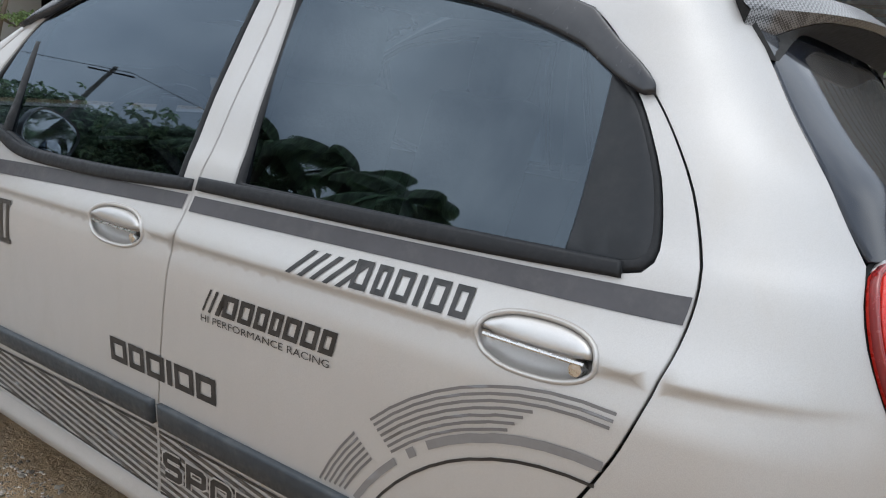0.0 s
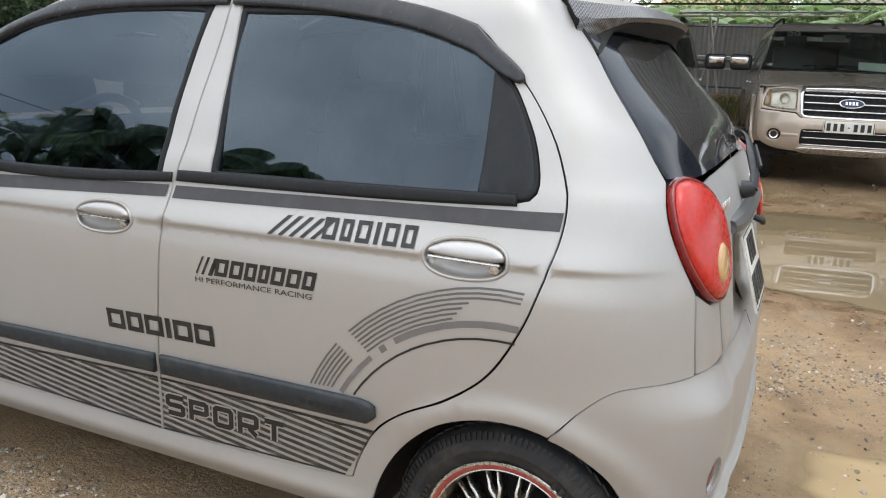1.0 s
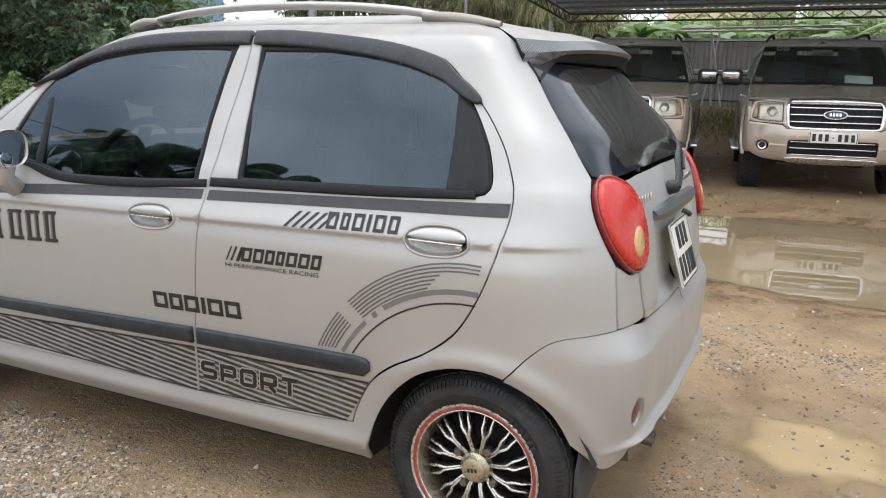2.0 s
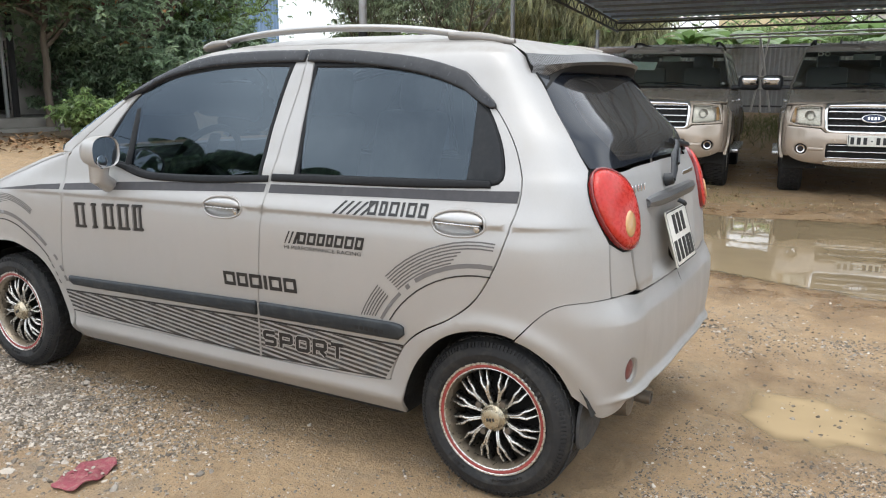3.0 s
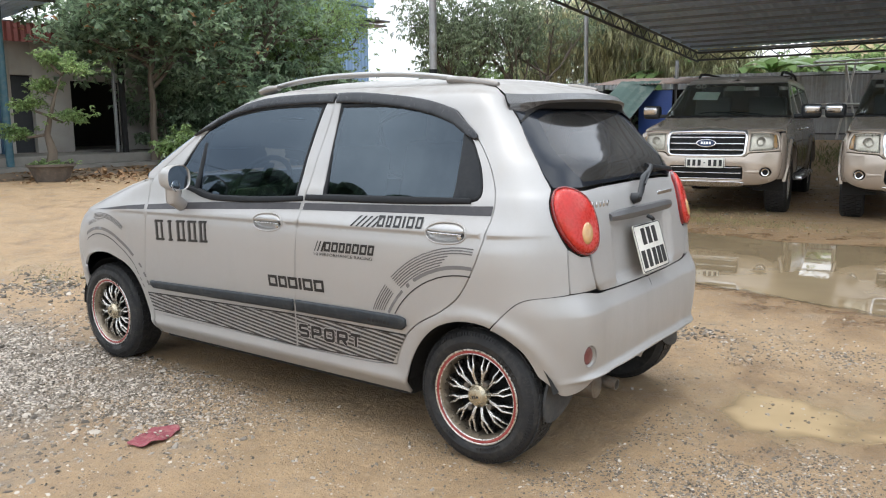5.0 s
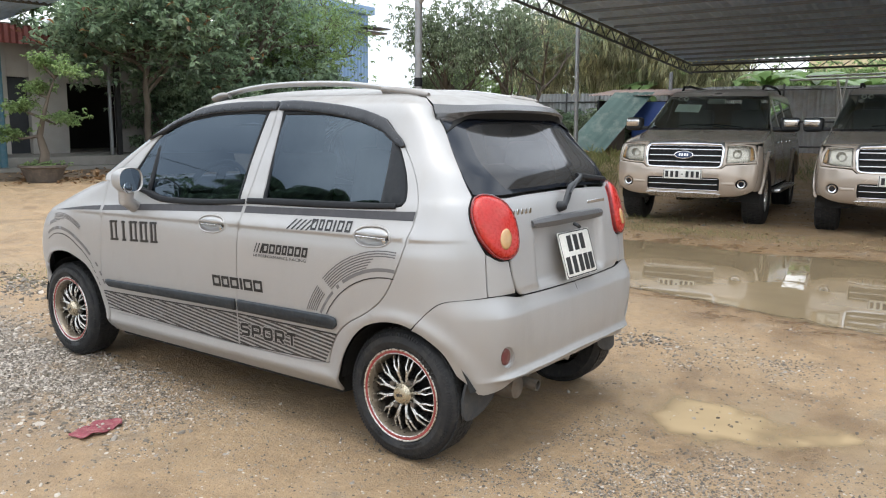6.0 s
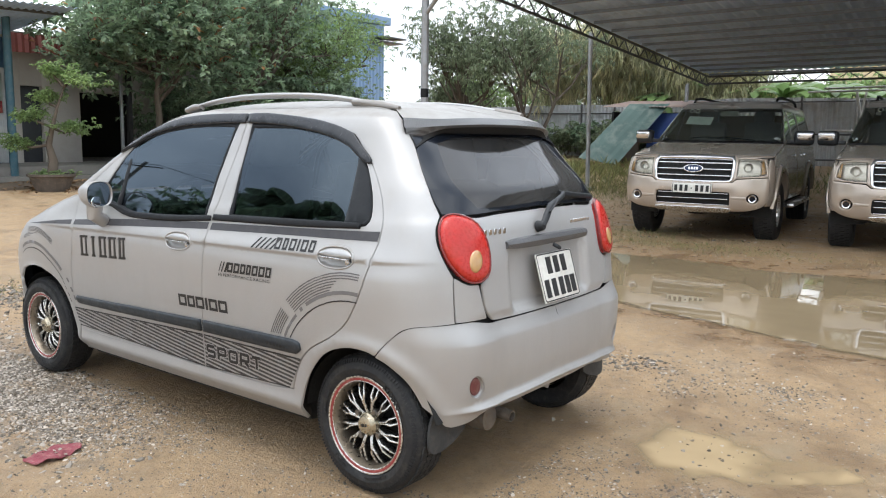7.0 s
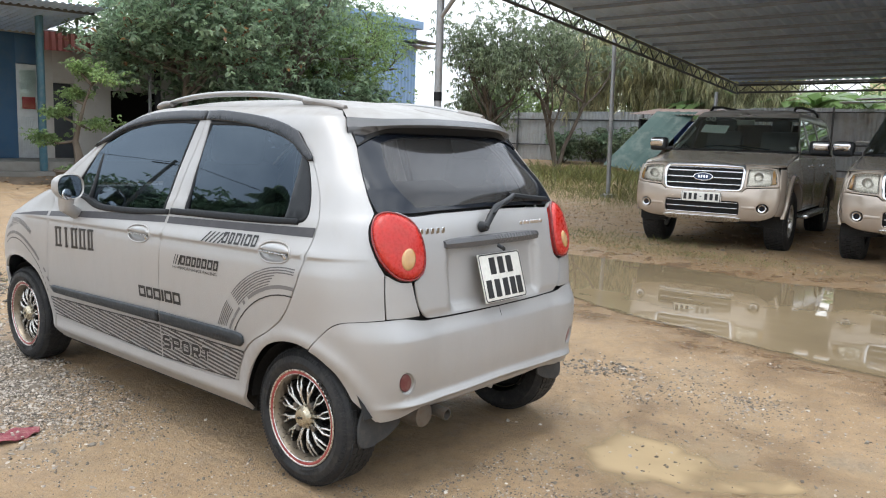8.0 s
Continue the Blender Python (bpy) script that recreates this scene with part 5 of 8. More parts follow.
def mud_material():
    m, n, l, p = nodes_of("wet_mud_and_gravel")
    co = n.new("ShaderNodeTexCoord").outputs["Object"]
    broad, mid, fine, speck = noise_node(n, l, co, .55, 5.), noise_node(n, l, co, 3.2, 8., .65), noise_node(n, l, co, 38., 6., .7), noise_node(n, l, co, 130., 3., .7)
    mud = ramp(n, l, mid, (.265, .172, .092), (.50, .345, .190), .28, .72)
    grit = ramp(n, l, speck, (.05, .044, .037), (.40, .365, .32), .38, .64)
    grey = ramp(n, l, fine, (.10, .082, .062), (.25, .215, .17), .35, .7)
    bed = n.new("ShaderNodeMapping")
    bed.vector_type = "TEXTURE"
    bed.inputs["Location"].default_value, bed.inputs["Scale"].default_value = (-2.2, -1.35, 0), (2.6, 1.15, 4)
    l.new(co, bed.inputs["Vector"])
    ball = n.new("ShaderNodeTexGradient")
    ball.gradient_type = "SPHERICAL"
    l.new(bed.outputs[0], ball.inputs[0])
    lift_ = n.new("ShaderNodeMath")
    lift_.operation = "MULTIPLY_ADD"
    lift_.inputs[1].default_value = .45
    l.new(ball.outputs["Fac"], lift_.inputs[0])
    l.new(mid, lift_.inputs[2])
    stony = ramp(n, l, lift_.outputs[0], (0,) * 3, (.85,) * 3, .54, .74)
    col = blend(n, l, stony, mud, blend(n, l, .5, grey, grit))
    pale = ramp(n, l, broad, (0,) * 3, (.55,) * 3, .50, .72)
    col = blend(n, l, pale, col, (.39, .285, .168))
    col = blend(n, l, ramp(n, l, speck, (0,) * 3, (.62,) * 3, .56, .70), col, (.09, .075, .058))
    soft = n.new("ShaderNodeMapping")
    soft.vector_type = "TEXTURE"
    soft.inputs["Location"].default_value, soft.inputs["Scale"].default_value = (*SLURRY_MID, 0), (1.25, .62, 4)
    l.new(co, soft.inputs["Vector"])
    pool = n.new("ShaderNodeTexGradient")
    pool.gradient_type = "SPHERICAL"
    l.new(soft.outputs[0], pool.inputs[0])
    slick = n.new("ShaderNodeMath")
    slick.operation = "MULTIPLY"
    l.new(pool.outputs["Fac"], slick.inputs[0])
    l.new(ramp(n, l, mid, (.0,) * 3, (.9,) * 3, .35, .65), slick.inputs[1])
    slick.use_clamp = True
    clod = noise_node(n, l, co, 15., 6., .7)
    col = blend(n, l, ramp(n, l, clod, (.5,) * 3, (0,) * 3, .30, .52), col, (.19, .132, .078))
    col = blend(n, l, ramp(n, l, fine, (0,) * 3, (.45,) * 3, .55, .70), col, (.47, .37, .25))
    col = blend(n, l, slick.outputs[0], col, (.335, .255, .152))
    # soaked mud round the puddles is darker and shines
    soak = n.new("ShaderNodeAttribute")
    soak.attribute_name = "wet"
    patchy = n.new("ShaderNodeMath")
    patchy.operation, patchy.use_clamp = "MULTIPLY", True
    l.new(soak.outputs["Fac"], patchy.inputs[0])
    l.new(ramp(n, l, mid, (1.15,) * 3, (.25,) * 3, .38, .64), patchy.inputs[1])
    col = blend(n, l, patchy.outputs[0], col, blend(n, l, 1., col, (.62, .56, .50), "MULTIPLY"))
    l.new(col, p.inputs["Base Color"])
    dry = ramp(n, l, mid, (.38,) * 3, (.85,) * 3, .36, .60)
    l.new(blend(n, l, patchy.outputs[0], dry, (.22, .22, .22)), p.inputs["Roughness"])
    b = n.new("ShaderNodeBump")
    b.inputs["Strength"].default_value, b.inputs["Distance"].default_value = .9, .018
    add = n.new("ShaderNodeMath")
    add.operation = "MULTIPLY_ADD"
    add.inputs[1].default_value = .45
    l.new(speck, add.inputs[0])
    l.new(fine, add.inputs[2])
    lumps = n.new("ShaderNodeMath")
    lumps.operation = "MULTIPLY_ADD"
    lumps.inputs[1].default_value = 1.3
    l.new(clod, lumps.inputs[0])
    l.new(add.outputs[0], lumps.inputs[2])
    l.new(lumps.outputs[0], b.inputs["Height"])
    l.new(b.outputs["Normal"], p.inputs["Normal"])
    return m


gx, gy = spread(-4.2, 4.6, .045, 700.), spread(-2.6, 6.2, .045, 700.)
GX, GY = np.meshgrid(gx, gy, indexing="ij")
GZ = ground_height(GX, GY)
idx = np.arange(GX.size).reshape(GX.shape)
quads = np.stack([idx[:-1, :-1], idx[1:, :-1], idx[1:, 1:], idx[:-1, 1:]], -1).reshape(-1, 4)
me = bpy.data.meshes.new("ground")
me.from_pydata(np.stack([GX, GY, GZ], -1).reshape(-1, 3).tolist(), [], quads.tolist())
me.polygons.foreach_set("use_smooth", [True] * len(me.polygons))
me.materials.append(mud_material())
wet_a = np.clip((signed(puddle_loop, GX, GY) + .70) / .45, 0, 1)
wet_b = np.clip((signed(slurry_loop, GX, GY) + .40) / .40, 0, 1) * .6
wet = me.attributes.new("wet", "FLOAT", "POINT")
wet.data.foreach_set("value", np.maximum(wet_a, wet_b).ravel())
tagged(new("ground", me), "brown muddy yard with gravel and wheel ruts", "ground", kind="structure")


def ground_at(x, y):
    i, j = min(max(int(np.searchsorted(gx, x)) - 1, 0), len(gx) - 2), min(max(int(np.searchsorted(gy, y)) - 1, 0), len(gy) - 2)
    a, b = (x - gx[i]) / (gx[i + 1] - gx[i]), (y - gy[j]) / (gy[j + 1] - gy[j])
    return float((GZ[i, j] * (1 - a) + GZ[i + 1, j] * a) * (1 - b) + (GZ[i, j + 1] * (1 - a) + GZ[i + 1, j + 1] * a) * b)


def water_material(name, base, rough, ripple, clear_depth):
    """Turbid water: the deeper, the less of the bed shows through."""
    m, n, l, p = nodes_of(name)
    co = n.new("ShaderNodeTexCoord").outputs["Object"]
    l.new(ramp(n, l, noise_node(n, l, co, 1.1, 4.), tuple(c * .85 for c in base), tuple(c * 1.12 for c in base)), p.inputs["Base Color"])
    p.inputs["Roughness"].default_value = rough
    p.inputs["IOR"].default_value = 1.33
    b = n.new("ShaderNodeBump")
    b.inputs["Strength"].default_value, b.inputs["Distance"].default_value = ripple, .004
    l.new(noise_node(n, l, co, 7., 2., .5), b.inputs["Height"])
    l.new(b.outputs["Normal"], p.inputs["Normal"])
    depth = n.new("ShaderNodeAttribute")
    depth.attribute_name = "depth"
    murk = n.new("ShaderNodeMapRange")
    murk.interpolation_type = "SMOOTHSTEP"
    murk.inputs["From Min"].default_value, murk.inputs["From Max"].default_value = 0., clear_depth
    l.new(depth.outputs["Fac"], murk.inputs["Value"])
    see, mixer = n.new("ShaderNodeBsdfTransparent"), n.new("ShaderNodeMixShader")
    l.new(murk.outputs[0], mixer.inputs[0])
    l.new(see.outputs[0], mixer.inputs[1])
    l.new(p.outputs[0], mixer.inputs[2])
    l.new(mixer.outputs[0], n["Material Output"].inputs["Surface"])
    return m


def water_sheet(name, loop, z, step, material, label):
    lo, hi = loop.min(0), loop.max(0)
    xs, ys = np.arange(lo[0], hi[0], step), np.arange(lo[1], hi[1], step)
    X, Y = np.meshgrid(xs, ys, indexing="ij")
    keep = inside(loop, np.stack([X.ravel(), Y.ravel()], 1))
    ids = -np.ones(X.size, int)
    ids[keep] = np.arange(keep.sum())
    ids = ids.reshape(X.shape)
    faces = np.stack([ids[:-1, :-1], ids[1:, :-1], ids[1:, 1:], ids[:-1, 1:]], -1).reshape(-1, 4)
    faces = faces[(faces >= 0).all(1)]
    px_, py_ = X.ravel()[keep], Y.ravel()[keep]
    ob = mesh_object(name, np.stack([px_, py_, np.full_like(px_, z)], 1), faces, material, None, "", True)
    layer = ob.data.attributes.new("depth", "FLOAT", "POINT")
    layer.data.foreach_set("value", [z - ground_at(a, b) for a, b in zip(px_, py_)])
    tagged(ob, label, "puddle", kind="structure")


water_sheet("puddle", shrink(puddle_loop, -.32), WATER_Z, .06, water_material("turbid_water", (.235, .180, .108), .02, .05, .010), "broad puddle of turbid brown water")
water_sheet("slurry_puddle", shrink(slurry_loop, -.16), SLURRY_Z, .025, water_material("mud_slurry", (.42, .312, .178), .30, .05, .009), "shallow puddle of pale liquid mud")


# ---- loose stones, litter, grass ----
def scatter(name, shape_v, shape_f, places, material, label, category):
    """Many copies of small shapes in one mesh; places: matrices as arrays and the index of the shape."""
    vs, fs, off = [], [], 0
    for (rot, pos), k in places:
        v = shape_v[k] @ rot.T + pos
        vs.append(v)
        fs.append(np.array(shape_f[k]) + off)
        off += len(v)
    v, f = np.concatenate(vs), np.concatenate(fs)
    ob = mesh_object(name, v, f, material)
    return tagged(ob, label, category, kind="stuff")


def stone_shapes(count, seed):
    rng = np.random.default_rng(seed)
    vs, fs = [], []
    for k in range(count):
        bm = bmesh.new()
        bmesh.ops.create_icosphere(bm, subdivisions=1, radius=1)
        v = np.array([tuple(q.co) for q in bm.verts]) * rng.uniform(.65, 1.25, (len(bm.verts), 1)) * np.array([1.2, .85, .45])
        fs.append([[q.index for q in f.verts] for f in bm.faces])
        bm.free()
        vs.append(v)
    return vs, fs


def turn_matrix(rng, size, tilt=.5):
    e = Euler((rng.normal(0, tilt), rng.normal(0, tilt), rng.uniform(0, 6.28)))
    return np.array(e.to_matrix()) * size


rng = np.random.default_rng(4)
stone_v, stone_f = stone_shapes(10, 3)
places_pale, places_dark = [], []


def sprinkle(count, cx, cy, sx, sy, lo, hi, pale):
    for _ in range(count):
        x, y = rng.normal(cx, sx), rng.normal(cy, sy)
        if noise.noise((x * 2.6, y * 2.6, lo * 900)) + .6 * noise.noise((x * 7.5, y * 7.5, 2.)) < rng.uniform(-.55, .5) - .1 or abs(x) < 1.5 and abs(y) < .55 or inside(puddle_loop, np.array([[x, y]]))[0] or inside(slurry_loop, np.array([[x, y]]))[0]:
            continue
        size = lo * (hi / lo) ** (rng.random() ** 2.2)
        target = places_pale if rng.random() < pale else places_dark
        target.append(((turn_matrix(rng, size), np.array([x, y, ground_at(x, y) - size * .06])), int(rng.integers(10))))


sprinkle(30000, -2.1, -1.38, .85, .40, .0045, .016, .58)
sprinkle(12000, -1.15, -1.0, .45, .20, .004, .014, .56)
sprinkle(9000, -.35, -.95, .40, .18, .003, .009, .4)
sprinkle(3000, -.6, -.85, 1.0, .28, .002, .008, .35)
sprinkle(2000, -2.9, -.2, .8, .5, .004, .015, .5)
sprinkle(13000, 1.75, -.35, .48, .28, .002, .0085, .30)
sprinkle(11000, 2.45, -.20, .42, .22, .002, .0085, .30)
sprinkle(1500, 1.75, 1.35, .45, .28, .003, .011, .25)
sprinkle(450, 2.75, 1.45, .5, .3, .004, .014, .3)
sprinkle(230, 1.20, 1.46, .16, .07, .006, .020, .3)
sprinkle(170, 1.72, 1.36, .22, .05, .004, .013, .3)
sprinkle(220, 2.03, 1.46, .10, .05, .003, .011, .3)
sprinkle(160, 1.62, 1.12, .10, .06, .003, .011, .3)
sprinkle(1500, 1.75, -.42, .36, .16, .003, .011, .25)
sprinkle(900, -3.35, .10, .40, .22, .010, .032, .12)
sprinkle(500, .3, -1.5, 1.0, .35, .003, .011, .5)
sprinkle(700, 1.2, 1.9, 1.2, .35, .003, .012, .4)
sprinkle(800, .4, 6.1, 1.8, .25, .004, .018, .5)
sprinkle(500, 2.6, 1.0, .8, .5, .003, .010, .4)
sprinkle(2600, -2.0, -1.35, .9, .42, .009, .026, .55)
sprinkle(3200, -1.5, -1.02, .62, .26, .007, .016, .5)
sprinkle(1800, -.75, -.95, .42, .20, .005, .013, .45)
sprinkle(90, .2, -1.3, .9, .3, .008, .018, .6)
sprinkle(1500, -2.4, 8.6, 2.6, 1.3, .006, .030, .35)
sprinkle(14000, .6, -1.3, 1.6, .6, .0016, .006, .45)
sprinkle(12000, 2.2, .6, .8, .9, .0016, .006, .45)
sprinkle(2500, .8, 1.9, 2.2, .4, .002, .008, .45)
for _ in range(260):
    x, y = rng.normal(SLURRY_MID[0], .42), rng.normal(SLURRY_MID[1], .30)
    size = .003 + .009 * rng.random() ** 3
    (places_pale if rng.random() < .4 else places_dark).append(((turn_matrix(rng, size), np.array([x, y, max(ground_at(x, y), SLURRY_Z) + size * .08])), int(rng.integers(10))))
PALE_STONE = surface("pale_gravel", (.43, .385, .33), (.31, .265, .215), rough=.58, scale=30, fine=200, random_tone=.5, bump=.1)
DARK_STONE = surface("dark_gravel", (.105, .088, .070), (.20, .165, .125), rough=.7, scale=30, fine=200, random_tone=.4, bump=.1)
scatter("gravel", stone_v, stone_f, places_pale, PALE_STONE, "loose pale grey gravel on the mud", "gravel")
scatter("dark_gravel", stone_v, stone_f, places_dark, DARK_STONE, "loose dark grey gravel on the mud", "gravel")


def leaf_shape(length, width, fold=.15, droop=.1):
    """A leaf: a folded, drooping blade of six triangles."""
    v = [(0, 0, 0), (.35, -.5, fold), (.35, 0, 0), (.35, .5, fold), (.7, -.38, fold * .6 - droop * .4), (.7, 0, -droop * .5), (.7, .38, fold * .6 - droop * .4), (1, 0, -droop)]
    v = np.array(v) * np.array([length, width, length])
    f = [(0, 1, 2), (0, 2, 3), (1, 4, 5), (1, 5, 2), (2, 5, 6), (2, 6, 3), (4, 7, 5), (5, 7, 6)]
    return v, f


def blade_places(count, cx, cy, sx, sy, size, seed):
    r = np.random.default_rng(seed)
    out = []
    for _ in range(count):
        x, y = r.normal(cx, sx), r.normal(cy, sy)
        if inside(puddle_loop, np.array([[x, y]]))[0]:
            continue
        s = size * r.uniform(.5, 1.3)
        e = Euler((r.normal(0, .4), -r.uniform(.7, 1.5), r.uniform(0, 6.28)))
        out.append(((np.array(e.to_matrix()) * s, np.array([x, y, ground_at(x, y)])), 0))
    return out


blade_v, blade_f = leaf_shape(1., .06, .02, .25)
GRASS = surface("weedy_grass", (.14, .165, .05), (.24, .22, .09), rough=.6, scale=3, random_tone=.45)
grass = blade_places(4200, -4.9, 13.0, 1.6, 1.0, .15, 5) + blade_places(1100, -4.0, 10.6, 1.6, .9, .07, 15) + blade_places(2600, -7.2, 15.5, 1.6, 1.2, .34, 6) + blade_places(1800, -2.4, 6.9, 1.2, .35, .07, 7) + blade_places(2400, -.6, 6.2, 1.1, .24, .05, 8) + blade_places(4500, .9, 16.4, 1.0, 1.5, .2, 9) + blade_places(260, -3.5, .25, .35, .18, .05, 10)
scatter("grass", [blade_v], [blade_f], grass, GRASS, "yellow-green weeds and rough grass at the yard's edge", "grass")
litter = []
lv, lf = leaf_shape(1., .5, .12, .1)
for cx, cy, sx, sy, n_, sz in ((-11.6, 5.6, 1.1, .9, 900, .13), (-10.0, 17.5, 1.5, .7, 500, .13), (-1.0, 6.3, 1.2, .35, 420, .045), (-8.4, 18.0, 1.2, .5, 1100, .15), (-2.6, 9.2, 2.6, 1.3, 800, .055)):
    for _ in range(n_):
        x, y = rng.normal(cx, sx), rng.normal(cy, sy)
        litter.append(((turn_matrix(rng, sz * rng.uniform(.5, 1.2), .35), np.array([x, y, ground_at(x, y) + .02])), 0))
scatter("leaf_litter", [lv], [lf], litter, surface("dead_leaves", (.20, .115, .055), (.33, .21, .11), rough=.7, scale=4, random_tone=.5), "brown fallen leaves on the ground", "leaves")

# red cloth trodden into the gravel
def rag_height(x, y):
    fold = abs(noise.fractal((x * 13 + 2, y * 9, 1.), .9, 2., 4))
    return .012 * (.5 - fold) + .006 * math.sin(34 * (x * .6 + y) + 5 * noise.noise((x * 9, y * 9, 2.)))


bm = bmesh.new()
cl = smooth_loop([(-0.062, -1.348), (-0.086, -1.312), (-0.112, -1.246), (-0.116, -1.193), (-0.091, -1.146), (-0.052, -1.114), (-0.013, -1.140), (-0.001, -1.181), (0.022, -1.231), (0.017, -1.280), (0.021, -1.328), (-0.028, -1.332)], .012)
cl = cl + np.array([[.006 * noise.noise((a * 40, b * 40, 1.)), .006 * noise.noise((a * 40, b * 40, 7.))] for a, b in cl])
rag_mid = cl.mean(0)
tears = [np.array([(rag_mid[0] + a + .010 * s * math.cos(q), rag_mid[1] + b + .006 * s * math.sin(q)) for q in np.linspace(0, 6.0, 9)]) for a, b, s in ((.05, .035, 1.), (-.03, -.02, .7), (.02, -.01, .6))]
grid_ = [Vector((a, b)) for a in np.arange(cl[:, 0].min(), cl[:, 0].max(), .009) for b in np.arange(cl[:, 1].min(), cl[:, 1].max(), .009) if inside(shrink(cl, .006), np.array([[a, b]]))[0] and not any(inside(t_, np.array([[a, b]]))[0] for t_ in tears)]
cv_, _, cf_, _, _, _ = delaunay_2d_cdt([Vector(q) for q in cl] + grid_, [(i, (i + 1) % len(cl)) for i in range(len(cl))], [], 1, 1e-6)
vv = [bm.verts.new((q.x, q.y, ground_at(q.x, q.y) + .008 + rag_height(q.x, q.y))) for q in cv_]
for f in cf_:
    mid_ = sum((np.array(cv_[i]) for i in f), np.zeros(2)) / len(f)
    if not any(inside(t_, mid_[None])[0] for t_ in tears):
        bm.faces.new([vv[i] for i in f])
rag = part("red_cloth", bm, surface("wet_red_cloth", (.31, .075, .095), (.20, .042, .055), rough=.85, scale=22, fine=260, bump=.6, dirt=(.36, .25, .20), dirt_amount=.65))
thick = rag.modifiers.new("thickness", "SOLIDIFY")
thick.thickness = .003
tagged(rag, "crumpled dark red rag with small stones on it", "cloth")
on_rag = np.random.default_rng(8)
for a, b in ((-.06, -.03), (-.035, -.012), (-.01, .012), (.02, .004), (.045, .03), (-.045, -.045), (.0, .03)):
    size = float(on_rag.uniform(.005, .009))
    x, y = rag_mid[0] + a, rag_mid[1] + b
    bit = mesh_object("pebble", stone_v[int(on_rag.integers(10))] @ turn_matrix(on_rag, size).T + np.array([x, y, ground_at(x, y) + .016 + rag_height(x, y)]), stone_f[0], PALE_STONE)
    tagged(bit, "small pale pebble lying on the red rag", "pebble", "pebbles on the rag")

# strip of dark soil before the house
def soil_bed(x0, x1, y0, y1):
    r = np.random.default_rng(17)
    xs, ys = np.linspace(x0, x1, 15), np.linspace(y0, y1, 70)
    vs, fs = [], []
    for j, y in enumerate(ys):
        for i, x in enumerate(xs):
            e = min(i, len(xs) - 1 - i, j, len(ys) - 1 - j)
            vs.append((x + .08 * noise.noise((x * 2, y * 2, 1.)), y + .08 * noise.noise((x * 2, y * 2, 4.)), ground_at(x, y) + (-.05 if e == 0 else .03 + .04 * noise.noise((x * 3, y * 3, 2.)) + .012 * r.random())))
    n = len(xs)
    for j in range(len(ys) - 1):
        for i in range(n - 1):
            fs.append((j * n + i, j * n + i + 1, (j + 1) * n + i + 1, (j + 1) * n + i))
    ob = mesh_object("soil_bed", vs, fs, surface("dark_soil", (.085, .062, .042), (.13, .098, .068), rough=.9, scale=3, fine=40, bump=.6, dirt=(.20, .13, .07), dirt_amount=.5), None, "", True)
    tagged(ob, "strip of dark earth with litter before the house", "soil", kind="structure")


soil_bed(-12.95, -11.25, 3.2, 14.5)

# ---- two champagne off-road wagons under the canopy ----
SUV_V = [.36, .45, .55, .65, .75, .85, .95, 1.02, 1.06, 1.10, 1.16, 1.22, 1.30, 1.45, 1.60, 1.70, 1.74, 1.80, 1.92, 2.3]
SUV_Z = SUV_V[:17] + [1.765, 1.785, 1.80]
SUV_W = [.80, .86, .885, .89, .89, .885, .875, .86, .85, .845, .835, .82, .79, .745, .70, .665, .64, .58, .45, 0.]
SUV_F = [-2.22, -2.28, -2.30, -2.30, -2.29, -2.28, -2.25, -2.20, -2.08, -1.80, -1.38, -1.12, -1.0, -.76, -.52, -.36, -.28, -.18, .0, .9]
SUV_R = [2.38, 2.43, 2.45, 2.45, 2.45, 2.45, 2.45, 2.45, 2.44, 2.44, 2.43, 2.42, 2.40, 2.36, 2.32, 2.28, 2.24, 2.15, 1.95, .9]


def suv_nose(v, xf):
    return np.where(v < 1.2, xf + .38, xf + .38 - .24 * np.clip((v - 1.2) / .06, 0, 1))


SUV = Skin(SUV_V, SUV_Z, SUV_W, SUV_F, SUV_R, 2.05, 1.15, 5., 3.2, suv_nose)


class Nose:
    """The front face of a skin, by distance to the right of the middle (seen from ahead, negative y) and height."""

    def __init__(self, skin):
        self.s = skin

    def point(self, a, b):
        a, b = np.broadcast_arrays(np.asarray(a, float), np.asarray(b, float))
        w, xf, s = self.s.w(b), self.s.f(b), self.s
        front = s.nose(b, xf)
        k = np.clip(np.abs(a) / w, 0, .999)
        x = front - (front - xf) * (1 - k ** s.nf) ** (1 / s.nf)
        return np.stack([x, -a, s.z(b)], -1)

    def normal(self, a, b):
        e = .004
        n = np.cross(self.point(a + e, b) - self.point(a - e, b), self.point(a, b + e) - self.point(a, b - e))
        return n / np.maximum(np.linalg.norm(n, axis=-1), 1e-9)[..., None]


NOSE = Nose(SUV)


def rect(a0, a1, b0, b1):
    return [(a0, b0, 1), (a1, b0, 1), (a1, b1, 1), (a0, b1, 1)]


def arch_points(cx, r, v0, cv=.40):
    out = []
    a0 = math.asin((v0 - cv) / r)
    for a in np.linspace(math.pi - a0, a0, 11):
        out.append((cx + r * math.cos(a), cv + r * math.sin(a)))
    return out


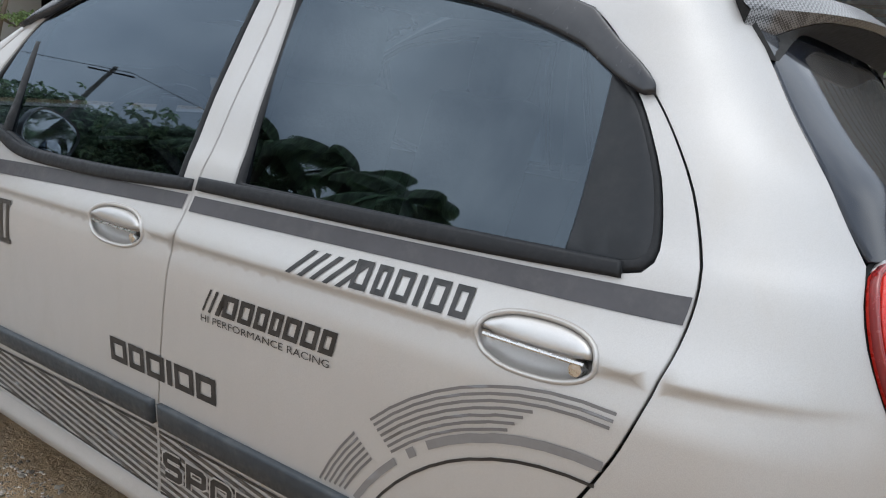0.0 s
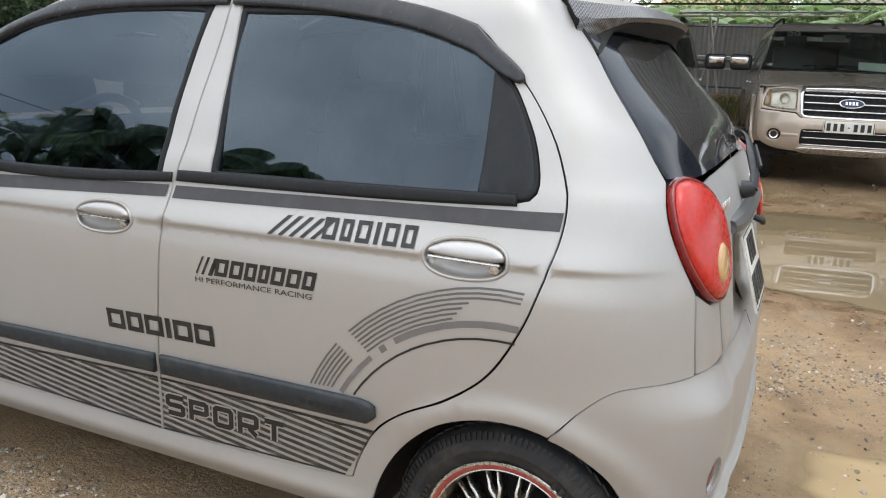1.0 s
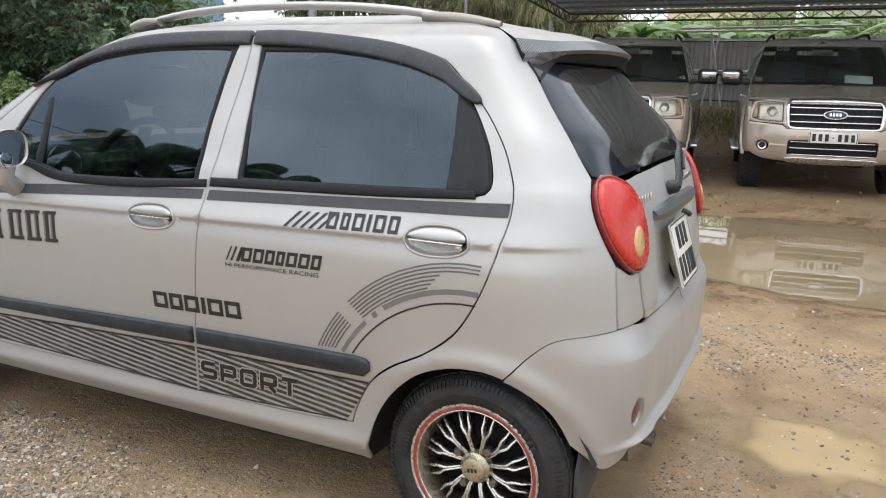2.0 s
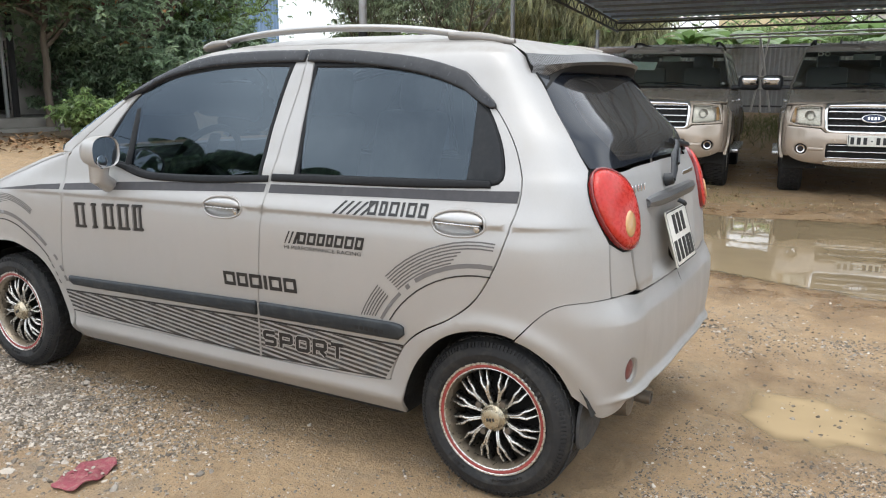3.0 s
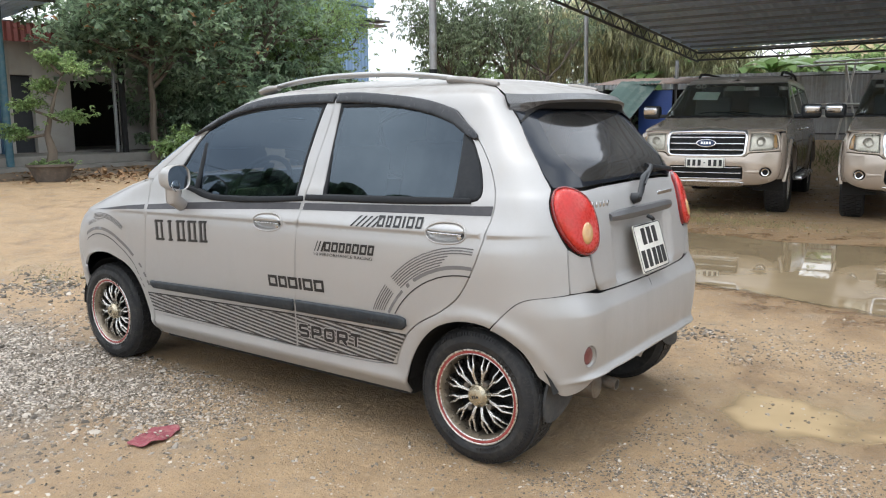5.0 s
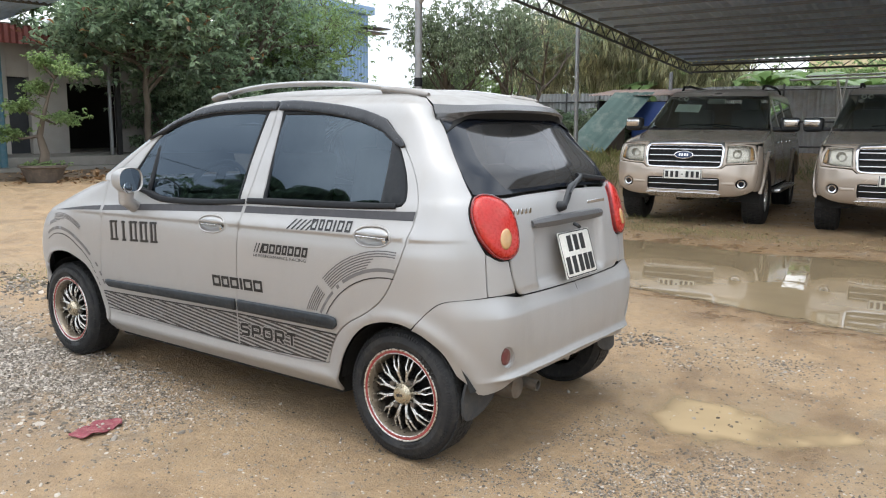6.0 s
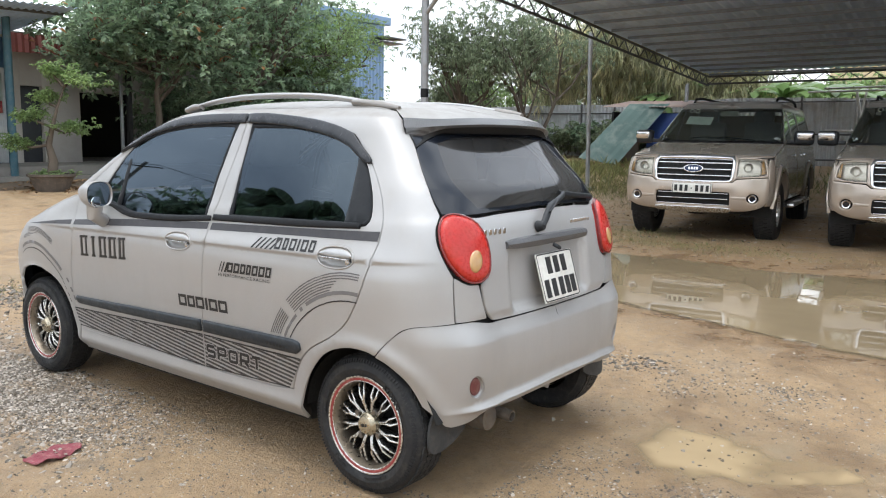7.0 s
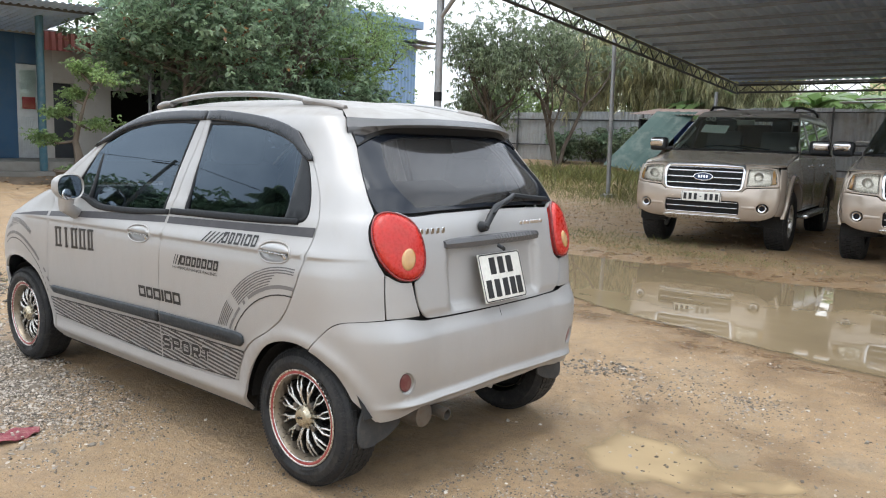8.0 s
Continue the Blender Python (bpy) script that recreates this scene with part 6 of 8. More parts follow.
def off_road_wheel(parent, m, r=.375, w=.125, rim=.21):
    bm = bmesh.new()
    lathe(bm, [(rim - .01, -w * .9), (rim + .02, -w), (r - .04, -w * 1.04), (r - .01, -w * .9), (r, -w * .7), (r, w * .7), (r - .01, w * .9), (r - .04, w * 1.04), (rim + .02, w), (rim - .01, w * .86)], 44, m)
    tyre = part("tyre", bm, TYRE, parent, "", True, 50)
    bm = bmesh.new()
    for k in range(44):
        for h, o in ((-w * .62, 0), (-w * .2, 4), (w * .2, 0), (w * .62, 4)):
            block(bm, (.012, .036, .042), m @ pose(0, 0, 0, 0, 0, 360 * k / 44 + o) @ pose(r + .003, 0, h, 12))
    tagged(part("tread", bm, TYRE, tyre, "", False), kind="stuff")
    bm = bmesh.new()
    lathe(bm, [(rim, w * .88), (rim - .008, w * .92), (rim - .02, w * .8), (rim - .035, w * .3), (rim - .04, -w * .8)], 40, m)
    rim_ob = part("rim", bm, ALLOY, parent)
    for k in range(6):
        bm = bmesh.new()
        block(bm, (.145, .055, .022), m @ pose(0, 0, 0, 0, 0, 60 * k) @ pose(.105, 0, w * .62, 0, -6), .008)
        part("spoke", bm, ALLOY, rim_ob)
    bm = bmesh.new()
    lathe(bm, [(0, .03), (.03, .028), (.045, .0), (.05, -.02)], 20, m @ pose(0, 0, w * .66))
    part("centre_cap", bm, DULLCHROME, rim_ob)
    bm = bmesh.new()
    lathe(bm, [(0, 0), (.17, 0)], 24, m @ pose(0, 0, -.02))
    part("brake", bm, DARK, parent)


def off_road_wagon(m, label, marks):
    suv = empty("off_road_wagon", Matrix(), label, "car", "wagons under the canopy")
    S, N = SUV, NOSE
    a1, a2 = arch_points(-1.45, .47, .50), arch_points(1.41, .47, .50)
    panel(S, "body_side", [(-1.90, .66, 1), (-1.88, .70)] + [q for q in a1 if q[0] > -1.86 or q[1] > .62] + [(-.95, .46, 1), (.90, .46, 1)] + a2 + [(1.95, .46, 1), (2.6, .46, 1), (2.6, 1.16, 1), (1.0, 1.17), (-.60, 1.18), (-1.06, 1.185, 1), (-1.45, 1.125), (-1.80, 1.05), (-1.96, .99, 1), (-1.93, .86)],
          CHAMPAGNE, suv, holes=[rect(-.98, -.02, .50, 1.15), rect(.0, .93, .50, 1.15)], sides="each", grid=(.12, .06))
    panel(S, "fender_corner", [(-2.40, .46, 1), (-2.40, .80), (-2.36, .93), (-2.28, 1.015, 1), (-2.0, 1.0), (-1.94, .985, 1), (-1.915, .86), (-1.885, .66, 1), (-1.93, .46, 1)], CHAMPAGNE, suv, sides="each", grid=(.06, .05), gap=.001, lift=.002)
    for u0, u1 in ((-.98, -.02), (.0, .93)):
        for k, side in enumerate(("left", "right")):
            door = panel(S, "door", rect(u0, u1, .50, 1.15), CHAMPAGNE, suv, sides=side, grid=(.10, .06), gap=.004)
            bm = bmesh.new()
            s = -1 if k == 0 else 1
            p = S.point(u1 - .14, 1.04)
            block(bm, (.16, .03, .03), pose(p[0], s * (abs(p[1]) + .02), 1.04), .012)
            part("door_handle", bm, CHROME, door, "chrome door handle")
    frame_loop = [(-1.03, 1.19, 1), (-.86, 1.30), (-.62, 1.45), (-.40, 1.59), (-.18, 1.72, 1), (.6, 1.735), (1.6, 1.73), (2.28, 1.68, 1), (2.45, 1.19, 1)]
    wins = [[(-.86, 1.20, 1), (-.66, 1.36), (-.42, 1.52), (-.20, 1.645, 1), (-.10, 1.645, 1), (-.06, 1.20, 1)], [(.02, 1.20, 1), (-.01, 1.645, 1), (.80, 1.64, 1), (.88, 1.20, 1)], [(.97, 1.20, 1), (.92, 1.635, 1), (2.05, 1.61, 1), (2.20, 1.20, 1)]]
    panel(S, "window_frame", frame_loop, DARKGREY, suv, holes=wins, sides="each", grid=(.10, .06))
    for w in wins:
        panel(S, "side_window", w, SUV_GLASS, suv, gap=-.004, edge=False, lift=-.008, sides="each", grid=(.15, .1))
    panel(S, "bonnet", [(-1.05, 1.195, 1), (-3.4, 1.21, 1), (-3.4, 1.045, 1), (-1.98, 1.035, 1), (-1.80, 1.065), (-1.45, 1.135)], CHAMPAGNE, suv, sides="both", grid=(.06, .022))
    panel(S, "windscreen", [(-.36, 1.670, 1), (-.50, 1.58), (-.73, 1.44), (-.98, 1.285), (-1.08, 1.225, 1), (-2.4, 1.225, 1), (-1.85, 1.680, 1)], SUV_GLASS, suv, sides="both", edge=False, grid=(.08, .06))
    panel(S, "screen_surround", [(-.19, 1.73, 1), (-.40, 1.60), (-.63, 1.46), (-.87, 1.31), (-1.04, 1.20, 1), (-1.09, 1.222, 1), (-.99, 1.285), (-.745, 1.44), (-.515, 1.58), (-.37, 1.665, 1), (-2.2, 1.675, 1), (-2.2, 1.735, 1)], DARKGREY, suv, sides="both", grid=(.08, .05), gap=.001)
    panel(S, "cowl", [(-1.06, 1.198, 1), (-2.6, 1.205, 1), (-2.6, 1.23, 1), (-1.07, 1.222, 1)], PLASTIC, suv, sides="both", edge=False, lift=-.006)
    panel(S, "roof", [(-.17, 1.74, 1), (1.6, 1.745, 1), (2.3, 1.70, 1), (3.3, 1.72, 1), (3.3, 2.29, 1), (-2.2, 2.29, 1), (-2.2, 1.742, 1)], DARKGREY, suv, sides="both", grid=(.14, .08))
    panel(S, "tail", [(2.46, .46, 1), (3.4, .46, 1), (3.4, 1.66, 1), (2.32, 1.66, 1), (2.48, 1.16)], CHAMPAGNE, suv, sides="both", grid=(.12, .12))
    # front face
    GR = [(-.43, .745), (-.30, .735), (.30, .735), (.43, .745), (.455, .80), (.465, .97), (.44, 1.03, 1), (0, 1.045), (-.44, 1.03, 1), (-.465, .97), (-.455, .80)]
    gl = smooth_loop(GR)
    lamp_l = [(.50, .80, 1), (.72, .815), (.815, .84, 1), (.80, .93), (.775, 1.0, 1), (.64, 1.02), (.505, 1.015, 1)]
    mirror_loop = lambda pts: [(-q[0], *q[1:]) for q in pts[::-1]]
    intake = [(-.40, .455), (.40, .455), (.43, .47), (.43, .60), (.40, .615), (-.40, .615), (-.43, .60), (-.43, .47)]
    fogs = [oval(s * .685, .55, .062, .055, 20) for s in (-1, 1)]
    plate_hole = rect(-.235, .235, .595, .72)
    panel(N, "bumper", [(-.80, .47), (-.60, .40), (0, .385), (.60, .40), (.80, .47), (.845, .60), (.85, .70), (.835, .80, 1), (.50, .775, 1), (.455, .735, 1), (-.455, .735, 1), (-.50, .775, 1), (-.835, .80, 1), (-.85, .70), (-.845, .60)],
          CHAMPAGNE, suv, holes=[intake] + fogs, grid=(.06, .03), lift=.012, depth=.03, gap=.004)
    panel(N, "nose_panel", [(-.835, .80, 1), (-.50, .78, 1), (-.455, .738, 1), (.455, .738, 1), (.50, .78, 1), (.835, .80, 1), (.84, .90), (.80, 1.02, 1), (.45, 1.045), (0, 1.055), (-.45, 1.045), (-.80, 1.02, 1), (-.84, .90)], CHAMPAGNE, suv, holes=[GR, lamp_l, mirror_loop(lamp_l)], grid=(.06, .03), gap=.002)
    grille = panel(N, "grille", GR, DARK, suv, gap=0, edge=False, lift=-.05, grid=(.1, .05), label="chrome grille with three bars")
    panel(N, "grille_frame", [tuple(q) for q in shrink(gl, -.012)], CHROME, grille, holes=[shrink(gl, .022)], gap=.001, lip=.008, lift=.014, depth=.05, grid=(.05, .05), round_lip=.006)
    for k in range(3):
        z = .812 + .076 * k
        panel(N, "grille_bar", rect(-.435, .435, z - .007, z + .007), CHROME, grille, gap=.0005, lip=.004, lift=-.006, depth=.03, grid=(.08, .05))
    for k in range(5):
        for j in range(14):
            z, a = .765 + .062 * k, -.40 + .8 * (j + .5) / 14
            if k < 5 and abs(a) < .42:
                panel(N, "grille_tooth", rect(a - .008, a + .008, z - .018, z + .018), PLASTIC, grille, gap=0, edge=False, lift=-.022, grid=(.2, .2))
    emblem = panel(N, "emblem", oval(0, .888, .118, .046, 28), CHROME, grille, gap=0, lip=.006, lift=.020, depth=.02, grid=(.06, .05), label="oval emblem")
    panel(N, "emblem_field", oval(0, .888, .105, .037, 28), surface("emblem_blue", (.015, .03, .08), rough=.25) if "emblem_blue" not in bpy.data.materials else bpy.data.materials["emblem_blue"], emblem, gap=0, edge=False, lift=.0225, grid=(.06, .05))
    for j in range(4):
        panel(N, "emblem_bar", rect(-.058 + .031 * j, -.038 + .031 * j, .874, .902), CHROME, emblem, gap=0, edge=False, lift=.0235, grid=(.2, .2))
    panel(N, "intake", intake, DARK, suv, gap=-.004, edge=False, lift=-.04, grid=(.1, .05))
    for z, bar in ((.462, .014), (.535, .010), (.60, .008)):
        panel(N, "intake_bar", rect(-.415, .415, z - bar / 2, z + bar / 2), CHROME, suv, gap=0, lip=.003, lift=.004, depth=.03, grid=(.08, .05))
    panel(N, "bumper_step", [(-.46, .43, 1), (-.42, .385), (0, .37), (.42, .385), (.46, .43, 1), (.38, .44), (0, .442), (-.38, .44)], DULLCHROME, suv, lift=.02, depth=.04, grid=(.06, .03))
    for s, lp in ((1, lamp_l), (-1, mirror_loop(lamp_l))):
        lamp = panel(N, "headlamp", lp, LAMP_LENS, suv, gap=.003, lip=.008, lift=.002, depth=.02, grid=(.05, .03), round_lip=.006, label="clear square headlamp")
        panel(N, "lamp_back", lp, REFLECTOR, lamp, gap=0, edge=False, lift=-.03, grid=(.05, .03))
        panel(N, "lamp_trim", lp, DULLCHROME, lamp, holes=[shrink(smooth_loop(lp), .014)], gap=.0, lip=.003, lift=-.012, depth=.04, grid=(.05, .05))
        for a, b, r in ((.62, .915, .055),):
            p = N.point(s * a, b)
            bm = bmesh.new()
            lathe(bm, [(.012, -.01), (r * .6, .0), (r * .92, .022), (r, .036), (r * .9, .036)], 24, pose(p[0] + .03, p[1], b, 0, -90))
            part("lamp_bowl", bm, REFLECTOR, lamp)
        panel(N, "indicator", [(s * .765, .83, 1), (s * .805, .845, 1), (s * .79, .94), (s * .77, .995, 1), (s * .755, .99, 1)][:: s], AMBER_LENS, lamp, gap=.001, edge=False, lift=-.008, grid=(.05, .05))
        p = N.point(s * .685, .55)
        bm = bmesh.new()
        lathe(bm, [(.016, -.03), (.030, -.014), (.032, .004), (.042, .010), (.048, .004), (.050, -.05)], 28, pose(p[0] - .006, p[1], .55, 0, -90))
        fog = part("fog_lamp", bm, CHROME, suv, "round fog lamp in a chrome ring")
        bm = bmesh.new()
        lathe(bm, [(0, .0), (.037, .0)], 24, pose(p[0] - .006, p[1], .55, 0, -90))
        part("fog_lens", bm, FRIT, fog)
        panel(N, "fog_trim", [(s * .615, .572, 1), (s * .46, .568, 1), (s * .46, .540, 1), (s * .615, .532, 1)][:: s], CHAMPAGNE, fog, gap=.0005, lip=.003, lift=.016, depth=.01, grid=(.05, .05))
        # wheel-arch flare
        for cx in (-1.45, 1.41):
            bm = bmesh.new()
            rings = []
            for a in np.linspace(math.radians(177), math.radians(11), 25):
                px, pz = math.cos(a), math.sin(a)
                yb = float(abs(S.point(min(max(cx + .5 * px, -1.85), 2.0), max(.46, .40 + .5 * pz))[1]))
                rings.append([bm.verts.new((cx + r_ * px, s * (yb + dy), .40 + r_ * pz)) for r_, dy in ((.555, -.012), (.535, .022), (.480, .034), (.452, .020), (.448, -.06))])
            for q0, q1 in zip(rings, rings[1:]):
                for i in range(4):
                    bm.faces.new((q0[i], q1[i], q1[i + 1], q0[i + 1]))
            part("arch_flare", bm, CHAMPAGNE, suv)
            bm = bmesh.new()
            rr = [[bm.verts.new((cx + .46 * math.cos(a), s * yy, .40 + .46 * math.sin(a))) for a in np.linspace(-.2, math.pi + .2, 15)] for yy in (.86, .5)]
            for i in range(14):
                bm.faces.new((rr[0][i], rr[0][i + 1], rr[1][i + 1], rr[1][i]))
            part("wheel_housing", bm, DARK, suv)
            hub = new("road_wheel")
            hub.parent = suv
            off_road_wheel(hub, Matrix.Translation((cx, s * .755, .372)) @ Matrix.Rotation(radians(-90 * s), 4, "X"))
        # mirrors, steps, rails
        bm = bmesh.new()
        block(bm, (.125, .245, .185), pose(-.83, s * 1.035, 1.275, 0, 0, -10 * s), .055, 4)
        mir = part("door_mirror", bm, PLASTIC, suv, "dark door mirror with a chrome cap")
        bm = bmesh.new()
        block(bm, (.085, .215, .125), pose(-.862, s * 1.052, 1.295, 0, -8, -10 * s), .05, 4)
        part("mirror_cap", bm, CHROME, mir, "chrome mirror cap")
        boxed("mirror_face", (.006, .20, .14), pose(-.766, s * 1.02, 1.275, 0, 0, -10 * s), FRIT, mir, .002)
        boxed("mirror_arm", (.08, .14, .05), pose(-.83, s * .90, 1.22), PLASTIC, mir, .015)
        bm = bmesh.new()
        block(bm, (1.75, .16, .05), pose(-.02, s * .90, .40), .02)
        part("running_board", bm, DULLCHROME, suv, "ribbed metal running board")
        bm = bmesh.new()
        tube(bm, [(-.05, s * .56, 1.77), (.05, s * .56, 1.825), (.5, s * .56, 1.85), (1.5, s * .56, 1.85), (1.95, s * .55, 1.82), (2.05, s * .55, 1.76)], .018, 8)
        part("roof_rail", bm, RUBBER, suv)
        bm = bmesh.new()
        tube(bm, [(-1.0, s * .12 - .35, 1.235), (-1.0 + .08, s * .12 + .05, 1.275), (-.98, s * .12 + .25, 1.255)], .008, 6)
        part("wiper", bm, RUBBER, suv)
    bm = bmesh.new()
    block(bm, (.008, .47, .115), pose(-2.325, 0, .655, 0, 3), .003)
    plate = part("number_plate", bm, PLATE, suv, "long white number plate with black bars")
    for k in range(7):
        bm = bmesh.new()
        a = -.185 + .062 * k
        block(bm, (.003, .036 if k != 3 else .02, .075 if k != 3 else .012), pose(-2.3305, a, .655, 0, 3), .001, 1)
        part("plate_bar", bm, INK, plate)
    for y0 in (-.225, .225):
        boxed("plate_edge", (.010, .008, .115), pose(-2.326, y0, .655, 0, 3), INK, plate, .002)
    # cabin and underside
    boxed("underbody", (4.2, 1.25, .30), pose(.05, 0, .50), DARK, suv, .05)
    boxed("axle", (.12, 1.3, .12), pose(-1.45, 0, .36), DARK, suv, .04)
    boxed("cabin_floor", (3.0, 1.5, .1), pose(.6, 0, .80), DARK, suv, .02)
    boxed("engine", (1.0, 1.2, .35), pose(-1.55, 0, .80), DARK, suv, .05)
    boxed("dashboard", (.35, 1.45, .25), pose(-.85, 0, 1.10), PLASTIC, suv, .06)
    for y in (-.38, .38):
        seat = boxed("front_seat", (.16, .5, .62), pose(.10, y, 1.18, 0, 10), SEAT, suv, .05)
        boxed("headrest", (.10, .27, .18), pose(.18, y, 1.56, 0, 8), SEAT, seat, .04)
    boxed("inner_mirror", (.03, .24, .07), pose(-.36, 0, 1.60), surface("mirror_back", (.5, .52, .45), rough=.3) if "mirror_back" not in bpy.data.materials else bpy.data.materials["mirror_back"], suv, .012)
    for a, r in marks:
        xf_ = float(SUV.f(1.64))
        bm = bmesh.new()
        lathe(bm, [(r * .55, 0), (r, 0)], 20, pose(xf_ + .015 + .05 * (a / .6) ** 2, a, 1.64, 0, -58))
        part("windscreen_sticker", bm, PLATE, suv)
    suv.matrix_world = m
    return suv


def suv_pose(x, y, yaw=7.):
    c, s = -math.sin(radians(yaw)), math.cos(radians(yaw))
    return pose(x + 2.30 * c, y + 2.30 * s, .078, 0, 0, 90 + yaw)


wagon_a = off_road_wagon(suv_pose(-.44, 6.75), "champagne off-road wagon with chrome grille and a paper behind its windscreen", ((.50, .035), (.42, .035)))
wagon_b = copy_thing(wagon_a, suv_pose(1.92, 6.92))
tagged(wagon_b, "champagne off-road wagon with chrome grille beside its twin")
for at, y, z, w, h in ((suv_pose(-.44, 6.75), .34, 1.50, .34, .20), (suv_pose(1.92, 6.92), -.36, 1.27, .30, .16)):
    bm = bmesh.new()
    xf_ = float(SUV.f(z))
    block(bm, (.003, w, h), at @ pose(xf_ + .06, y, z, 4, 56), .001, 1)
    tagged(part("paper_sheet", bm, surface("pale_paper", (.82, .90, .86), rough=.6), None, "", False), "pale green paper sheet behind a windscreen", "paper")

# ---- canopy over the wagons ----
ROOF_UNDER = surface("dark_roof_sheet", (.50, .64, .86), (.56, .70, .90), rough=.5, metal=.1, scale=1.2, dirt=(.10, .09, .085), dirt_amount=.3)
STEELWORK = surface("painted_steel", (.10, .105, .11), rough=.55, metal=.4, scale=6, dirt=(.16, .10, .06), dirt_amount=.4)
PURLIN = surface("blue_grey_steel", (.24, .28, .34), (.20, .235, .29), rough=.5, metal=.2, scale=6, dirt=(.14, .11, .08), dirt_amount=.3)
GALV = surface("galvanised_post", (.33, .34, .35), (.25, .26, .27), rough=.5, metal=.5, scale=4, dirt=(.2, .15, .1), dirt_amount=.4)
FENCE = surface("grey_fence_sheet", (.43, .445, .46), (.34, .35, .36), rough=.55, metal=.15, scale=1.4, dirt=(.25, .19, .13), dirt_amount=.45, stretch=(1, 1, .2))


def corrugated(name, corners, material, parent, wave=.076, height=.018, along=0, thick=.002):
    """A corrugated sheet over four corners (anticlockwise); ribs run from corner 0 to corner 3."""
    c = [Vector(q) for q in corners]
    width = (c[1] - c[0]).length
    n = max(4, int(width / wave * 4))
    up = (c[1] - c[0]).cross(c[3] - c[0]).normalized()
    bm = bmesh.new()
    top = []
    for i in range(n + 1):
        t = i / n
        h = height * .5 * (1 + math.copysign(min(1, 1.7 * abs(math.sin(2 * math.pi * width / wave * t))), math.sin(2 * math.pi * width / wave * t)))
        top.append([bm.verts.new(a.lerp(b, t) + up * h) for a, b in ((c[0], c[1]), (c[3], c[2]))])
    for a, b in zip(top, top[1:]):
        bm.faces.new((a[0], b[0], b[1], a[1]))
    return part(name, bm, material, parent, "", True, 35)


def truss(name, a, b, depth, parent, bays):
    """Two chords and a zigzag of bars between them."""
    a, b = Vector(a), Vector(b)
    ob = None
    for z in (0, -depth):
        bm = bmesh.new()
        tube(bm, [a + Vector((0, 0, z)), b + Vector((0, 0, z))], .028, 6)
        ob2 = part(name if not ob else "lower_chord", bm, STEELWORK, ob or parent)
        ob = ob or ob2
    for k in range(bays):
        p, q, r = a.lerp(b, k / bays), a.lerp(b, (k + .5) / bays), a.lerp(b, (k + 1) / bays)
        for s, e in ((p - Vector((0, 0, depth)), q), (q, r - Vector((0, 0, depth)))):
            bm = bmesh.new()
            tube(bm, [s, e], .014, 5)
            part("web_bar", bm, STEELWORK, ob)
    return ob


canopy = empty("canopy", pose(-5, 12.75, .15), "dark corrugated steel canopy on slender posts", "canopy")
canopy_in = canopy.matrix_world.inverted()
hold = new("canopy_frame")
hold.parent = canopy
hold.matrix_parent_inverse = canopy_in
edge_at = lambda t: Vector((-3.85 - 1.25 * t, 5.2 + 15.0 * t, 3.78 - .66 * t))
right = Vector((18., -.70, 0))
corrugated("roof_sheet", [edge_at(.05) + Vector((-.2, -.1, .10)), edge_at(.05) + right + Vector((0, -.1, .10)), edge_at(1) + right + Vector((0, .2, .10)), edge_at(1) + Vector((-.2, .2, .10))], ROOF_UNDER, hold, .19, .035)
for k in range(16):
    p = edge_at(.055 + .945 * k / 15)
    bm = bmesh.new()
    block(bm, (18., .045, .055), Matrix.Translation(p + right / 2 + Vector((0, 0, .058))) @ pose(0, 0, 0, 0, 0, math.degrees(math.atan2(right.y, right.x))))
    part("purlin", bm, PURLIN, hold, "", False)
truss("edge_truss", edge_at(.05), edge_at(1), .24, hold, 22)
truss("back_truss", edge_at(1), edge_at(1) + right, .20, hold, 32)
for k in (.62, 1.):
    truss("cross_truss", edge_at(.52) + right * k * .98 + Vector((0, -6.8, .2)), edge_at(.48) + right * k * .98 + Vector((-.9, 7.4, -.2)), .3, hold, 12)
for x, y, r, top in ((-4.0, 6.0, .052, 3.76), (-5.0, 12.75, .045, 3.52), (-5.6, 19.9, .05, 2.92), (13.9, 5.1, .05, 3.7), (12.7, 19.4, .05, 3.1)):
    bm = bmesh.new()
    z = ground_at(x, y)
    tube(bm, [(x + (.06 if y == 12.75 else 0), y, z - .05), (x, y, top)], r, 14)
    block(bm, (.24, .24, .10), pose(x + (.06 if y == 12.75 else 0), y, z + .02), .02)
    post = part("post", bm, GALV, hold, "slender grey steel post")
    if y == 6.0:
        bm = bmesh.new()
        tube(bm, [(x, y, 2.95), (x - .1 + .95, y - .2, 3.62)], .032, 8)
        part("brace", bm, GALV, post)
        bm = bmesh.new()
        lathe(bm, [(.055, -.06), (.058, -.06), (.058, .06), (.055, .06)], 14, pose(x, y, 1.9))
        part("tape", bm, RUBBER, post)

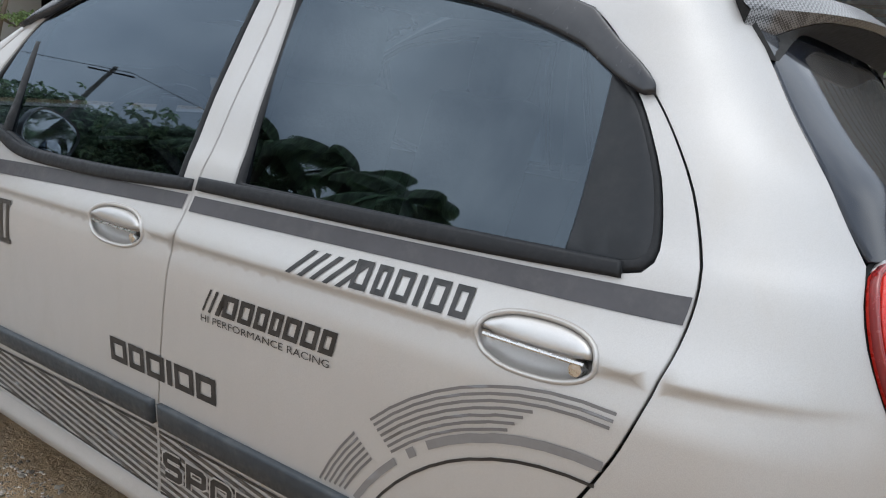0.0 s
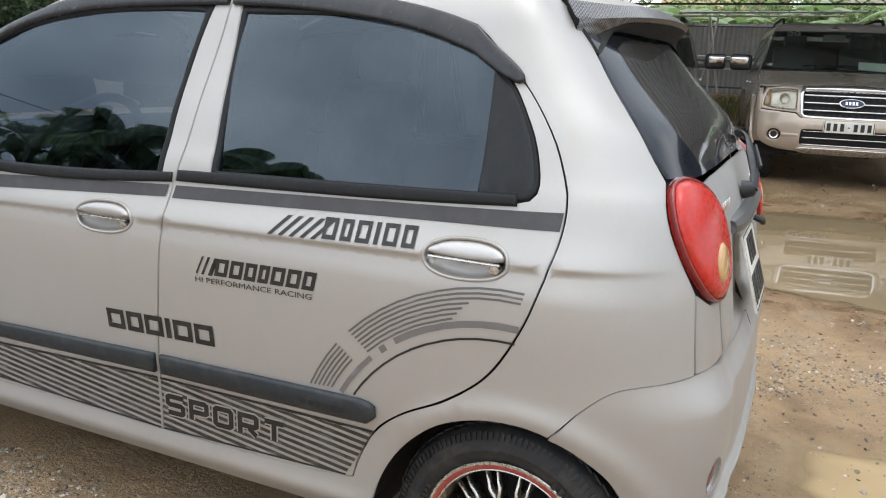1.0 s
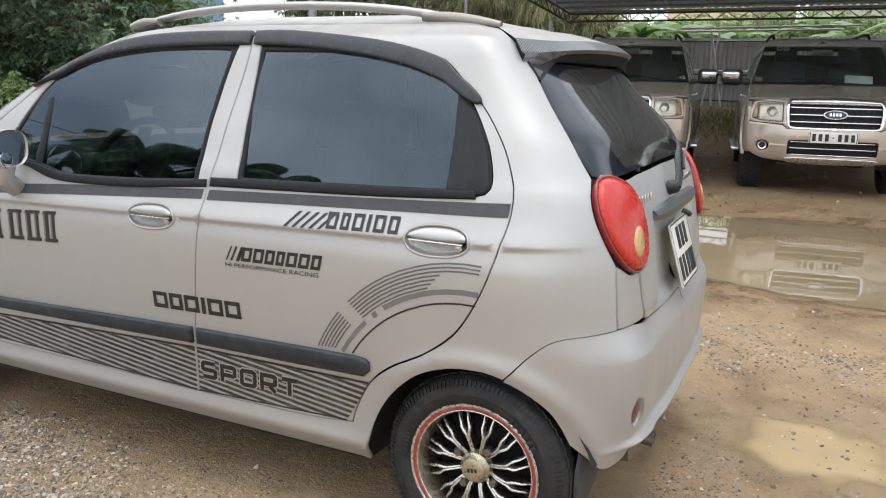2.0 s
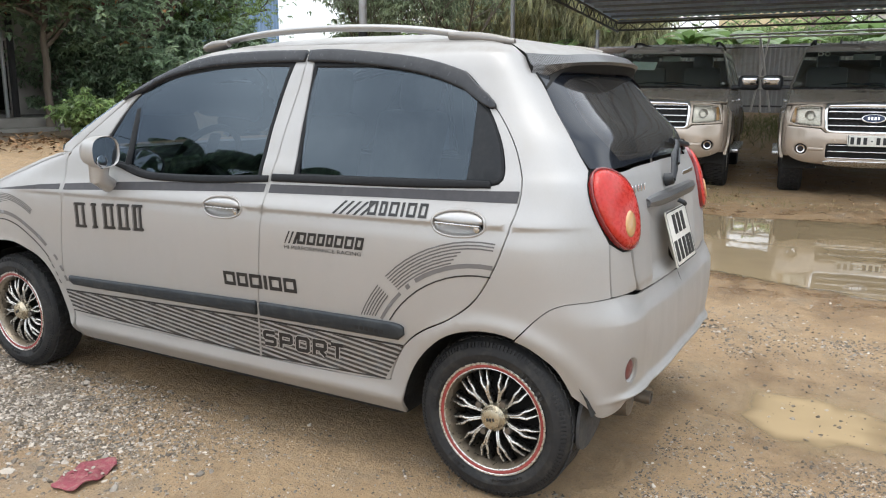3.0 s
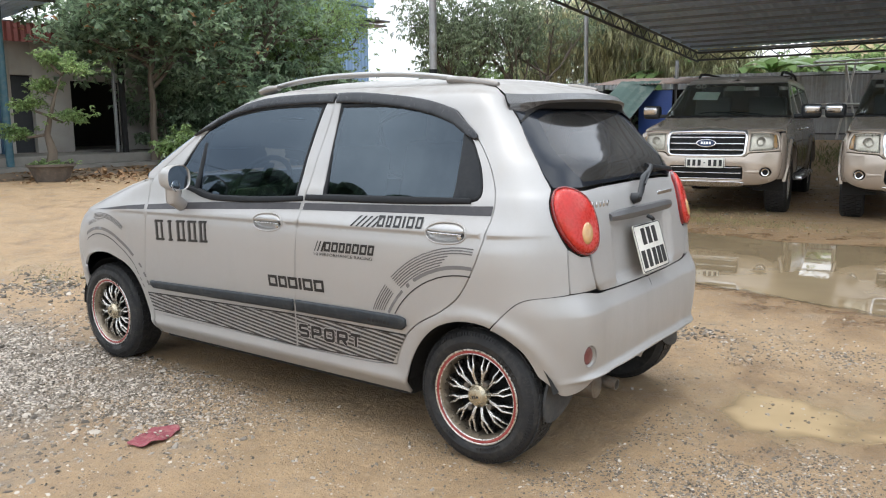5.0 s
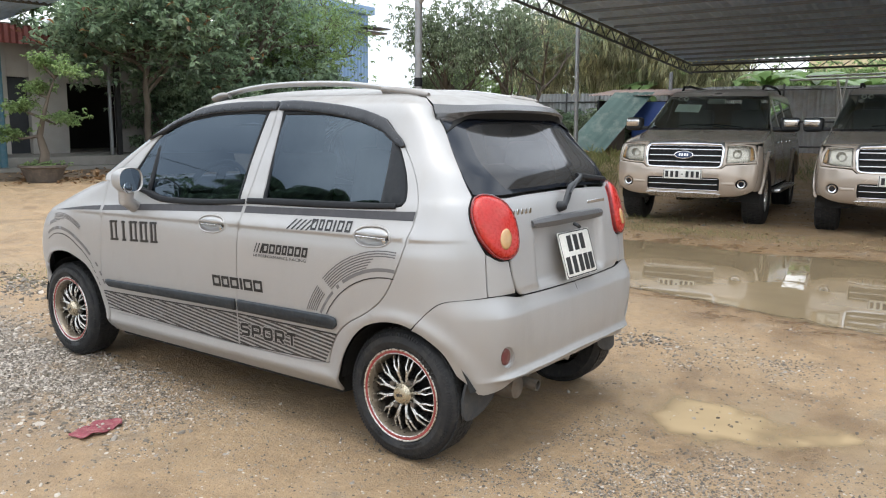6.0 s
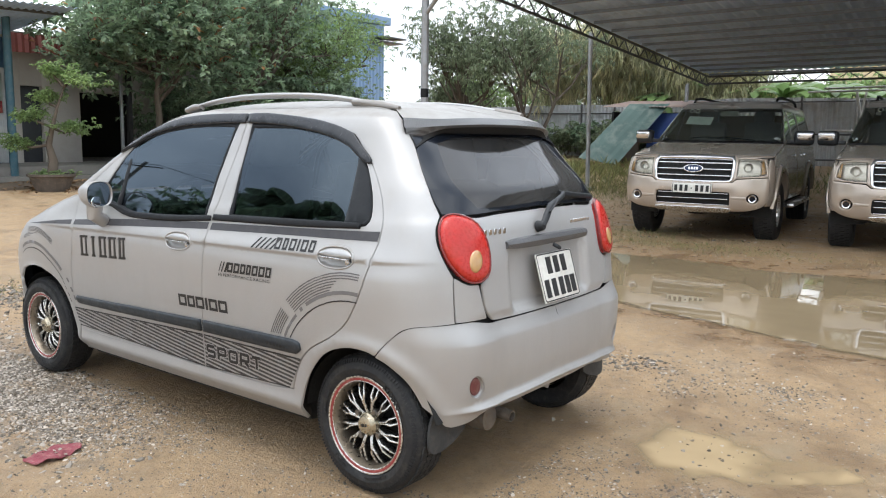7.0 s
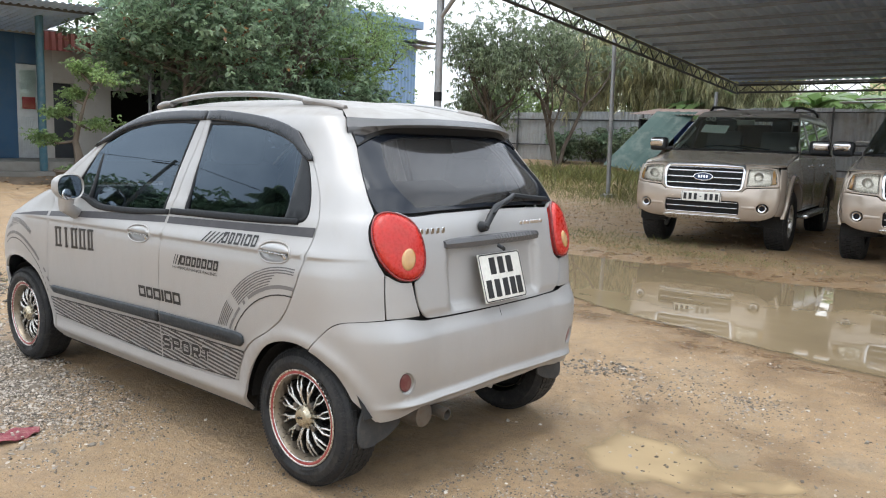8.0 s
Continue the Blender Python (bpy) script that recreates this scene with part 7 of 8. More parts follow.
# ---- fences ----
def sheet_fence(name, points, z0, z1, label, rails=(.35, .85)):
    f = empty(name, pose(*points[0], z0), label, "fence")
    inv = f.matrix_world.inverted()
    for (x0, y0), (x1, y1) in zip(points, points[1:]):
        n = max(1, int(math.hypot(x1 - x0, y1 - y0) / 1.05))
        for k in range(n):
            a, b = ((x0 + (x1 - x0) * t, y0 + (y1 - y0) * t) for t in (k / n, (k + 1.02) / n))
            dz = .03 * math.sin(7.3 * k + x0)
            sh = corrugated("sheet", [(*a, z0), (*b, z0), (*b, z1 + dz), (*a, z1 + dz)], FENCE, f, .12, .022)
            sh.matrix_parent_inverse = inv
        for rz in rails:
            bm = bmesh.new()
            tube(bm, [(x0, y0 - .05, z0 + (z1 - z0) * rz), (x1, y1 - .05, z0 + (z1 - z0) * rz)], .025, 6)
            r = part("rail", bm, STEELWORK, f)
            r.matrix_parent_inverse = inv
        for k in range(0, n, 3):
            bm = bmesh.new()
            px, py = x0 + (x1 - x0) * k / n, y0 + (y1 - y0) * k / n
            tube(bm, [(px, py - .06, z0 - .2), (px, py - .06, z1 + .05)], .03, 6)
            r = part("fence_post", bm, STEELWORK, f)
            r.matrix_parent_inverse = inv
    return f


sheet_fence("metal_fence", [(-24, 16.5), (-16.5, 20.6), (-8.6, 21.6), (-6.2, 22.0)], .70, 2.42, "weathered grey metal sheet fence with vertical ribs")
sheet_fence("metal_fence", [(-6.0, 20.9), (4.0, 20.4), (16., 19.8)], .55, 2.50, "light grey corrugated metal fence behind the wagons", (.15, .5, .95))
# loose steel pipes leaning before the fence
for k, (x0, x1, z0, z1) in enumerate(((-1.35, -1.0, .7, 2.75), (-1.1, -1.25, .7, 2.70), (-.85, -1.25, .7, 2.72), (-2.4, 1.9, 2.62, 2.66), (-2.0, 2.4, 2.70, 2.76), (-1.9, .5, 1.62, 1.60), (-1.9, .4, 1.30, 1.32))):
    bm = bmesh.new()
    tube(bm, [(x0, 20.2 - .03 * k, z0), (x1, 20.25 - .03 * k, z1)], .028, 7)
    tagged(part("steel_pipe", bm, surface("pale_pipe", (.62, .62, .60), rough=.4, metal=.3) if k == 0 else bpy.data.materials["pale_pipe"]), "pale steel pipe resting against the fence", "pipe", "pipes at the fence")

# ---- leaning green sheet, blue shed with rusty roof ----
GREEN_SHEET = surface("green_tin", (.032, .066, .058), (.048, .09, .08), rough=.5, metal=.3, scale=1.5, dirt=(.25, .25, .22), dirt_amount=.3)
ob = corrugated("leaning_sheet", [(-7.45, 17.0, .80), (-6.45, 17.3, .62), (-5.55, 18.6, 2.30), (-6.65, 18.4, 2.30)], GREEN_SHEET, None, .25, .02)
tagged(ob, "green corrugated tin sheet leaning against a shed", "metal sheet")
shed = empty("shed", pose(-5.9, 19.3, .6), "low shed with blue tarpaulin wall and rusty tin roof", "shed")
inv = shed.matrix_world.inverted()
for nm, size, at, material in (("back_wall", (2.6, .06, 1.5), (-6.0, 19.9, 1.35), DARK), ("side_wall", (.06, 1.4, 1.5), (-7.2, 19.2, 1.35), DARK), ("tarpaulin", (.95, .04, 1.25), (-5.75, 18.72, 1.42), surface("blue_tarp", (.03, .075, .30), (.04, .10, .38), rough=.5, scale=4)), ("wall_board", (.5, .05, 1.3), (-6.7, 18.72, 1.35), surface("old_board", (.14, .12, .10), rough=.8))):
    o = boxed(nm, size, pose(*at), material, shed, .01)
    o.matrix_parent_inverse = inv
o = corrugated("shed_roof", [(-7.5, 18.4, 2.22), (-4.5, 18.4, 2.18), (-4.5, 20.3, 2.42), (-7.5, 20.3, 2.46)], surface("rusty_tin", (.25, .17, .14), (.19, .165, .15), rough=.65, metal=.2, scale=2, dirt=(.35, .32, .30), dirt_amount=.4), shed, .1, .03)
o.matrix_parent_inverse = inv

# ---- the house across the yard ----
WHITE_WALL = surface("limewashed_wall", (.42, .40, .37), (.34, .325, .30), rough=.85, scale=1.2, dirt=(.30, .27, .22), dirt_amount=.4, bump=.1)
BLUE_WALL = surface("blue_painted_wall", (.032, .085, .165), (.045, .105, .19), rough=.6, scale=1.5, dirt=(.10, .12, .14), dirt_amount=.4)
RED_TIN = surface("red_tin", (.24, .068, .058), (.18, .052, .046), rough=.5, metal=.15, scale=2, dirt=(.2, .1, .08), dirt_amount=.3)
CEMENT = surface("cement", (.20, .19, .17), (.15, .14, .125), rough=.85, scale=2.5, dirt=(.15, .12, .09), dirt_amount=.4, bump=.15)
house = empty("house", pose(-15, 6, .5), "low house with white walls, blue corner and red tin fascia", "house")
inv = house.matrix_world.inverted()


def house_part(nm, size, at, material, bevel=.01, label="", parent=None):
    o = boxed(nm, size, pose(*at), material, parent or house, bevel, label)
    o.matrix_parent_inverse = inv if not parent else Matrix()
    return o


def wall_run(x, y0, y1, z0, z1, openings, material, nm="wall", thick=.22):
    """A wall along y with openings (y0, y1, z0, z1) through it."""
    ys = y0
    for a, b, lo, hi in openings:
        if a > ys:
            house_part(nm, (thick, a - ys, z1 - z0), (x - thick / 2, (a + ys) / 2, (z0 + z1) / 2), material, .006)
        house_part("lintel", (thick, b - a, z1 - hi), (x - thick / 2, (a + b) / 2, (z1 + hi) / 2), material, .006)
        if lo > z0:
            house_part("sill_wall", (thick, b - a, lo - z0), (x - thick / 2, (a + b) / 2, (z0 + lo) / 2), material, .006)
        ys = b
    if ys < y1:
        house_part(nm, (thick, y1 - ys, z1 - z0), (x - thick / 2, (ys + y1) / 2, (z0 + z1) / 2), material, .006)


wall_run(-15., -1., 5.45, .60, 3.30, [(4.84, 5.33, .62, 2.66)], BLUE_WALL, "blue_wall")
wall_run(-15., 5.45, 9.4, .60, 3.05, [(5.62, 6.10, .62, 2.30), (6.95, 8.25, .62, 2.22)], WHITE_WALL, "white_wall")
wall_run(-15., 9.4, 12.5, .60, 3.05, [], WHITE_WALL, "white_wall")
# back wall and partitions near-black, so the rooms' shade sits in their colour
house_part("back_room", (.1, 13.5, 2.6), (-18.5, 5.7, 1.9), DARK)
house_part("room_floor", (3.4, 13.5, .1), (-16.8, 5.7, .58), CEMENT)
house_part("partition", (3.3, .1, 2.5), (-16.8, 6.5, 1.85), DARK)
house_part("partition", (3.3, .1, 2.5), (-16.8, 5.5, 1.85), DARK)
house_part("slab", (3.6, 13.5, .14), (-16.7, 5.7, 3.36), WHITE_WALL)
house_part("porch", (2.0, 13.5, .40), (-14.0, 5.7, .42), CEMENT, .03, "raised cement porch")
house_part("porch_step", (.5, 13.5, .2), (-12.8, 5.7, .34), CEMENT, .03)
# glazed metal door in the blue wall
door = house_part("door", (.05, .47, 2.02), (-15.06, 5.085, 1.64), surface("white_metal_door", (.52, .54, .55), rough=.45, metal=.2, scale=3, dirt=(.3, .28, .25), dirt_amount=.3), .01, "grey metal door with a dark pane")
o = boxed("door_pane", (.02, .34, .86), pose(-15.03, 5.085, 2.10), SUV_GLASS, door, .004)
o = boxed("red_notice", (.012, .28, .26), pose(-15.035, 5.10, 1.82), surface("red_print", (.45, .03, .05), rough=.5), door, .003)
for k in range(9):
    boxed("door_rib", (.014, .016, .84), pose(-15.03, 4.92 + .0415 * k, 1.12), bpy.data.materials["white_metal_door"], door, .004)
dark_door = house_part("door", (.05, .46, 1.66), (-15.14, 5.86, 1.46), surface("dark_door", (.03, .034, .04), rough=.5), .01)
for k, (ya, yb, top, material) in enumerate(((5.2, 12.4, 3.38, RED_TIN),)):
    o = corrugated("fascia", [(-14.60, ya, 2.96), (-14.60, yb, 3.06), (-14.62, yb, 3.42), (-14.62, ya, 3.36)], material, house, .14, .03)
    o.matrix_parent_inverse = inv
o = corrugated("tin_roof", [(-14.5, 5.2, 3.42), (-14.5, 12.6, 3.46), (-18.6, 12.6, 4.1), (-18.6, 5.2, 4.1)], surface("grey_tin_roof", (.46, .47, .47), rough=.5, metal=.3, scale=2), house, .14, .03)
o.matrix_parent_inverse = inv
for y in (7.28,):
    o = boxed("veranda_post", (.10, .10, 2.3), pose(-13.5, y, 1.6), DARK, house, .01)
    o.matrix_parent_inverse = inv
o = boxed("veranda_pipe", (.06, .06, 2.2), pose(-13.55, 7.12, 1.6), GALV, house, .01)
o.matrix_parent_inverse = inv
porch_roof = empty("porch_canopy", pose(-13, 4.5, .3), "dark tin porch roof on a blue post", "porch roof")
inv2 = porch_roof.matrix_world.inverted()
o = corrugated("porch_sheet", [(-11.6, -2., 3.36), (-11.6, 5.2, 3.56), (-15.1, 5.3, 3.30), (-15.1, -2., 3.10)], ROOF_UNDER, porch_roof, .14, .03)
o.matrix_parent_inverse = inv2
bm = bmesh.new()
tube(bm, [(-13., 4.5, .25), (-13., 4.5, 3.45)], .075, 14)
o = part("porch_post", bm, surface("blue_post_paint", (.035, .10, .135), (.06, .14, .17), rough=.55, scale=5, dirt=(.2, .2, .18), dirt_amount=.4), porch_roof, "blue painted steel post")
o.matrix_parent_inverse = inv2
bm = bmesh.new()
tube(bm, [(-12.2, -2., 3.36), (-12.2, 5.2, 3.52)], .04, 6)
o = part("porch_beam", bm, STEELWORK, porch_roof)
o.matrix_parent_inverse = inv2

# ---- blue building behind the trees ----
tower = empty("blue_building", pose(-24, 26, .7), "tall blue sheet-clad building behind the trees", "building")
inv3 = tower.matrix_world.inverted()
BLUE_CLAD = surface("blue_cladding", (.16, .26, .42), (.20, .31, .47), rough=.5, metal=.1, scale=.8, dirt=(.3, .33, .36), dirt_amount=.3)
for c in ([(-22, 18.8, .6), (-22, 25.2, .6), (-22, 25.2, 6.3), (-22, 18.8, 6.3)], [(-22, 25.2, .6), (-28, 25.2, .6), (-28, 25.2, 6.3), (-22, 25.2, 6.3)]):
    o = corrugated("cladding", c, BLUE_CLAD, tower, .22, .03)
    o.matrix_parent_inverse = inv3
for nm, size, at in (("parapet", (6.4, 7.0, .35), (-25, 22, 6.52)), ("sunshade", (.8, 1.6, .07), (-21.6, 25.1, 5.72)), ("sunshade", (.8, 1.6, .07), (-21.7, 25.0, 5.52))):
    o = boxed(nm, size, pose(*at), BLUE_CLAD if nm == "parapet" else STEELWORK, tower, .02)
    o.matrix_parent_inverse = inv3
# far pale building behind the fence
far = empty("far_building", pose(-2, 40, .5), "far pale yellow building beyond the fence", "building")
inv4 = far.matrix_world.inverted()
for nm, size, at, material in (("far_wall", (4.0, 4, 4.9), (-4.2, 42, 2.95), surface("pale_yellow_wall", (.62, .53, .33), rough=.8, scale=1, dirt=(.4, .35, .28), dirt_amount=.4)), ("far_wall", (5, 4, 4.9), (2.8, 42, 2.95), WHITE_WALL), ("far_wall", (5, 4, 3.6), (-8.8, 43, 2.3), WHITE_WALL), ("far_roof", (4.4, 4.4, .25), (-4.2, 42, 5.5), RED_TIN)):
    o = boxed(nm, size, pose(*at), material, far, .02)
    o.matrix_parent_inverse = inv4
o = corrugated("tin_lean_to", [(-2.15, 39.6, .6), (-.25, 39.6, .6), (-.25, 39.9, 5.2), (-2.15, 39.9, 5.2)], bpy.data.materials["rusty_tin"], far, .2, .04)
o.matrix_parent_inverse = inv4
for x in (-9.4, -5.3, -3.4, 1.4, 3.4):
    o = boxed("far_window", (.9, .06, 1.1), pose(x, 39.98 if x > -6 else 40.98, 2.5), FRIT, far, .01)
    o.matrix_parent_inverse = inv4

# ---- trees and plants ----
BARK = surface("grey_brown_bark", (.095, .075, .058), (.155, .13, .10), rough=.9, scale=6, fine=60, bump=.6, stretch=(1, 1, .25))


def leaf_material(name, a, b, through=.35):
    """Leaves: glossy above, and light comes through them."""
    m = surface(name, a, b, rough=.36, scale=1.3, fine=25, random_tone=.5, spec=.7)
    n, l = m.node_tree.nodes, m.node_tree.links
    p = n["Principled BSDF"]
    glow, mixer = n.new("ShaderNodeBsdfTranslucent"), n.new("ShaderNodeMixShader")
    l.new(p.inputs["Base Color"].links[0].from_socket, glow.inputs["Color"])
    mixer.inputs[0].default_value = through
    l.new(p.outputs[0], mixer.inputs[1])
    l.new(glow.outputs[0], mixer.inputs[2])
    l.new(mixer.outputs[0], n["Material Output"].inputs["Surface"])
    return m


def limb(bm, start, way, length, radius, r, depth, tips, spreadness=.6, up=.25, segments=6):
    pts, p, d = [start], start.copy(), way.normalized()
    steps = 5
    for k in range(steps):
        d = (d + Vector((r.normal(0, .16), r.normal(0, .16), r.normal(up * .25, .10)))).normalized()
        p = p + d * (length / steps)
        pts.append(p.copy())
        if depth <= 1 and k >= 1:
            tips.append((p.copy(), d.copy()))
    radii = [radius * (1 - .55 * k / steps) for k in range(steps + 1)]
    tube(bm, pts, radii, segments, False)
    tips.append((p.copy(), d.copy()))
    if depth > 0:
        for k in range(3 if depth > 1 else 4):
            t = .4 + .6 * (k + r.random()) / 4
            i = min(steps - 1, int(t * steps))
            q = pts[i].lerp(pts[i + 1], t * steps - i)
            side = Vector((r.normal(), r.normal(), r.normal(.15, .5))).normalized()
            limb(bm, q, d * (1 - spreadness) + side * spreadness, length * r.uniform(.5, .75), radii[i] * .62, r, depth - 1, tips, spreadness, up, max(4, segments - 1))


def leafy(tips, count, spread_, length, width, r, droop=.3, leaves=6, flat=.5):
    """Leaf places in clumps round the ends of the twigs."""
    lv, lf = leaf_shape(1., width, .16, droop)
    vs, fs, off = [], [], 0
    lf = np.array(lf)
    for _ in range(count):
        p, d = tips[int(r.integers(len(tips)))]
        c = np.array(p) + r.normal(0, spread_, 3) * np.array([1, 1, .75])
        yaw0 = r.uniform(0, 6.28)
        for k in range(leaves):
            e = Euler((r.normal(0, .45), r.normal(.05, .45) + droop * .4, yaw0 + 6.28 * k / leaves + r.normal(0, .3)))
            s = length * r.uniform(.6, 1.25)
            v = lv @ (np.array(e.to_matrix()) * s).T + c
            vs.append(v)
            fs.append(lf + off)
            off += len(v)
    return np.concatenate(vs), np.concatenate(fs)


def tree(name, x, y, trunk_h, radius, limbs, limb_len, seed, material, label, clumps, length, width, spread_=.28, lean=(0, 0), depth=2, droop=.3, up=.25, spreadness=.6, category="tree", stems=1, leaves=6, accent=0):
    r = np.random.default_rng(seed)
    z = ground_at(x, y) - .05
    t = empty(name, pose(x, y, z), label, category)
    bm, tips = bmesh.new(), []
    for s in range(stems):
        foot = Vector((r.normal(0, .12), r.normal(0, .12), 0)) if stems > 1 else Vector((0, 0, 0))
        tilt = Vector((lean[0] + (r.normal(0, .22) if stems > 1 else 0), lean[1] + (r.normal(0, .22) if stems > 1 else 0), 1))
        pts = [foot + tilt * (trunk_h * k / 6) + Vector((r.normal(0, .03), r.normal(0, .03), 0)) * (k > 0) for k in range(7)]
        tube(bm, pts, [radius * (1.35 if k == 0 else 1 - .35 * k / 6) for k in range(7)], 9, False)
        for k in range(limbs):
            a = 6.283 * (k + r.random() * .6) / limbs
            h = pts[-1].lerp(pts[3], r.random() * .8)
            limb(bm, h, Vector((math.cos(a), math.sin(a), r.uniform(.3, 1.2))), limb_len * r.uniform(.75, 1.2), radius * .55, r, depth, tips, spreadness, up)
    part("trunk", bm, BARK, t)
    v, f = leafy(tips, clumps, spread_, length, width, r, droop, leaves)
    o = mesh_object("crown", v, f, material, t)
    tagged(o, kind="stuff")
    if accent:
        v, f = leafy(tips, accent, spread_, length, width, r, droop, 2)
        tagged(mesh_object("russet_leaves", v, f, RUSSET, t, "russet withered leaves"), kind="stuff")
    return t


BROAD = leaf_material("broad_green_leaves", (.20, .285, .185), (.32, .40, .25), .62)
FRESH = leaf_material("fresh_green_leaves", (.20, .29, .115), (.30, .40, .16), .6)
OLIVE = leaf_material("grey_green_leaves", (.18, .225, .135), (.25, .295, .18), .55)
STRAW = leaf_material("drooping_pale_leaves", (.38, .40, .24), (.76, .70, .48), .64)
BANANA = leaf_material("banana_leaves", (.16, .26, .09), (.24, .34, .14), .45)
RUSSET = leaf_material("russet_leaves", (.26, .13, .055), (.34, .20, .085), .45)

tree("broadleaf_tree", -12.9, 7.6, 2.75, .085, 8, 1.9, 11, BROAD, "large broadleaf tree with a few russet leaves before the house", 2600, .145, .56, .36, (.0, .02), 2, .15, .0, .75, accent=130)
tree("broadleaf_tree", -13.6, 10.4, 2.6, .15, 8, 2.3, 12, BROAD, "dense dark broadleaf tree beside the house", 2300, .13, .45, .42)
tree("leafy_tree", -14.4, 12.9, 2.4, .14, 8, 2.0, 13, FRESH, "light green leafy tree by the yard", 2700, .095, .40, .40)
tree("leafy_tree", -17.3, 14.4, 2.6, .15, 8, 2.0, 14, FRESH, "light green leafy tree by the yard", 1700, .13, .36, .42)
tree("broadleaf_tree", -18.2, 11.6, 3.8, .16, 8, 2.4, 18, FRESH, "tall green tree behind the others", 1400, .16, .38, .44)
tree("leafy_tree", -15.8, 15.3, 2.9, .12, 9, 1.5, 44, FRESH, "light green feathery tree before the blue building", 3000, .085, .34, .34)
tree("thin_tree", -11.6, 17.6, 2.1, .07, 4, 1.9, 15, OLIVE, "thin many-stemmed tree with small grey-green leaves", 1500, .13, .30, .30, (0, 0), 2, .5, .5, .5, "tree", 3)
tree("thin_tree", -9.8, 18.4, 2.1, .07, 4, 1.9, 16, OLIVE, "thin many-stemmed tree with small grey-green leaves", 1300, .13, .30, .30, (.05, 0), 2, .5, .5, .5, "tree", 3)
tree("thin_tree", -13.0, 18.6, 1.3, .06, 4, 1.0, 19, OLIVE, "low thin tree with small grey-green leaves", 600, .13, .30, .30, (.05, 0), 2, .5, .5, .5, "tree", 2)
tree("leafy_tree", -13.2, 24.6, 1.3, .08, 7, 1.3, 41, FRESH, "light green leafy tree behind the fence", 1100, .15, .40, .36)
tree("leafy_tree", -10.2, 25.2, 1.3, .08, 7, 1.3, 42, FRESH, "light green leafy tree behind the fence", 1100, .15, .40, .36)
tree("leafy_tree", -16.2, 24.2, 1.3, .08, 7, 1.4, 43, FRESH, "light green leafy tree behind the fence", 1100, .15, .40, .36)


def bamboo(x, y, height, culms, seed, label, clumps=620):
    """Arching culms with long hanging leaves."""
    r = np.random.default_rng(seed)
    z = ground_at(x, y)
    t = empty("bamboo_clump", pose(x, y, z), label, "bamboo", "bamboo along the fence")
    tips = []
    cane = surface("bamboo_culm", (.16, .17, .07), rough=.5) if "bamboo_culm" not in bpy.data.materials else bpy.data.materials["bamboo_culm"]
    for k in range(culms):
        bm = bmesh.new()
        a, out = r.uniform(0, 6.28), r.uniform(.3, 1.3)
        pts, h = [], height * r.uniform(.8, 1.1)
        for j in range(10):
            q = j / 9
            pts.append(Vector((.2 * math.cos(a) + out * math.cos(a) * q ** 2.2, .2 * math.sin(a) + out * math.sin(a) * q ** 2.2, h * (q - .28 * q ** 4))))
            if j > 4:
                tips.append((pts[-1].copy(), Vector((math.cos(a), math.sin(a), 0))))
                tips.append((pts[-1].copy() - Vector((0, 0, r.uniform(.2, 1.0))), Vector((math.cos(a), math.sin(a), 0))))
        tube(bm, pts, [.022 * (1 - .7 * j / 9) for j in range(10)], 6, False)
        part("culm", bm, cane, t)
    lv, lf = leaf_shape(1., .085, .03, .35)
    lf = np.array(lf)
    vs, fs, off = [], [], 0
    for _ in range(clumps):
        p, d = tips[int(r.integers(len(tips)))]
        c = np.array(p) + r.normal(0, .30, 3)
        for k in range(7):
            e = Euler((r.normal(0, .4), r.uniform(.3, 1.4), r.uniform(0, 6.28)))
            v = lv @ (np.array(e.to_matrix()) * r.uniform(.26, .56)).T + c
            vs.append(v)
            fs.append(lf + off)
            off += len(v)
    o = mesh_object("foliage", np.concatenate(vs), np.concatenate(fs), STRAW, t)
    tagged(o, kind="stuff")
    return t


for k, (x, y, h) in enumerate(((-9.4, 22.4, 6.2), (-8.0, 22.3, 6.6), (-6.9, 22.6, 6.0), (-11.2, 22.2, 5.8), (-5.4, 22.7, 4.6))):
    bamboo(x, y, h, 9, 30 + k, "arching bamboo with drooping yellowish leaves over the fence", 780)


def banana(x, y, size, seed):
    r = np.random.default_rng(seed)
    t = empty("banana_plant", pose(x, y, .6), "banana plant with broad arching green leaves", "banana plant", "banana plants beyond the fence")
    bm = bmesh.new()
    tube(bm, [(0, 0, 0), (.03, 0, size * .5), (0, .02, size)], [.12, .10, .07], 9)
    part("stem", bm, BANANA, t)
    for k in range(8):
        a = 6.283 * k / 8 + r.normal(0, .2)
        lift, ln = r.uniform(.5, 1.3), size * r.uniform(.7, 1.0)
        vs, fs = [], []
        n = 14
        for j in range(n + 1):
            q = j / n
            rad, z = ln * q * math.cos(lift * (1 - .3 * q)) , size + ln * (q * math.sin(lift) - .75 * q * q)
            w = .26 * size / 2.2 * math.sin(math.pi * min(1, .06 + .94 * q)) ** .6 * (1 if q < 1 else .1)
            jag = .82 + .18 * r.random()
            for s in (-1, 0, 1):
                vs.append((rad * math.cos(a) - s * w * jag * math.sin(a), rad * math.sin(a) + s * w * jag * math.cos(a), z - .10 * abs(s) * w * 3))
        for j in range(n):
            for s in (0, 1):
                fs.append((3 * j + s, 3 * j + 3 + s, 3 * j + 4 + s, 3 * j + 1 + s))
        mesh_object("leaf", vs, fs, BANANA, t, "", True)
    return t


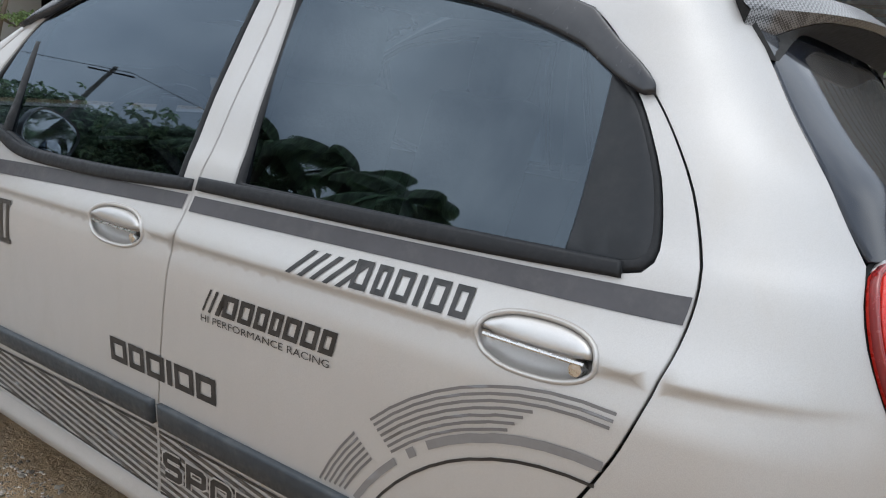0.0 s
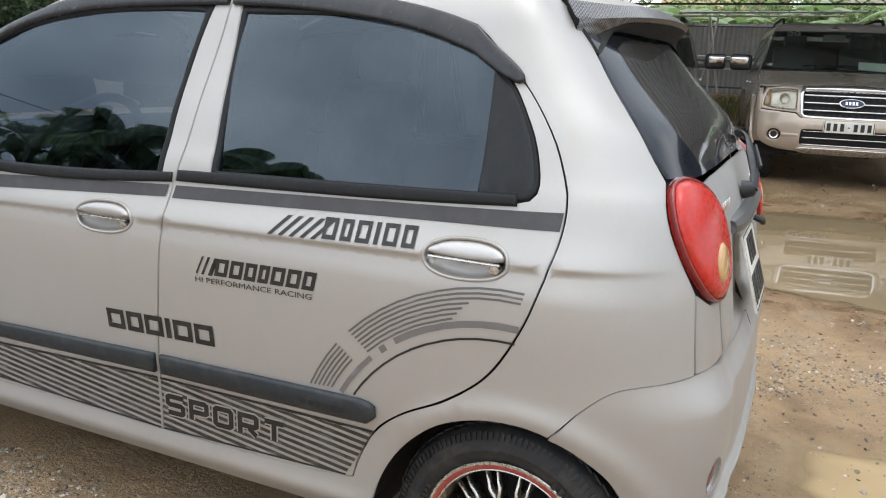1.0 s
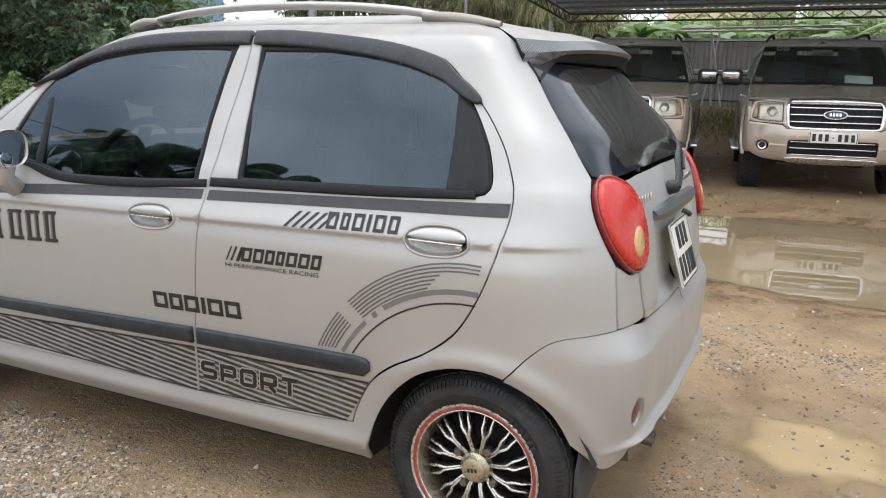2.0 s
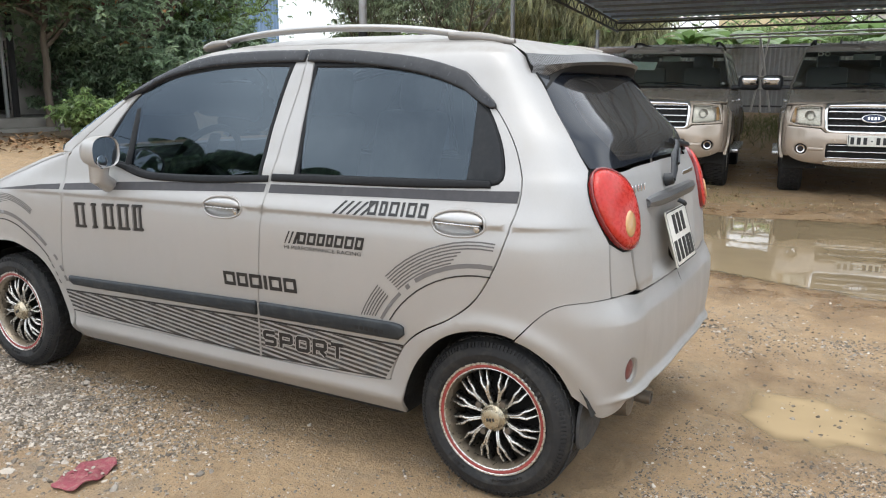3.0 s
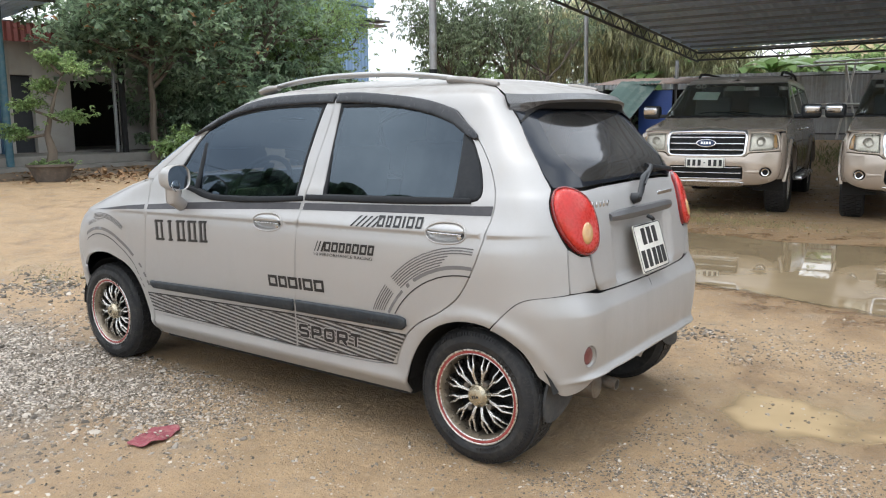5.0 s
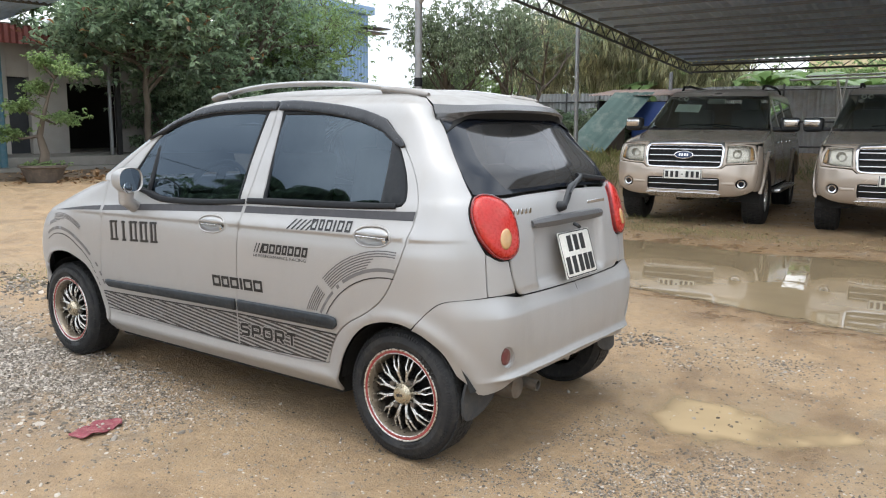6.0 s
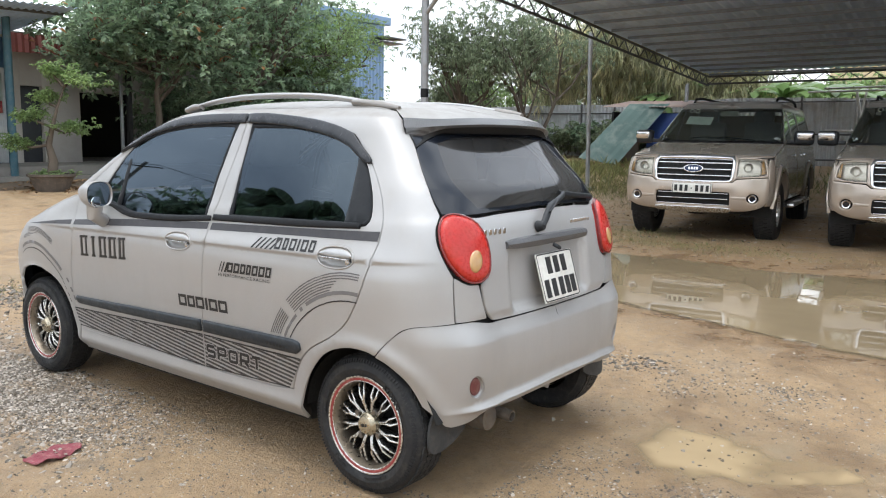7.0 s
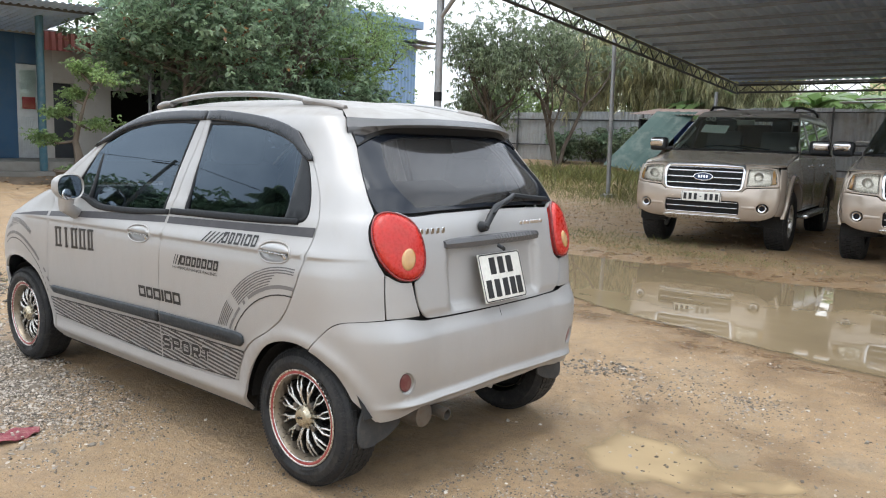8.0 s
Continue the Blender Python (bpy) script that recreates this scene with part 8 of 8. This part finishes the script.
for k in range(20):
    banana(-7.5 + .95 * k + .3 * math.sin(5 * k), 22.4 + .9 * math.sin(3 * k), 1.75 + .35 * math.sin(2.2 * k), 50 + k)

# clipped bonsai in a tray pot
pot = empty("potted_bonsai", pose(-10.9, 4.18, ground_at(-10.9, 4.18)), "tiered bonsai in a shallow grey stone pot", "potted plant")
bm = bmesh.new()
lathe(bm, [(0, .0), (.26, .0), (.31, .12), (.36, .24), (.40, .26), (.40, .30), (.36, .30), (.33, .24), (0, .24)], 30)
part("pot", bm, surface("weathered_pot", (.085, .07, .058), (.12, .10, .085), rough=.85, scale=6, dirt=(.25, .2, .15), dirt_amount=.4, bump=.2), pot, "shallow weathered stone pot")
bm = bmesh.new()
stem = [(0, 0, .2), (.06, .02, .5), (-.04, .0, .8), (.05, .03, 1.1), (.12, .10, 1.45), (.2, .2, 1.8)]
tube(bm, stem, [.105, .08, .055, .04, .025, .012], 9)
part("trunk", bm, BARK, pot)
pads = [((-.28, -.42, .85), .26), ((.15, .35, 1.10), .26), ((-.25, -.22, 1.30), .24), ((-.05, .02, 1.62), .26), ((.28, .45, 1.95), .42), ((.10, .1, 2.12), .3)]
for (a, b, c), s in pads:
    near = min(stem, key=lambda q: abs(q[2] - c + .12))
    bm = bmesh.new()
    tube(bm, [near, (a * .6, b * .6, c - .1), (a, b, c - .02)], [.03, .02, .01], 6)
    part("branch", bm, BARK, pot)
rb = np.random.default_rng(9)
for (a, b, c), s in pads:
    tips_ = [(Vector((a + s * rb.normal(0, .45), b + s * rb.normal(0, .55), c + s * rb.normal(0, .18))), Vector((0, 0, 1))) for _ in range(30)]
    v, f = leafy(tips_, 150, .05, .065, .5, rb, .2, 5)
    tagged(mesh_object("leaf_pad", v, f, FRESH, pot), kind="stuff")
v, f = leafy([(Vector((rb.normal(0, .15), rb.normal(0, .15), .30)), Vector((0, 0, 1))) for _ in range(30)], 70, .05, .07, .4, rb)
tagged(mesh_object("ground_cover", v, f, FRESH, pot), kind="stuff")


def shrub(x, y, h, seed, material, label, n=300, ln=.12):
    r = np.random.default_rng(seed)
    t = empty("shrub", pose(x, y, ground_at(x, y)), label, "shrub")
    bm, tips = bmesh.new(), []
    for k in range(7):
        limb(bm, Vector((0, 0, 0)), Vector((r.normal(0, .5), r.normal(0, .5), 1)), h * .7, .012, r, 1, tips)
    part("stems", bm, BARK, t)
    v, f = leafy(tips, n, .10, ln, .45, r)
    tagged(mesh_object("foliage", v, f, material, t), kind="stuff")


shrub(-10.8, 6.9, .8, 1, FRESH, "low green shrub at the yard's edge", 320)
shrub(-11.4, 8.6, .9, 2, FRESH, "low green shrub at the yard's edge", 320)
shrub(-11.8, 10.4, 1.1, 3, BROAD, "dark green shrub under the trees", 400)
shrub(-12.2, 12.2, 1.2, 4, BROAD, "dark green shrub under the trees", 400)
shrub(-14.5, 15.2, 1.3, 5, BROAD, "dark green shrub under the trees", 400)
shrub(-12.3, 9.4, 2.0, 7, BROAD, "tall dark shrub under the trees", 700, .15)
shrub(-12.5, 10.9, 2.2, 8, BROAD, "tall dark shrub under the trees", 700, .15)
shrub(-12.9, 12.9, 2.4, 9, BROAD, "tall dark shrub under the trees", 800, .15)
shrub(-14.2, 14.6, 2.4, 10, BROAD, "tall dark shrub under the trees", 800, .15)
shrub(-13.6, 8.7, 2.2, 21, BROAD, "tall dark shrub against the house", 700, .15)
shrub(-13.5, 9.7, 2.5, 22, BROAD, "tall dark shrub against the house", 800, .15)
shrub(-13.5, 10.8, 2.6, 23, BROAD, "tall dark shrub against the house", 800, .15)
shrub(-9.2, 20.9, 1.2, 6, BROAD, "dark green shrub before the fence", 350)
shrub(-7.9, 20.6, 1.3, 11, OLIVE, "tangled dark undergrowth before the fence", 520)
shrub(-8.6, 20.1, .8, 12, OLIVE, "tangled dark undergrowth before the fence", 380)
shrub(-9.9, 20.7, 1.1, 14, OLIVE, "tangled dark undergrowth before the fence", 420)
shrub(-10.8, 20.4, 1.0, 15, BROAD, "tangled dark undergrowth before the fence", 420)
shrub(-7.3, 20.0, .9, 13, BROAD, "tangled dark undergrowth before the fence", 380)

for k, x in enumerate((-3.6, -1.4, .9, 3.2, 5.4)):
    tree("leafy_tree", x, 25.3 + .5 * math.sin(4 * k), 1.5, .07, 7, 1.0, 60 + k, FRESH, "light green bushy tree behind the fence", 800, .17, .40, .34)

# trees behind the camera, which the windows mirror
def palm(x, y, h, seed):
    r = np.random.default_rng(seed)
    t = empty("palm_tree", pose(x, y, 0), "tall palm with dark feathered fronds", "palm tree", "palms across the yard")
    bm = bmesh.new()
    tube(bm, [(0, 0, -.2), (.1, .05, h * .5), (.15, .1, h)], [.16, .12, .10], 9)
    part("trunk", bm, BARK, t)
    lv, lf = leaf_shape(1., .16, .03, .3)
    lf = np.array(lf)
    for k in range(13):
        a, lift, ln = 6.283 * k / 13 + r.normal(0, .15), r.uniform(-.2, 1.0), r.uniform(1.3, 2.0)
        vs, fs, off = [], [], 0
        for j in range(26):
            q = .12 + .88 * j / 25
            p = np.array((.15 + ln * q * math.cos(lift) * math.cos(a), .1 + ln * q * math.cos(lift) * math.sin(a), h + ln * (q * math.sin(lift) - .55 * q * q)))
            for s in (-1, 1):
                e = Euler((0, .35 + .5 * q, a + s * 1.0))
                v = lv @ (np.array(e.to_matrix()) * (.55 * math.sin(math.pi * min(.95, .2 + .75 * q)) + .1)).T + p
                vs.append(v)
                fs.append(lf + off)
                off += len(v)
        mesh_object("frond", np.concatenate(vs), np.concatenate(fs), BROAD, t)


for k, (x, y, h) in enumerate(((-7.4, -10.2, 5.3), (-9.2, -10.6, 5.9), (-11.0, -10.0, 6.0), (-13.2, -10.8, 6.0))):
    palm(x, y, h, 70 + k)
# the four with x above 11 are added, unseen, to darken the car's reflections
for k, (x, y, h) in enumerate(((-8.8, -11.4, 3.4), (-10.6, -11.2, 4.0), (-12.6, -11.0, 4.2), (-14.8, -10.4, 4.5), (-17.2, -10.4, 4.7), (-19.6, -10.6, 4.6), (-22.4, -10.4, 4.8), (-25.5, -9.5, 5.0), (11.5, -7.0, 3.6), (13.5, -3.5, 3.8), (12.2, -10.5, 3.6), (14.5, .5, 3.6))):
    tree("broadleaf_tree", x, y, h, .14, 7, 1.35, 121 + k, BROAD, "dark dense tree out of view behind the camera", 750, .24, .45, .40)

# utility pole across the yard
pole = empty("utility_pole", pose(-17.6, -9.4, 0), "grey concrete utility pole with a crossarm and cables", "utility pole")
bm = bmesh.new()
tube(bm, [(0, 0, -.2), (0, 0, 7.6)], [.10, .06], 12)
part("pole", bm, CEMENT, pole)
bm = bmesh.new()
tube(bm, [(-.9, .1, 7.35), (.9, -.1, 7.35)], .03, 8)
part("crossarm", bm, DARK, pole)
for dx in (.8,):
    bm = bmesh.new()
    tube(bm, [(dx - 16, 2, 7.6), (dx - 8, 1, 7.2), (dx, 0, 7.45), (dx + 4, -1.0, 6.6), (dx + 9, -2.4, 5.6)], .012, 5)
    part("cable", bm, DARK, pole)
